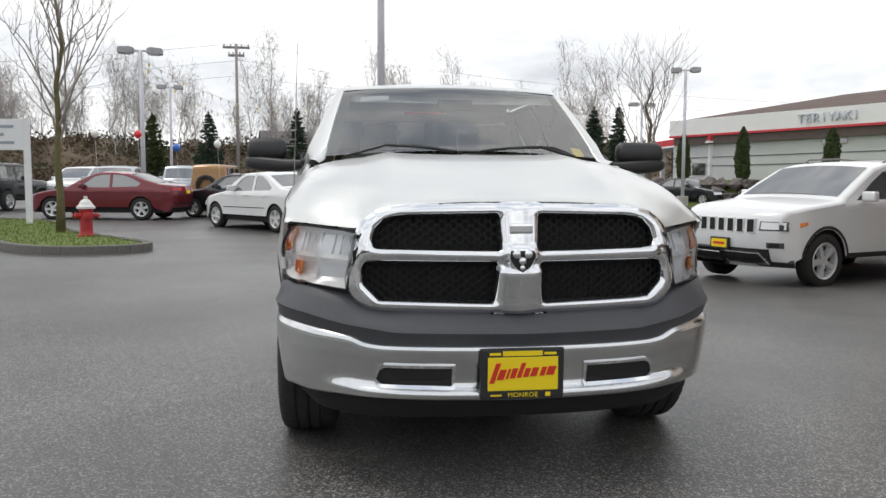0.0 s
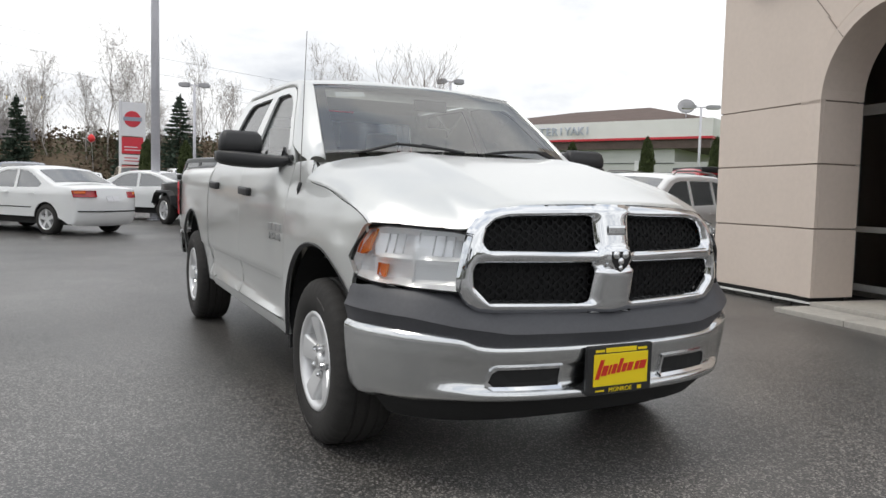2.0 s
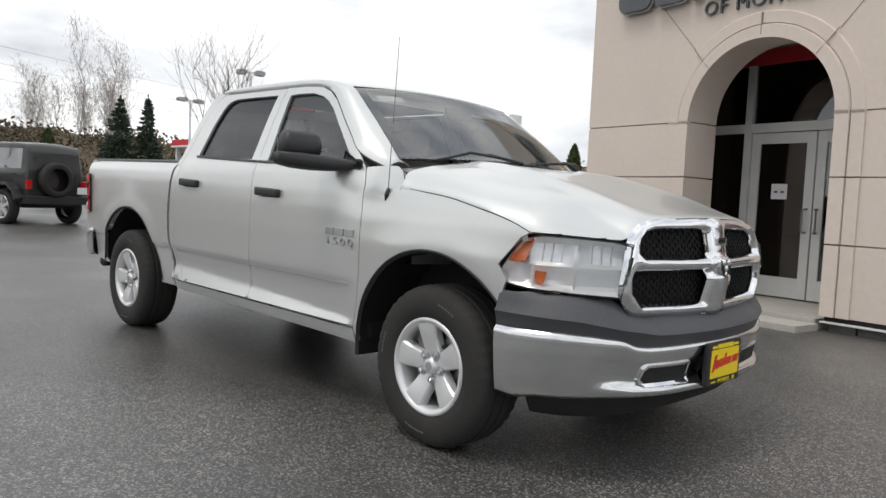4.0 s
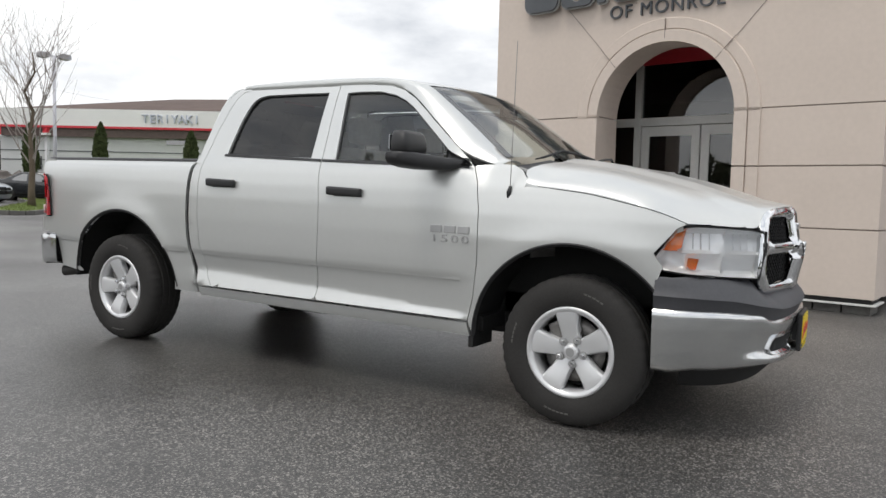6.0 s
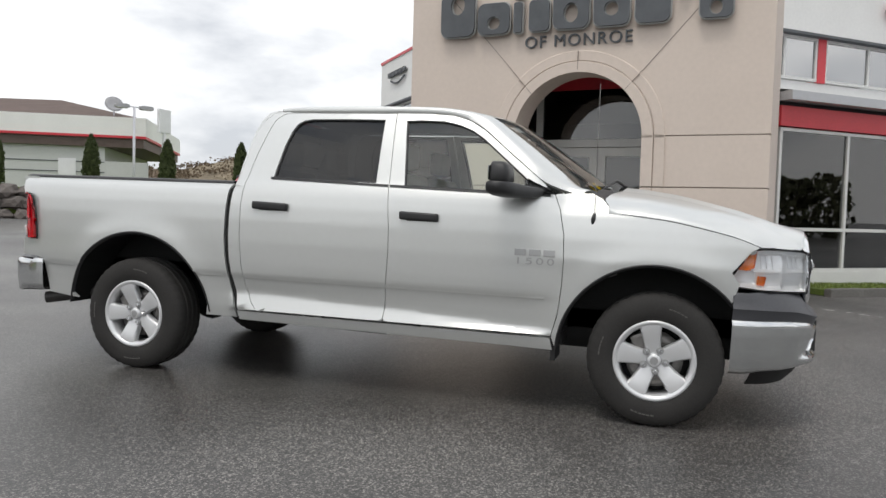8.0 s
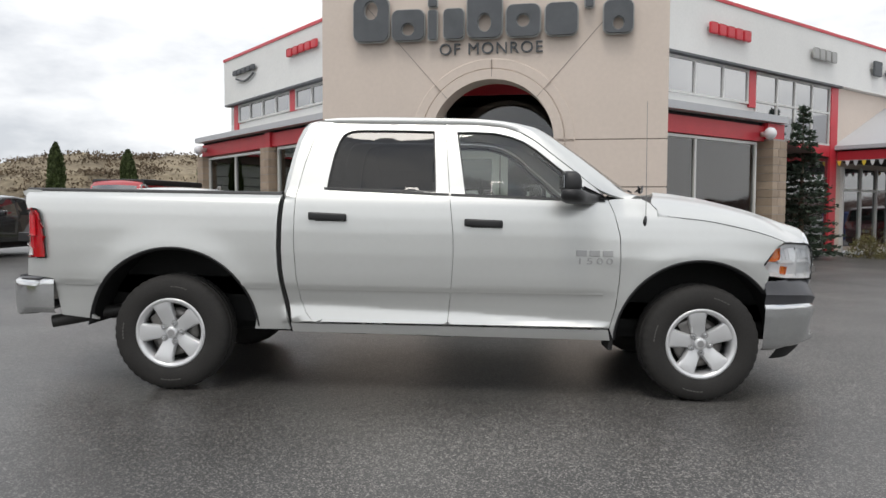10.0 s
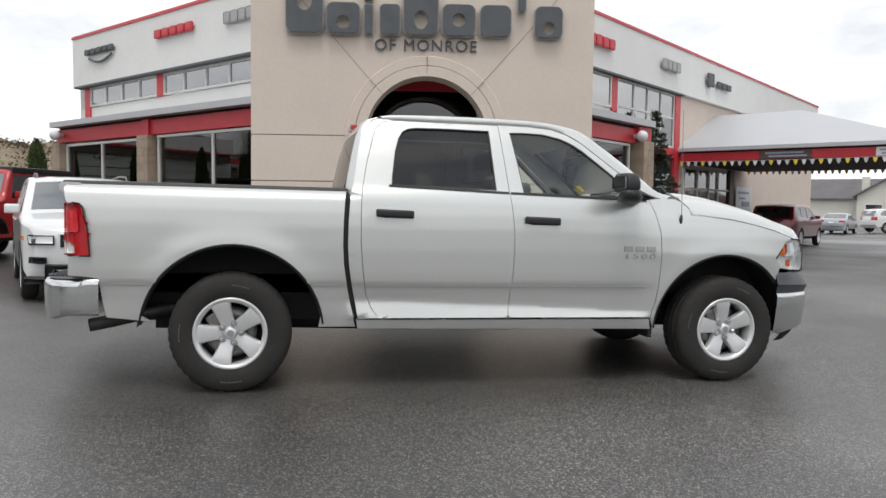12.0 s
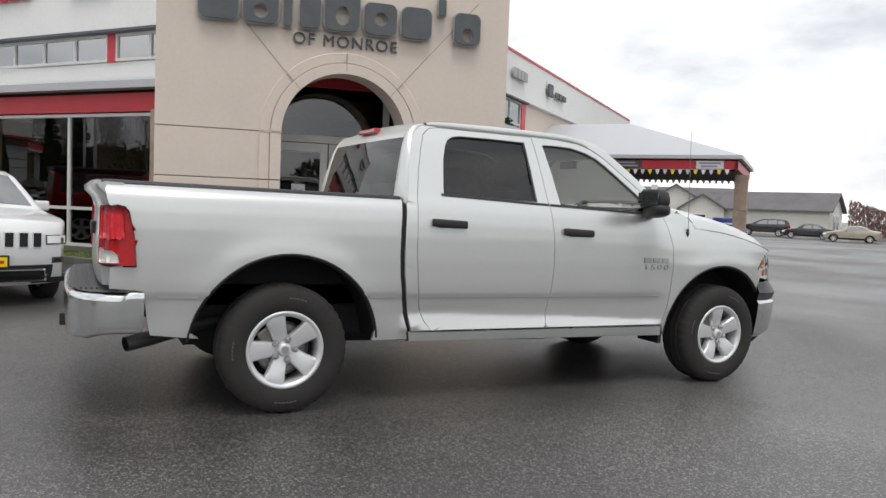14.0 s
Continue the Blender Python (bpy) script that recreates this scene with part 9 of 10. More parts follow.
def conifer(name, label, x, y, height, width, seed, mat=None, whorls=22, per=9, leaf=0.16, z=None, leaves=16, group="conifers"):
    rng = np.random.default_rng(seed)
    g = ground_z(x, y) if z is None else z
    ob = thing(name, Matrix.Translation((x, y, g - 0.02)), label, "tree", group)
    bm = bmesh.new()
    tube(bm, [(0, 0, 0), (0, 0, height * 0.98)], [height * 0.018 + 0.02, 0.01], 8)
    part("trunk", bm, BARK, ob, smooth=True)
    cs, ax = [], []
    for k in range(whorls):
        f = 0.06 + 0.94 * k / whorls
        zc = height * f
        ln = width * 0.5 * (1 - f) ** 0.8 + 0.05
        for j in range(max(4, int(per * (1.1 - 0.5 * f)))):
            a = rng.uniform(0, 2 * math.pi)
            r0 = ln * rng.uniform(0.75, 1.12)
            n = max(4, int(leaves * (0.35 + (1 - f))))
            t = rng.uniform(0.08, 1, n) ** 0.8
            drop = -0.20 * r0 * t + 0.16 * r0 * t * t + zc + rng.normal(0, height * 0.006)
            w = rng.normal(0, 0.10, n) * (0.25 + r0) * (1.1 - t)
            cs.append(np.stack([np.cos(a) * r0 * t - np.sin(a) * w, np.sin(a) * r0 * t + np.cos(a) * w, drop + rng.normal(0, 0.03, n)], 1))
            ax.append(np.tile([np.cos(a), np.sin(a), 0.05], (n, 1)))
    n = 12
    cs.append(np.stack([rng.normal(0, 0.02, n), rng.normal(0, 0.02, n), rng.uniform(height * 0.9, height * 1.02, n)], 1))
    ax.append(np.tile([0, 0, 1.0], (n, 1)))
    cs, ax = np.concatenate(cs), np.concatenate(ax)
    v, f = leaf_quads(cs, ax, leaf, rng, 0.42, 0.45)
    mesh_part("crown", v, f, mat or NEEDLE, ob)
    return ob


def column_conifer(x, y, z, height, width, seed):
    rng = np.random.default_rng(seed)
    ob = thing("columnar_conifer", Matrix.Translation((x, y, z - 0.02)), "narrow clipped dark green columnar conifer on the terrace", "tree", "columnar conifers")
    bm = bmesh.new()
    tube(bm, [(0, 0, 0), (0, 0, height * 0.5)], [0.06, 0.03], 7)
    part("trunk", bm, BARK, ob)
    prof = [(0.03, 0.7), (0.15, 0.95), (0.4, 1.0), (0.7, 0.8), (0.9, 0.45), (1.0, 0.06)]
    cs, ax = [], []
    n = 2600
    f = rng.uniform(0.02, 1.0, n)
    a = rng.uniform(0, 2 * math.pi, n)
    lump = 1 + 0.10 * np.sin(a * 3 + f * 9 + seed) + 0.07 * np.sin(a * 5 - f * 15)
    r = np.interp(f, [p for p, _ in prof], [q for _, q in prof]) * width * 0.5 * lump * rng.uniform(0.72, 1.03, n)
    cs = np.stack([np.cos(a) * r, np.sin(a) * r, f * height], 1)
    ax = np.stack([np.cos(a) * 0.35, np.sin(a) * 0.35, np.ones(n)], 1)
    v, fc = leaf_quads(cs, ax, 0.15, rng, 0.5, 0.3)
    rings, base = [], len(v)
    extra = [(math.cos(2 * math.pi * j / 10) * q * width * 0.36, math.sin(2 * math.pi * j / 10) * q * width * 0.36, p * height * 0.97) for p, q in prof for j in range(10)]
    for i in range(len(prof) - 1):
        for j in range(10):
            fc.append((base + i * 10 + j, base + i * 10 + (j + 1) % 10, base + (i + 1) * 10 + (j + 1) % 10, base + (i + 1) * 10 + j))
    mesh_part("crown", np.concatenate([v, np.array(extra)]), fc, CYPRESS, ob)


def shrub(label, x, y, z, rx, ry, h, seed, mat, n=1500, leaf=0.07, name="shrub"):
    rng = np.random.default_rng(seed)
    ob = thing(name, Matrix.Translation((x, y, z - 0.01)), label, "shrub", "shrubs")
    u = rng.normal(0, 1, (n, 3))
    u /= np.linalg.norm(u, axis=1, keepdims=True)
    u[:, 2] = np.abs(u[:, 2])
    rad = rng.uniform(0.55, 1.0, (n, 1)) * (1 + 0.16 * np.sin(u[:, :1] * 7 + seed) + 0.12 * np.sin(u[:, 1:2] * 9))
    cs = u * rad * np.array([rx, ry, h])
    v, f = leaf_quads(cs, u, leaf, rng, 0.55, 0.6)
    mesh_part("foliage", v, f, mat, ob)
    bm = bmesh.new()
    for k in range(7):
        a = k * 0.9
        tube(bm, [(0, 0, 0), (math.cos(a) * rx * 0.3, math.sin(a) * ry * 0.3, h * 0.4), (math.cos(a) * rx * 0.65, math.sin(a) * ry * 0.65, h * 0.8)], [0.02, 0.014, 0.006], 5)
    part("stems", bm, BARK, ob)
    return ob


def grass_patch(label, poly, z0, seed, n, tall=0.06, kerb=None, closed_kerb=False):
    """Turf with blades on it, and a kerb along its edge."""
    rng = np.random.default_rng(seed)
    tf = thing("grass", Matrix.Identity(4), label, "grass", kind="structure")
    lift = 0.11

    def lay(a, b):
        return (a, b, ground_z(a, b) + lift)
    bm = sheet(poly, lay, 0.5, rim=0.1)
    if sum(f.normal.z for f in bm.faces) < 0:
        bmesh.ops.reverse_faces(bm, faces=bm.faces)
    part("turf", bm, GRASSSOIL, tf)
    lo, hi = np.min(poly, 0), np.max(poly, 0)
    pts = []
    while len(pts) < n:
        a, b = rng.uniform(lo, hi)
        if inside(poly, a, b):
            pts.append((a, b, ground_z(a, b) + lift + tall * 0.4))
    v, f = leaf_quads(np.array(pts), np.tile([0, 0, 1.0], (n, 1)), tall, rng, 0.22, 0.45)
    bl = mesh_part("grass_blades", v, f, GRASSBLADE, None)
    tagged(bl, "short green grass blades on the turf", "grass", kind="stuff")
    if kerb:
        kb = thing("kerb", Matrix.Identity(4), "weathered low concrete kerb round the grass", "kerb", kind="structure")
        pts = kerb + ([kerb[0]] if closed_kerb else [])
        pts = dense(pts, 0.9, closed=False)
        for a, b in zip(pts, pts[1:]):
            d = Vector((b[0] - a[0], b[1] - a[1], 0))
            z = ground_z((a[0] + b[0]) / 2, (a[1] + b[1]) / 2)
            part("kerb_stone", boxes((0.004, -0.075, -0.05, d.length + 0.02, 0.075, 0.14), bevel=0.022), KERBMAT, kb, m=flat_matrix((a[0], a[1], z), d))


def rounded_outline(pts, n):
    return [(p[0], p[1]) for p in curve([(*p, 0) for p in pts], n)]


# the grass island with the hydrant
isl = rounded_outline([(-12.5, 14.6), (-9.6, 13.4), (-7.7, 12.0), (-6.6, 10.2), (-5.6, 9.35), (-4.55, 9.35), (-4.1, 9.9), (-4.6, 10.8), (-6.0, 12.6), (-7.2, 14.6), (-8.3, 17.2), (-10.2, 18.6), (-13.0, 18.4)], 46)
grass_patch("grass island in the lot beside the cars", isl, 0, 3, 5200, 0.07, kerb=isl, closed_kerb=True)


def hydrant():
    x, y = -5.75, 11.9
    ob = thing("fire_hydrant", Matrix.Translation((x, y, ground_z(x, y) + 0.10)) @ Matrix.Rotation(0.5, 4, "Z") @ Matrix.Scale(1.05, 4), "red fire hydrant with a white bonnet", "hydrant")
    bm = bmesh.new()
    lathe(bm, [(0, 0), (0, 0.17), (0.04, 0.17), (0.05, 0.13), (0.10, 0.115), (0.45, 0.11), (0.5, 0.13), (0.53, 0.13), (0.53, 0)], 20, "z")
    part("barrel", bm, HYDRANTRED, ob, smooth=False)
    bm = bmesh.new()
    lathe(bm, [(0.53, 0), (0.53, 0.165), (0.57, 0.165), (0.6, 0.13), (0.66, 0.10), (0.7, 0.06), (0.71, 0.035), (0.76, 0.035), (0.765, 0)], 20, "z")
    part("bonnet", bm, HYDRANTWHITE, ob)
    for a, r, l in ((0, 0.06, 0.2), (math.pi, 0.06, 0.2), (-math.pi / 2, 0.08, 0.22)):
        bm = bmesh.new()
        q = Matrix.Rotation(a, 4, "Z") @ Matrix.Translation((0, 0, 0.4))
        lathe(bm, [(0.05, r * 0.8), (l * 0.8, r * 0.8), (l * 0.8, r), (l, r), (l + 0.01, r * 0.4), (l + 0.04, r * 0.4), (l + 0.04, 0)], 14, "x", q)
        part("outlet_cap", bm, HYDRANTRED, ob)


hydrant()
bare_tree("young_tree", "young leafless tree with a mossy trunk on the grass island", -6.62, 13.0, 6.2, 2.4, 11, MOSSBARK, TWIG, 0.085, 2, 17, 0.28, 0.66, z=ground_z(-6.6, 13.0) + 0.1)
bare_tree("bare_tree", "spreading leafless tree behind the lamp post", 11.7, 25.7, 5.7, 3.6, 5, BARK, TWIG, 0.13, 2, 20, 0.24, 0.62)
edge = rounded_outline([(8.2, 22.4), (11.4, 26.6), (14.5, 30.6), (17.0, 35.5), (18.4, 35.2), (16.3, 30.0), (13.2, 26.0), (9.6, 21.9), (8.6, 21.7)], 30)
grass_patch("grass strip along the lot's far edge", edge, 0, 4, 3500, 0.08, kerb=edge, closed_kerb=True)
# strips at the foot of the two wings
for p, q, w, sgn, seed in ((RL0, RL1, 0.95, -1, 5), (LL0, LL1, 0.95, 1, 6)):
    a, b = MB @ Vector((*along(p, q, 0.25), 0)), MB @ Vector((*along(p, q, 4.9 if sgn < 0 else 9.4), 0))
    u = (b - a).normalized()
    o = Vector((u.y, -u.x, 0)) * (1 if sgn < 0 else 1)
    if (MB.to_3x3().transposed() @ o).y < 0:
        o = -o
    poly = [tuple((a + o * 0.08)[:2]), tuple((b + o * 0.08)[:2]), tuple((b + o * w)[:2]), tuple((a + o * w)[:2])]
    grass_patch("narrow grass strip at the foot of the showroom windows", poly, 0, seed, 3500, 0.06, kerb=[tuple((a + o * (w + 0.08))[:2]), tuple((b + o * (w + 0.08))[:2])])
conifer("spruce_tree", "young dark green spruce by the far showroom window", 17.1, -8.7, 4.7, 2.5, 7, whorls=26, per=12, leaf=0.13, leaves=40)
shrub("round olive shrub at the foot of the showroom", 11.8, 4.6, 0.15, 0.55, 0.5, 0.75, 8, SHRUBLEAF)
shrub("yellowish shrub by the service doors", 18.3, -11.4, -0.2, 0.7, 0.6, 0.9, 9, SHRUBLEAF)
PLACES = (-8.6, -4.8, 0.0, 4.16, 7.6, 11.05, 14.05, 17.5)
for k, s in enumerate(PLACES):
    column_conifer(22.5 + 0.45 * s, 29.6 - 0.89 * s, 1.8, (2.7, 2.8, 2.45, 2.6, 2.5, 2.5, 2.3, 2.2)[k], 0.76, 20 + k)
for k, (x, y) in enumerate(((1.5, 32.4), (3.1, 32.2), (4.9, 31.8), (6.8, 31.3))):
    column_conifer(x, y, ground_z(x, y), 2.95, 0.85, 40 + k)


# ---- raised terrace with boulder wall, and the restaurant on it ----
def boulder_mesh(seed):
    rng = np.random.default_rng(seed)
    bm = bmesh.new()
    bmesh.ops.create_icosphere(bm, subdivisions=2, radius=0.5)
    for v in bm.verts:
        n = v.co.normalized()
        k = 1 + 0.16 * math.sin(n.x * 4 + seed) + 0.14 * math.sin(n.y * 5 + 2 * seed) + 0.12 * math.sin(n.z * 6 + seed) + rng.normal(0, 0.03)
        v.co = n * 0.5 * k
        v.co.z *= 0.72
    me = bpy.data.meshes.new("boulder")
    bm.to_mesh(me)
    bm.free()
    me.materials.append(ROCK)
    return me


def build_terrace():
    u, n = Vector((0.447, -0.894, 0)), Vector((-0.894, -0.447, 0))
    o = Vector((22.5, 29.6, 0)) + n * 2.1
    rng = np.random.default_rng(4)
    tr = thing("terrace", Matrix.Identity(4), "raised grassy terrace held by a dark boulder wall", "terrace", kind="structure")
    bm = bmesh.new()
    rows = []
    for s in (-14, -12, -9, -4, 0, 6, 14, 22, 32):
        p = o + u * s
        top = 1.8 if s > -11 else 0.3
        back = p - n * 34
        rows.append([(p.x, p.y, 0.2), (p.x - n.x * 0.9, p.y - n.y * 0.9, top), (back.x, back.y, top + 0.1), (back.x, back.y, 0.2)])
    loft(bm, rows)
    bmesh.ops.recalc_face_normals(bm, faces=bm.faces)
    part("bank", bm, GRASSSOIL, tr)
    shapes = [boulder_mesh(s) for s in range(6)]
    for row in range(3):
        s = -10.5
        while s < 17:
            size = rng.uniform(0.65, 1.15)
            p = o + u * (s + size * 0.5) - n * (0.3 * row)
            r = new("boulder", shapes[int(rng.integers(6))])
            r.parent = tr
            r.matrix_basis = Matrix.Translation((p.x, p.y, 0.52 + row * 0.52 + rng.normal(0, 0.04))) @ Matrix.Rotation(rng.uniform(0, 6), 4, "Z") @ Matrix.Diagonal((size * 1.1, size * 0.95, size * 0.95, 1))
            s += size * 0.93


build_terrace()


def build_restaurant():
    m = flat_matrix((25.9, 37.5, 0), (0.467, -0.884))
    ob = thing("restaurant", m, "low grey restaurant with white fascia, red stripe, brown hip roof", "building")
    FZ = 1.85
    # y is positive away from the lot here
    part("wall", boxes((-9.2, 0.35, FZ, 8.6, 14.0, 4.3)), SIDING, ob)
    for z in (2.85, 3.42):
        part("wall_rail", boxes((-9.2, 0.32, z, 10.9, 0.348, z + 0.05)), LETTERGREY, ob)
    part("low_wall", boxes((8.6, 0.3, FZ, 10.9, 0.5, 3.5)), SIDING, ob)
    part("dark_band", boxes((-9.0, 0.1, 4.3, 10.7, 14.2, 4.82)), BROWNSIGN, ob)
    part("red_stripe", boxes((-9.3, -0.04, 4.82, 10.85, 14.4, 4.95)), REDTRIM, ob)
    part("fascia", boxes((-9.3, 0.0, 4.95, 10.85, 14.3, 5.98), bevel=0.02), WHITEPANEL, ob)
    bm = bmesh.new()
    a = [bm.verts.new(p) for p in ((-9.0, 0.3, 5.97), (10.6, 0.3, 5.97), (10.6, 14.0, 5.97), (-9.0, 14.0, 5.97))]
    r = [bm.verts.new(p) for p in ((-1.0, 7.0, 7.5), (4.6, 7.0, 7.6))]
    for f in ((a[0], a[1], r[1], r[0]), (a[1], a[2], r[1]), (a[2], a[3], r[0], r[1]), (a[3], a[0], r[0])):
        bm.faces.new(f)
    bmesh.ops.recalc_face_normals(bm, faces=bm.faces)
    if sum(f.normal.z for f in bm.faces) < 0:
        bmesh.ops.reverse_faces(bm, faces=bm.faces)
    part("hip_roof", bm, ROOFSHINGLE, ob)
    part("door", boxes((6.2, 0.28, FZ, 7.1, 0.345, 3.6)), SIGNWHITE, ob)
    for x0, x1, z0, z1 in ((-7.6, -6.6, 2.3, 3.1), (1.2, 2.6, 3.95, 4.2)):
        w = part("window", boxes((x0, 0.29, z0, x1, 0.345, z1)), DARKGLASS, ob)
    tx = thing("restaurant_sign", m, "blue-grey raised lettering on the white fascia", "sign")
    FL = Matrix(((1, 0, 0, 0), (0, 0, -1, -0.05), (0, 1, 0, 0), (0, 0, 0, 1)))
    for k, ch in enumerate("TERIYAKI"):
        text_part("letter", ch, 0.72, SIGNLETTER, tx, Matrix.Translation((0.05 + k * 0.45, 0.0, 5.22)) @ FL, 0.05)
    ds = thing("satellite_dish", m @ Matrix.Translation((8.9, 1.2, 5.98)), "grey satellite dish on a mast on the roof", "satellite dish")
    bm = bmesh.new()
    tube(bm, [(0, 0, 0), (0, 0, 0.75)], 0.035, 8)
    part("mast", bm, POLE, ds)
    bm = bmesh.new()
    lathe(bm, [(0.10, 0.5), (0.04, 0.3), (0.0, 0.0), (-0.02, 0.0), (0.02, 0.3), (0.08, 0.5), (0.10, 0.5)], 20, "x", Matrix.Translation((0, -0.05, 0.8)) @ Matrix.Rotation(-1.2, 4, "Z") @ Matrix.Rotation(-0.5, 4, "Y"))
    part("dish", bm, LAMPHEAD, ds, smooth=True)
    rs = thing("road_sign", Matrix.Translation((31.6, 27.2, 1.8)), "tall white sign board on a pale post", "sign")
    part("post", boxes((-0.09, -0.09, 0, 0.09, 0.09, 3.4)), SIGNWHITE, rs)
    part("board", boxes((-0.5, -0.1, 3.4, 0.5, 0.1, 4.75), bevel=0.05), SIGNWHITE, rs)
    # the filling station beyond
    gs = thing("filling_station", Matrix.Identity(4), "filling station with a red flat roof edge and white posts", "building")
    part("roof_edge", boxes((23.0, 42.8, 4.5, 33, 55, 4.95), bevel=0.02), REDTRIM, gs)
    part("soffit_edge", boxes((22.95, 42.75, 4.36, 33.05, 55.05, 4.49)), WHITEPANEL, gs)
    part("shop", boxes((25.5, 44.5, 0.4, 32.5, 54, 4.35)), BROWNSIGN, gs)
    for y in (43.2, 47.0, 50.8, 54.6):
        part("post", boxes((23.2, y - 0.14, 0.4, 23.5, y + 0.14, 4.36)), SIGNWHITE, gs)
    for y in (45.0, 48.0, 51.0):
        part("window", boxes((25.45, y, 1.3, 25.498, y + 2.4, 3.4)), DARKGLASS, gs)


build_restaurant()


# ---- houses beyond the lot ----
TANWALL = material("tan house siding", (0.56, 0.48, 0.39), 0.85, vary=0.06, vscale=0.6)
PALEWALL = material("cream house siding", (0.68, 0.66, 0.60), 0.85, vary=0.06, vscale=0.6)
DARKSHINGLE = material("dark grey shingle", (0.15, 0.14, 0.145), 0.9, vary=0.25, vscale=0.8, bump=0.3, bscale=9)


def gable_block(parent, m, w, d, hw, hr, wall, over=0.35, windows=(), trim=None):
    """A block with its gable towards -y; its ridge runs along y."""
    bm = bmesh.new()
    prof = [(-w / 2, 0), (w / 2, 0), (w / 2, hw), (0, hr), (-w / 2, hw)]
    a = [bm.verts.new((x, 0, z)) for x, z in prof]
    b = [bm.verts.new((x, d, z)) for x, z in prof]
    bm.faces.new(a), bm.faces.new(b[::-1])
    for k in range(5):
        bm.faces.new((a[k], b[k], b[(k + 1) % 5], a[(k + 1) % 5]))
    bmesh.ops.recalc_face_normals(bm, faces=bm.faces)
    part("wall", bm, wall, parent, m=m)
    for s in (-1, 1):
        bm = bmesh.new()
        slope = (hr - hw) / (w / 2)
        x1, z1 = s * (w / 2 + over), hw - slope * over
        rows = [[(0, y, hr + 0.02), (x1, y, z1 + 0.02), (x1, y, z1 + 0.16), (0, y, hr + 0.16)] for y in (-over, d + over)]
        vs = loft(bm, rows, closed=True)
        bm.faces.new(vs[0]), bm.faces.new(vs[1][::-1])
        bmesh.ops.recalc_face_normals(bm, faces=bm.faces)
        part("roof", bm, DARKSHINGLE, parent, m=m)
    for x0, x1, z0, z1 in windows:
        f = part("window", boxes((x0 - 0.08, -0.06, z0 - 0.08, x1 + 0.08, -0.004, z1 + 0.08)), SIGNWHITE, parent, m=m)
        pn = part("pane", boxes((x0, -0.075, z0, x1, -0.0605, z1)), DARKGLASS, f)


def build_houses():
    def toward(x, y):
        v = Vector((-5.6 - x, 4.4 - y, 0)).normalized()
        return Matrix(((-v.y, -v.x, 0, x), (v.x, -v.y, 0, y), (0, 0, 1, -1.15), (0, 0, 0, 1))) @ Matrix.Scale(1.3, 4)
    h = thing("house", toward(64.3, -63.6), "cream single-storey house with front gables, chimney and dark roof", "house", "far houses")
    gable_block(h, Matrix.Translation((-1.5, 0, 0)), 5.2, 9, 3.2, 4.8, PALEWALL, windows=((-1.9, -0.7, 1.3, 2.4),))
    gable_block(h, Matrix.Translation((0.9, -1.8, 0)), 3.8, 4.8, 2.7, 3.9, PALEWALL, windows=((-0.9, 0.3, 1.1, 2.1),))
    part("chimney", boxes((-3.9, 2.2, 3.0, -3.3, 2.8, 4.9), bevel=0.03), PALEWALL, h)
    gable_block(h, Matrix.Translation((-9.5, 6.5, 0)) @ Matrix.Rotation(-math.pi / 2, 4, "Z"), 6.5, 14, 3.0, 4.7, PALEWALL)
    h2 = thing("house", toward(56.7, -70.5), "long cream house with a dark roof and timbered gable end", "house", "far houses")
    gable_block(h2, Matrix.Translation((4.4, 2.0, 0)) @ Matrix.Rotation(math.pi / 2 - 0.25, 4, "Z"), 5.5, 9.6, 2.85, 4.35, PALEWALL, windows=((-1.2, -0.4, 1.2, 2.4), (0.3, 1.0, 1.2, 2.4)))
    h3 = thing("house", Matrix.Translation((-7.6, 84.0, 2.4)) @ Matrix.Rotation(0.2, 4, "Z"), "grey house with a brown roof among the far trees", "house", "far houses")
    gable_block(h3, Matrix.Translation((-2, 0, 0)) @ Matrix.Rotation(-math.pi / 2, 4, "Z"), 4.5, 5, 3.6, 5.3, TANWALL)


build_houses()


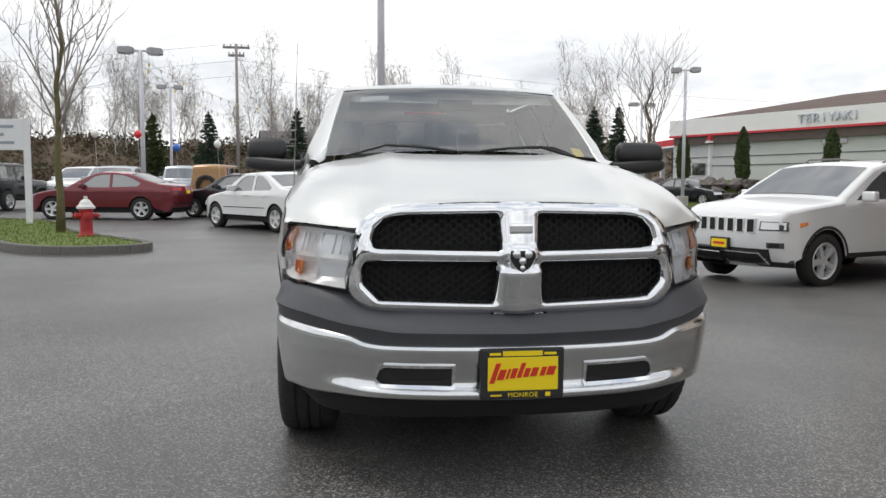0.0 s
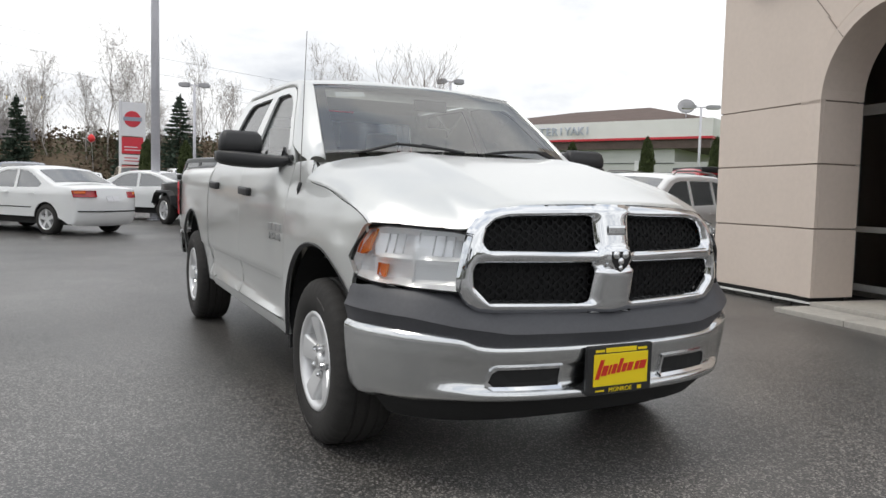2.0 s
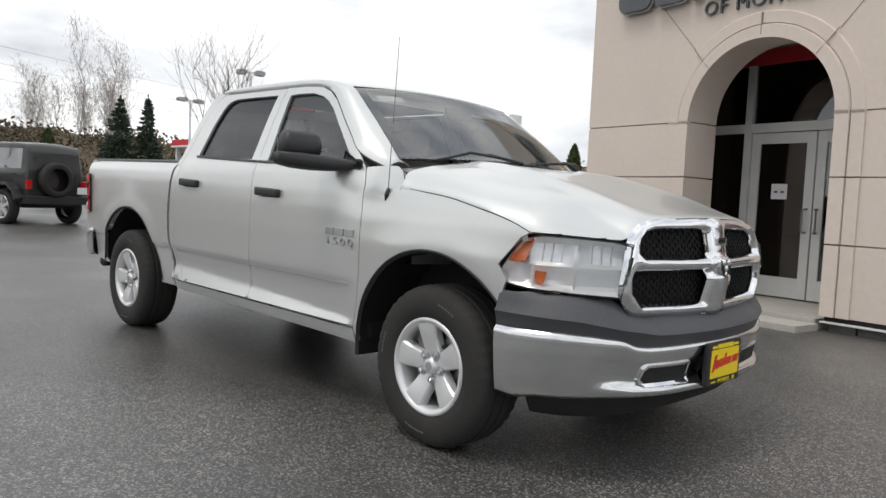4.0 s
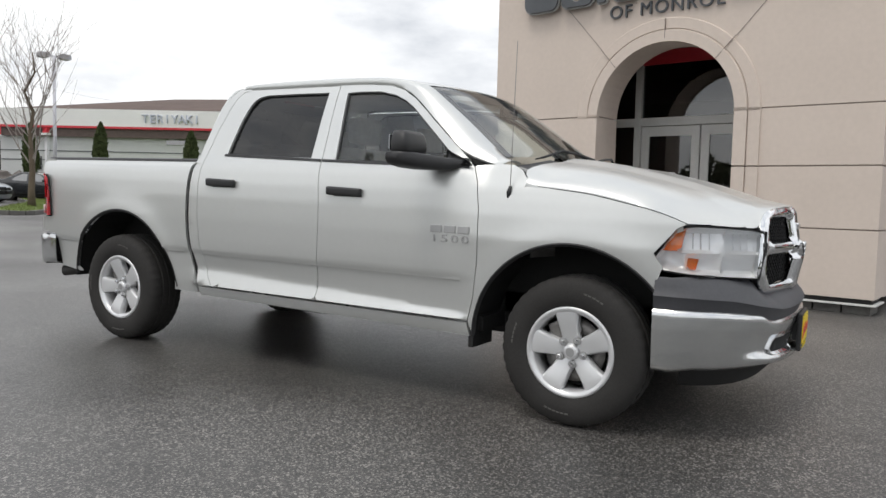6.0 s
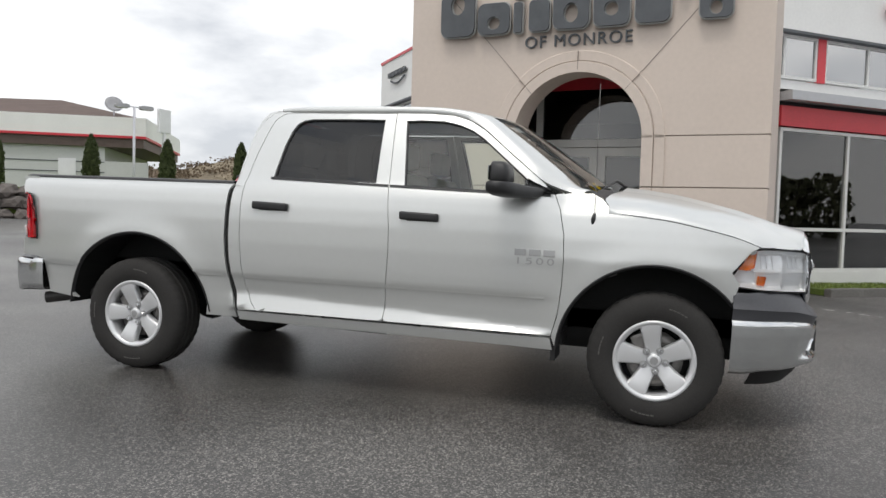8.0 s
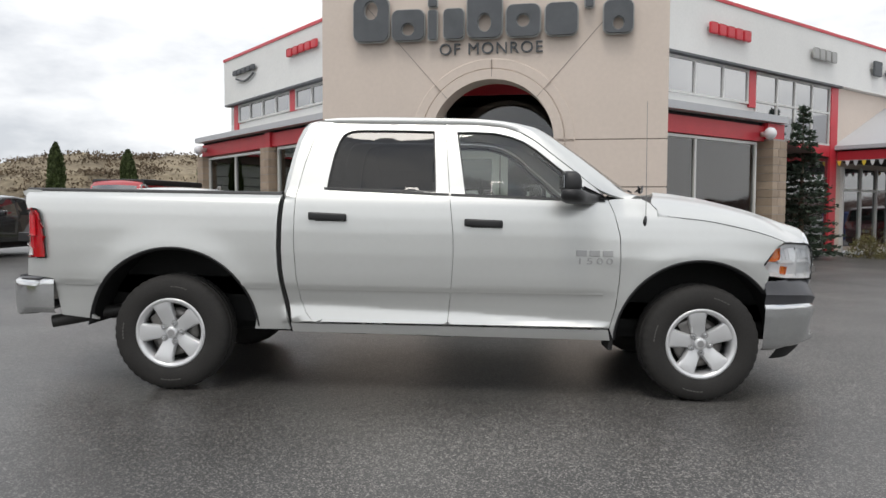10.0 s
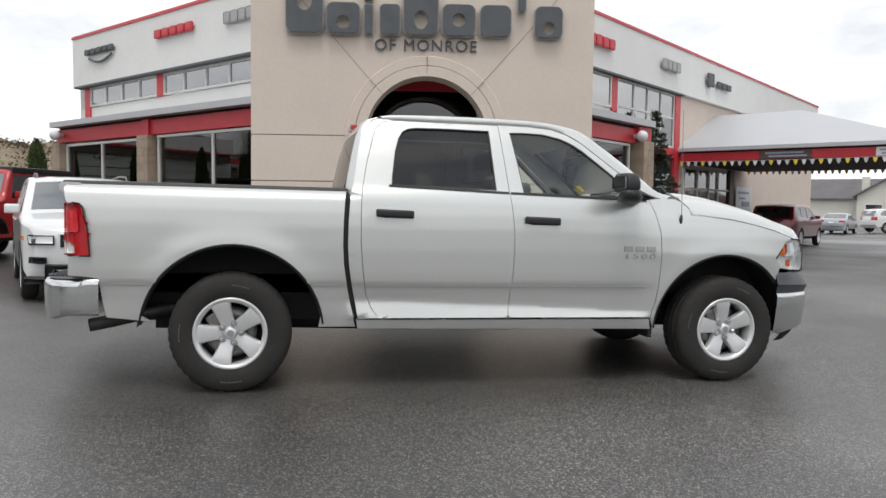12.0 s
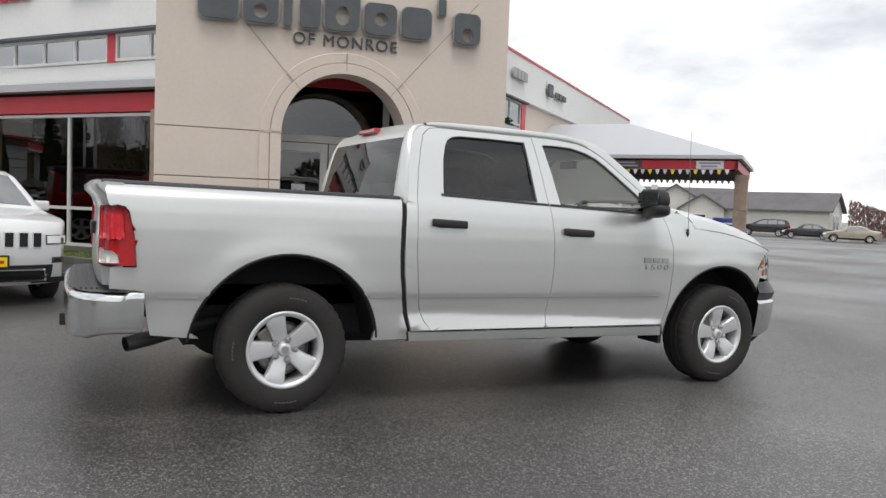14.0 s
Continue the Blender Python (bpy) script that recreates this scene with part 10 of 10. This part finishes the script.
# ---- far woods and hill ----
def far_woods():
    rng = np.random.default_rng(9)
    heights = [(-46, 6.0), (-24, 6.6), (-12, 6.2), (0, 6.5), (10, 6.8), (22, 6.5), (34, 4.5), (52, 5.2), (60, 7.6), (72, 7.8), (84, 5.8), (100, 3.2)]
    rings = []
    bears = np.arange(-46, 101, 1.5)
    bumps = rng.normal(0, 0.35, len(bears))
    for radius, k in ((74, 0.0), (80, 0.62), (88, 0.95), (100, 1.0), (125, 1.05)):
        rings.append([(math.sin(math.radians(b)) * radius, math.cos(math.radians(b)) * radius, 0.3 + (lerp(b, heights) + bumps[i]) * k) for i, b in enumerate(bears)])
    bm = bmesh.new()
    loft(bm, rings)
    bmesh.ops.recalc_face_normals(bm, faces=bm.faces)
    if sum(f.normal.z for f in bm.faces) < 0:
        bmesh.ops.reverse_faces(bm, faces=bm.faces)
    hl = part("hillside", bm, DRYGRASS, None)
    tagged(hl, "low far hillside of dry brown grass", "hill", kind="structure")
    hl.data.materials.append(SCRUB)
    for f in hl.data.polygons:
        if math.degrees(math.atan2(f.center.x, f.center.y)) < 51:
            f.material_index = 1
    for mat, n, lo, hi, name, lb, size in ((SCRUB, 42000, -46, 50, "far_scrub", "brown leafless scrub on the far hillside", 0.40), (SCRUBGREEN, 24000, -46, 50, "far_green_scrub", "dull green undergrowth on the far hillside", 0.38), (SCRUB, 26000, 51, 95, "hill_scrub", "brown scrub scattered over the far hill", 0.30)):
        centres = []
        clumps = [(rng.uniform(lo, hi), rng.uniform(72, 90), rng.uniform(1.0, 2.2)) for k in range(n // 110)]
        for b, r, s in clumps:
            top = 0.3 + lerp(b, heights) * lerp(r, [(74, 0.0), (80, 0.62), (88, 0.95), (100, 1.0)])
            c = np.array([math.sin(math.radians(b)) * r, math.cos(math.radians(b)) * r, top])
            q = np.clip(rng.normal(0, 1, (110, 3)), -1.8, 1.8) * np.array([s * 0.8, s * 0.8, s * (0.36 if lo < 0 else 0.10)])
            centres.append(c + q)
        cs = np.concatenate(centres)
        v, f = leaf_quads(cs, np.tile([0, 0, 0.6], (len(cs), 1)), size, rng, 0.6, 0.8)
        ob = mesh_part(name, v, f, mat, None)
        tagged(ob, lb, "scrub", kind="stuff")
    # a low tree line on the open side of the lot
    n = 22000
    b = np.radians(rng.uniform(172, 326, n))
    r = rng.uniform(62, 74, n)
    cs = np.stack([np.sin(b) * r, np.cos(b) * r, -0.4 + rng.uniform(0, 1, n) ** 0.8 * (5.0 + 1.2 * np.sin(b * 23) + 0.8 * np.sin(b * 61))], 1)
    v, f = leaf_quads(cs, np.tile([0, 0, 0.7], (n, 1)), 0.9, rng, 0.6, 0.8)
    ob = mesh_part("far_tree_line", v, f, SCRUBGREEN, None)
    tagged(ob, "dull green tree line beyond the open lot", "trees", kind="stuff")
    # thin bare trees standing up out of the scrub, past counting
    bm, tips = bmesh.new(), []
    for k in range(78):
        b = rng.uniform(-36, 20) if k < 72 else rng.uniform(72, 80)
        r = rng.uniform(78, 96)
        h = rng.uniform(6, 11) if k % 4 else rng.uniform(11, 14)
        stem, limbs = branch_lines(rng, h, h * 0.30, 2, 0.22, 10, 0.7, 0.05)
        o = Vector((math.sin(math.radians(b)) * r, math.cos(math.radians(b)) * r, 3.0))
        tube(bm, [o + p for p in stem], [0.10 * (1 - 0.1 * i) for i in range(9)], 4, cap=False)
        for pts, rad, depth in limbs:
            tube(bm, [o + p for p in pts], [max(0.011, q * 0.7) for q in rad], 3, cap=False)
            tips += [tuple(o + p) for p in pts[1:]]
    # the finest twigs, as slivers round the branch ends, in the haze-paled colour
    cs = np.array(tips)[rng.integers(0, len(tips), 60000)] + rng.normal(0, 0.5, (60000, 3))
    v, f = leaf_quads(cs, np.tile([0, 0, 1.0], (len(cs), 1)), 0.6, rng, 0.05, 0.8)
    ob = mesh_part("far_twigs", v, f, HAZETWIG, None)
    tagged(ob, "haze of fine grey-brown twigs paled for haze in the far tree crowns", "trees", kind="stuff")
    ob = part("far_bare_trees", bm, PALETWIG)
    tagged(ob, "thin leafless trees above the far scrub, paled for haze", "trees", kind="stuff")
    n = 16000
    b = np.radians(rng.uniform(145.6, 168, n))
    r = rng.uniform(80, 92, n)
    cs = np.stack([np.sin(b) * r, np.cos(b) * r, -0.4 + rng.uniform(0, 1, n) ** 0.7 * (3.4 + 0.5 * np.sin(b * 60))], 1)
    v, f = leaf_quads(cs, np.tile([0, 0, 1.0], (n, 1)), 0.55, rng, 0.18, 0.5)
    ob = mesh_part("red_shrubbery", v, f, REDSHRUB, None)
    tagged(ob, "reddish leafless shrubbery at the lot's far edge", "shrubbery", kind="stuff")


far_woods()
for k, (x, y, h, w, nm, lb) in enumerate(((-19.15, 73.9, 8.2, 4.2, "conifer", "broad brown-green conifer among the far scrub"), (-13.95, 75.0, 8.4, 4.6, "conifer", "dark conifer among the far scrub"),
                                          (-5.25, 75.9, 9.0, 4.0, "conifer", "dark conifer among the far scrub"), (21.8, 62.3, 8.1, 4.2, "conifer", "dark conifer beyond the filling station"),
                                          (23.9, 61.7, 8.3, 3.2, "conifer", "dark conifer beyond the filling station"), (8.1, 70.0, 9.4, 5.4, "conifer", "dark layered conifer beyond the lot"), (4.0, 74.0, 7.5, 4.0, "conifer", "dark conifer behind the red sign"))):
    conifer(nm, lb, x, y, h, w * 1.1, 60 + k, mat=NEEDLE if k else CYPRESS, whorls=26, per=15, leaf=0.42, leaves=22)


# ---- worn paint on the asphalt ----
def worn_line(a, b, width, seed):
    rng = np.random.default_rng(seed)
    a, b = Vector((*a, 0)), Vector((*b, 0))
    u = (b - a).normalized()
    n = Vector((-u.y, u.x, 0))
    ob = thing("parking_line", Matrix.Identity(4), "worn white parking line on the asphalt", "road marking", "road markings", kind="structure")
    s = 0.0
    while s < (b - a).length:
        ln = rng.uniform(0.06, 0.22)
        off, w = rng.normal(0, width * 0.12), width * rng.uniform(0.35, 0.95)
        outline = []
        for k in range(10):
            t = 2 * math.pi * k / 10
            q = a + u * (s + ln / 2 + ln / 2 * math.cos(t) * rng.uniform(0.7, 1.1)) + n * (off + w / 2 * math.sin(t) * rng.uniform(0.7, 1.1))
            outline.append((q.x, q.y, ground_z(q.x, q.y) + 0.004))
        bm = bmesh.new()
        bm.faces.new([bm.verts.new(p) for p in outline])
        part("paint_flake", bm, LINEPAINT, ob)
        s += ln + rng.uniform(0.01, 0.16)


worn_line((6.6, -2.1), (5.3, -3.6), 0.1, 1)
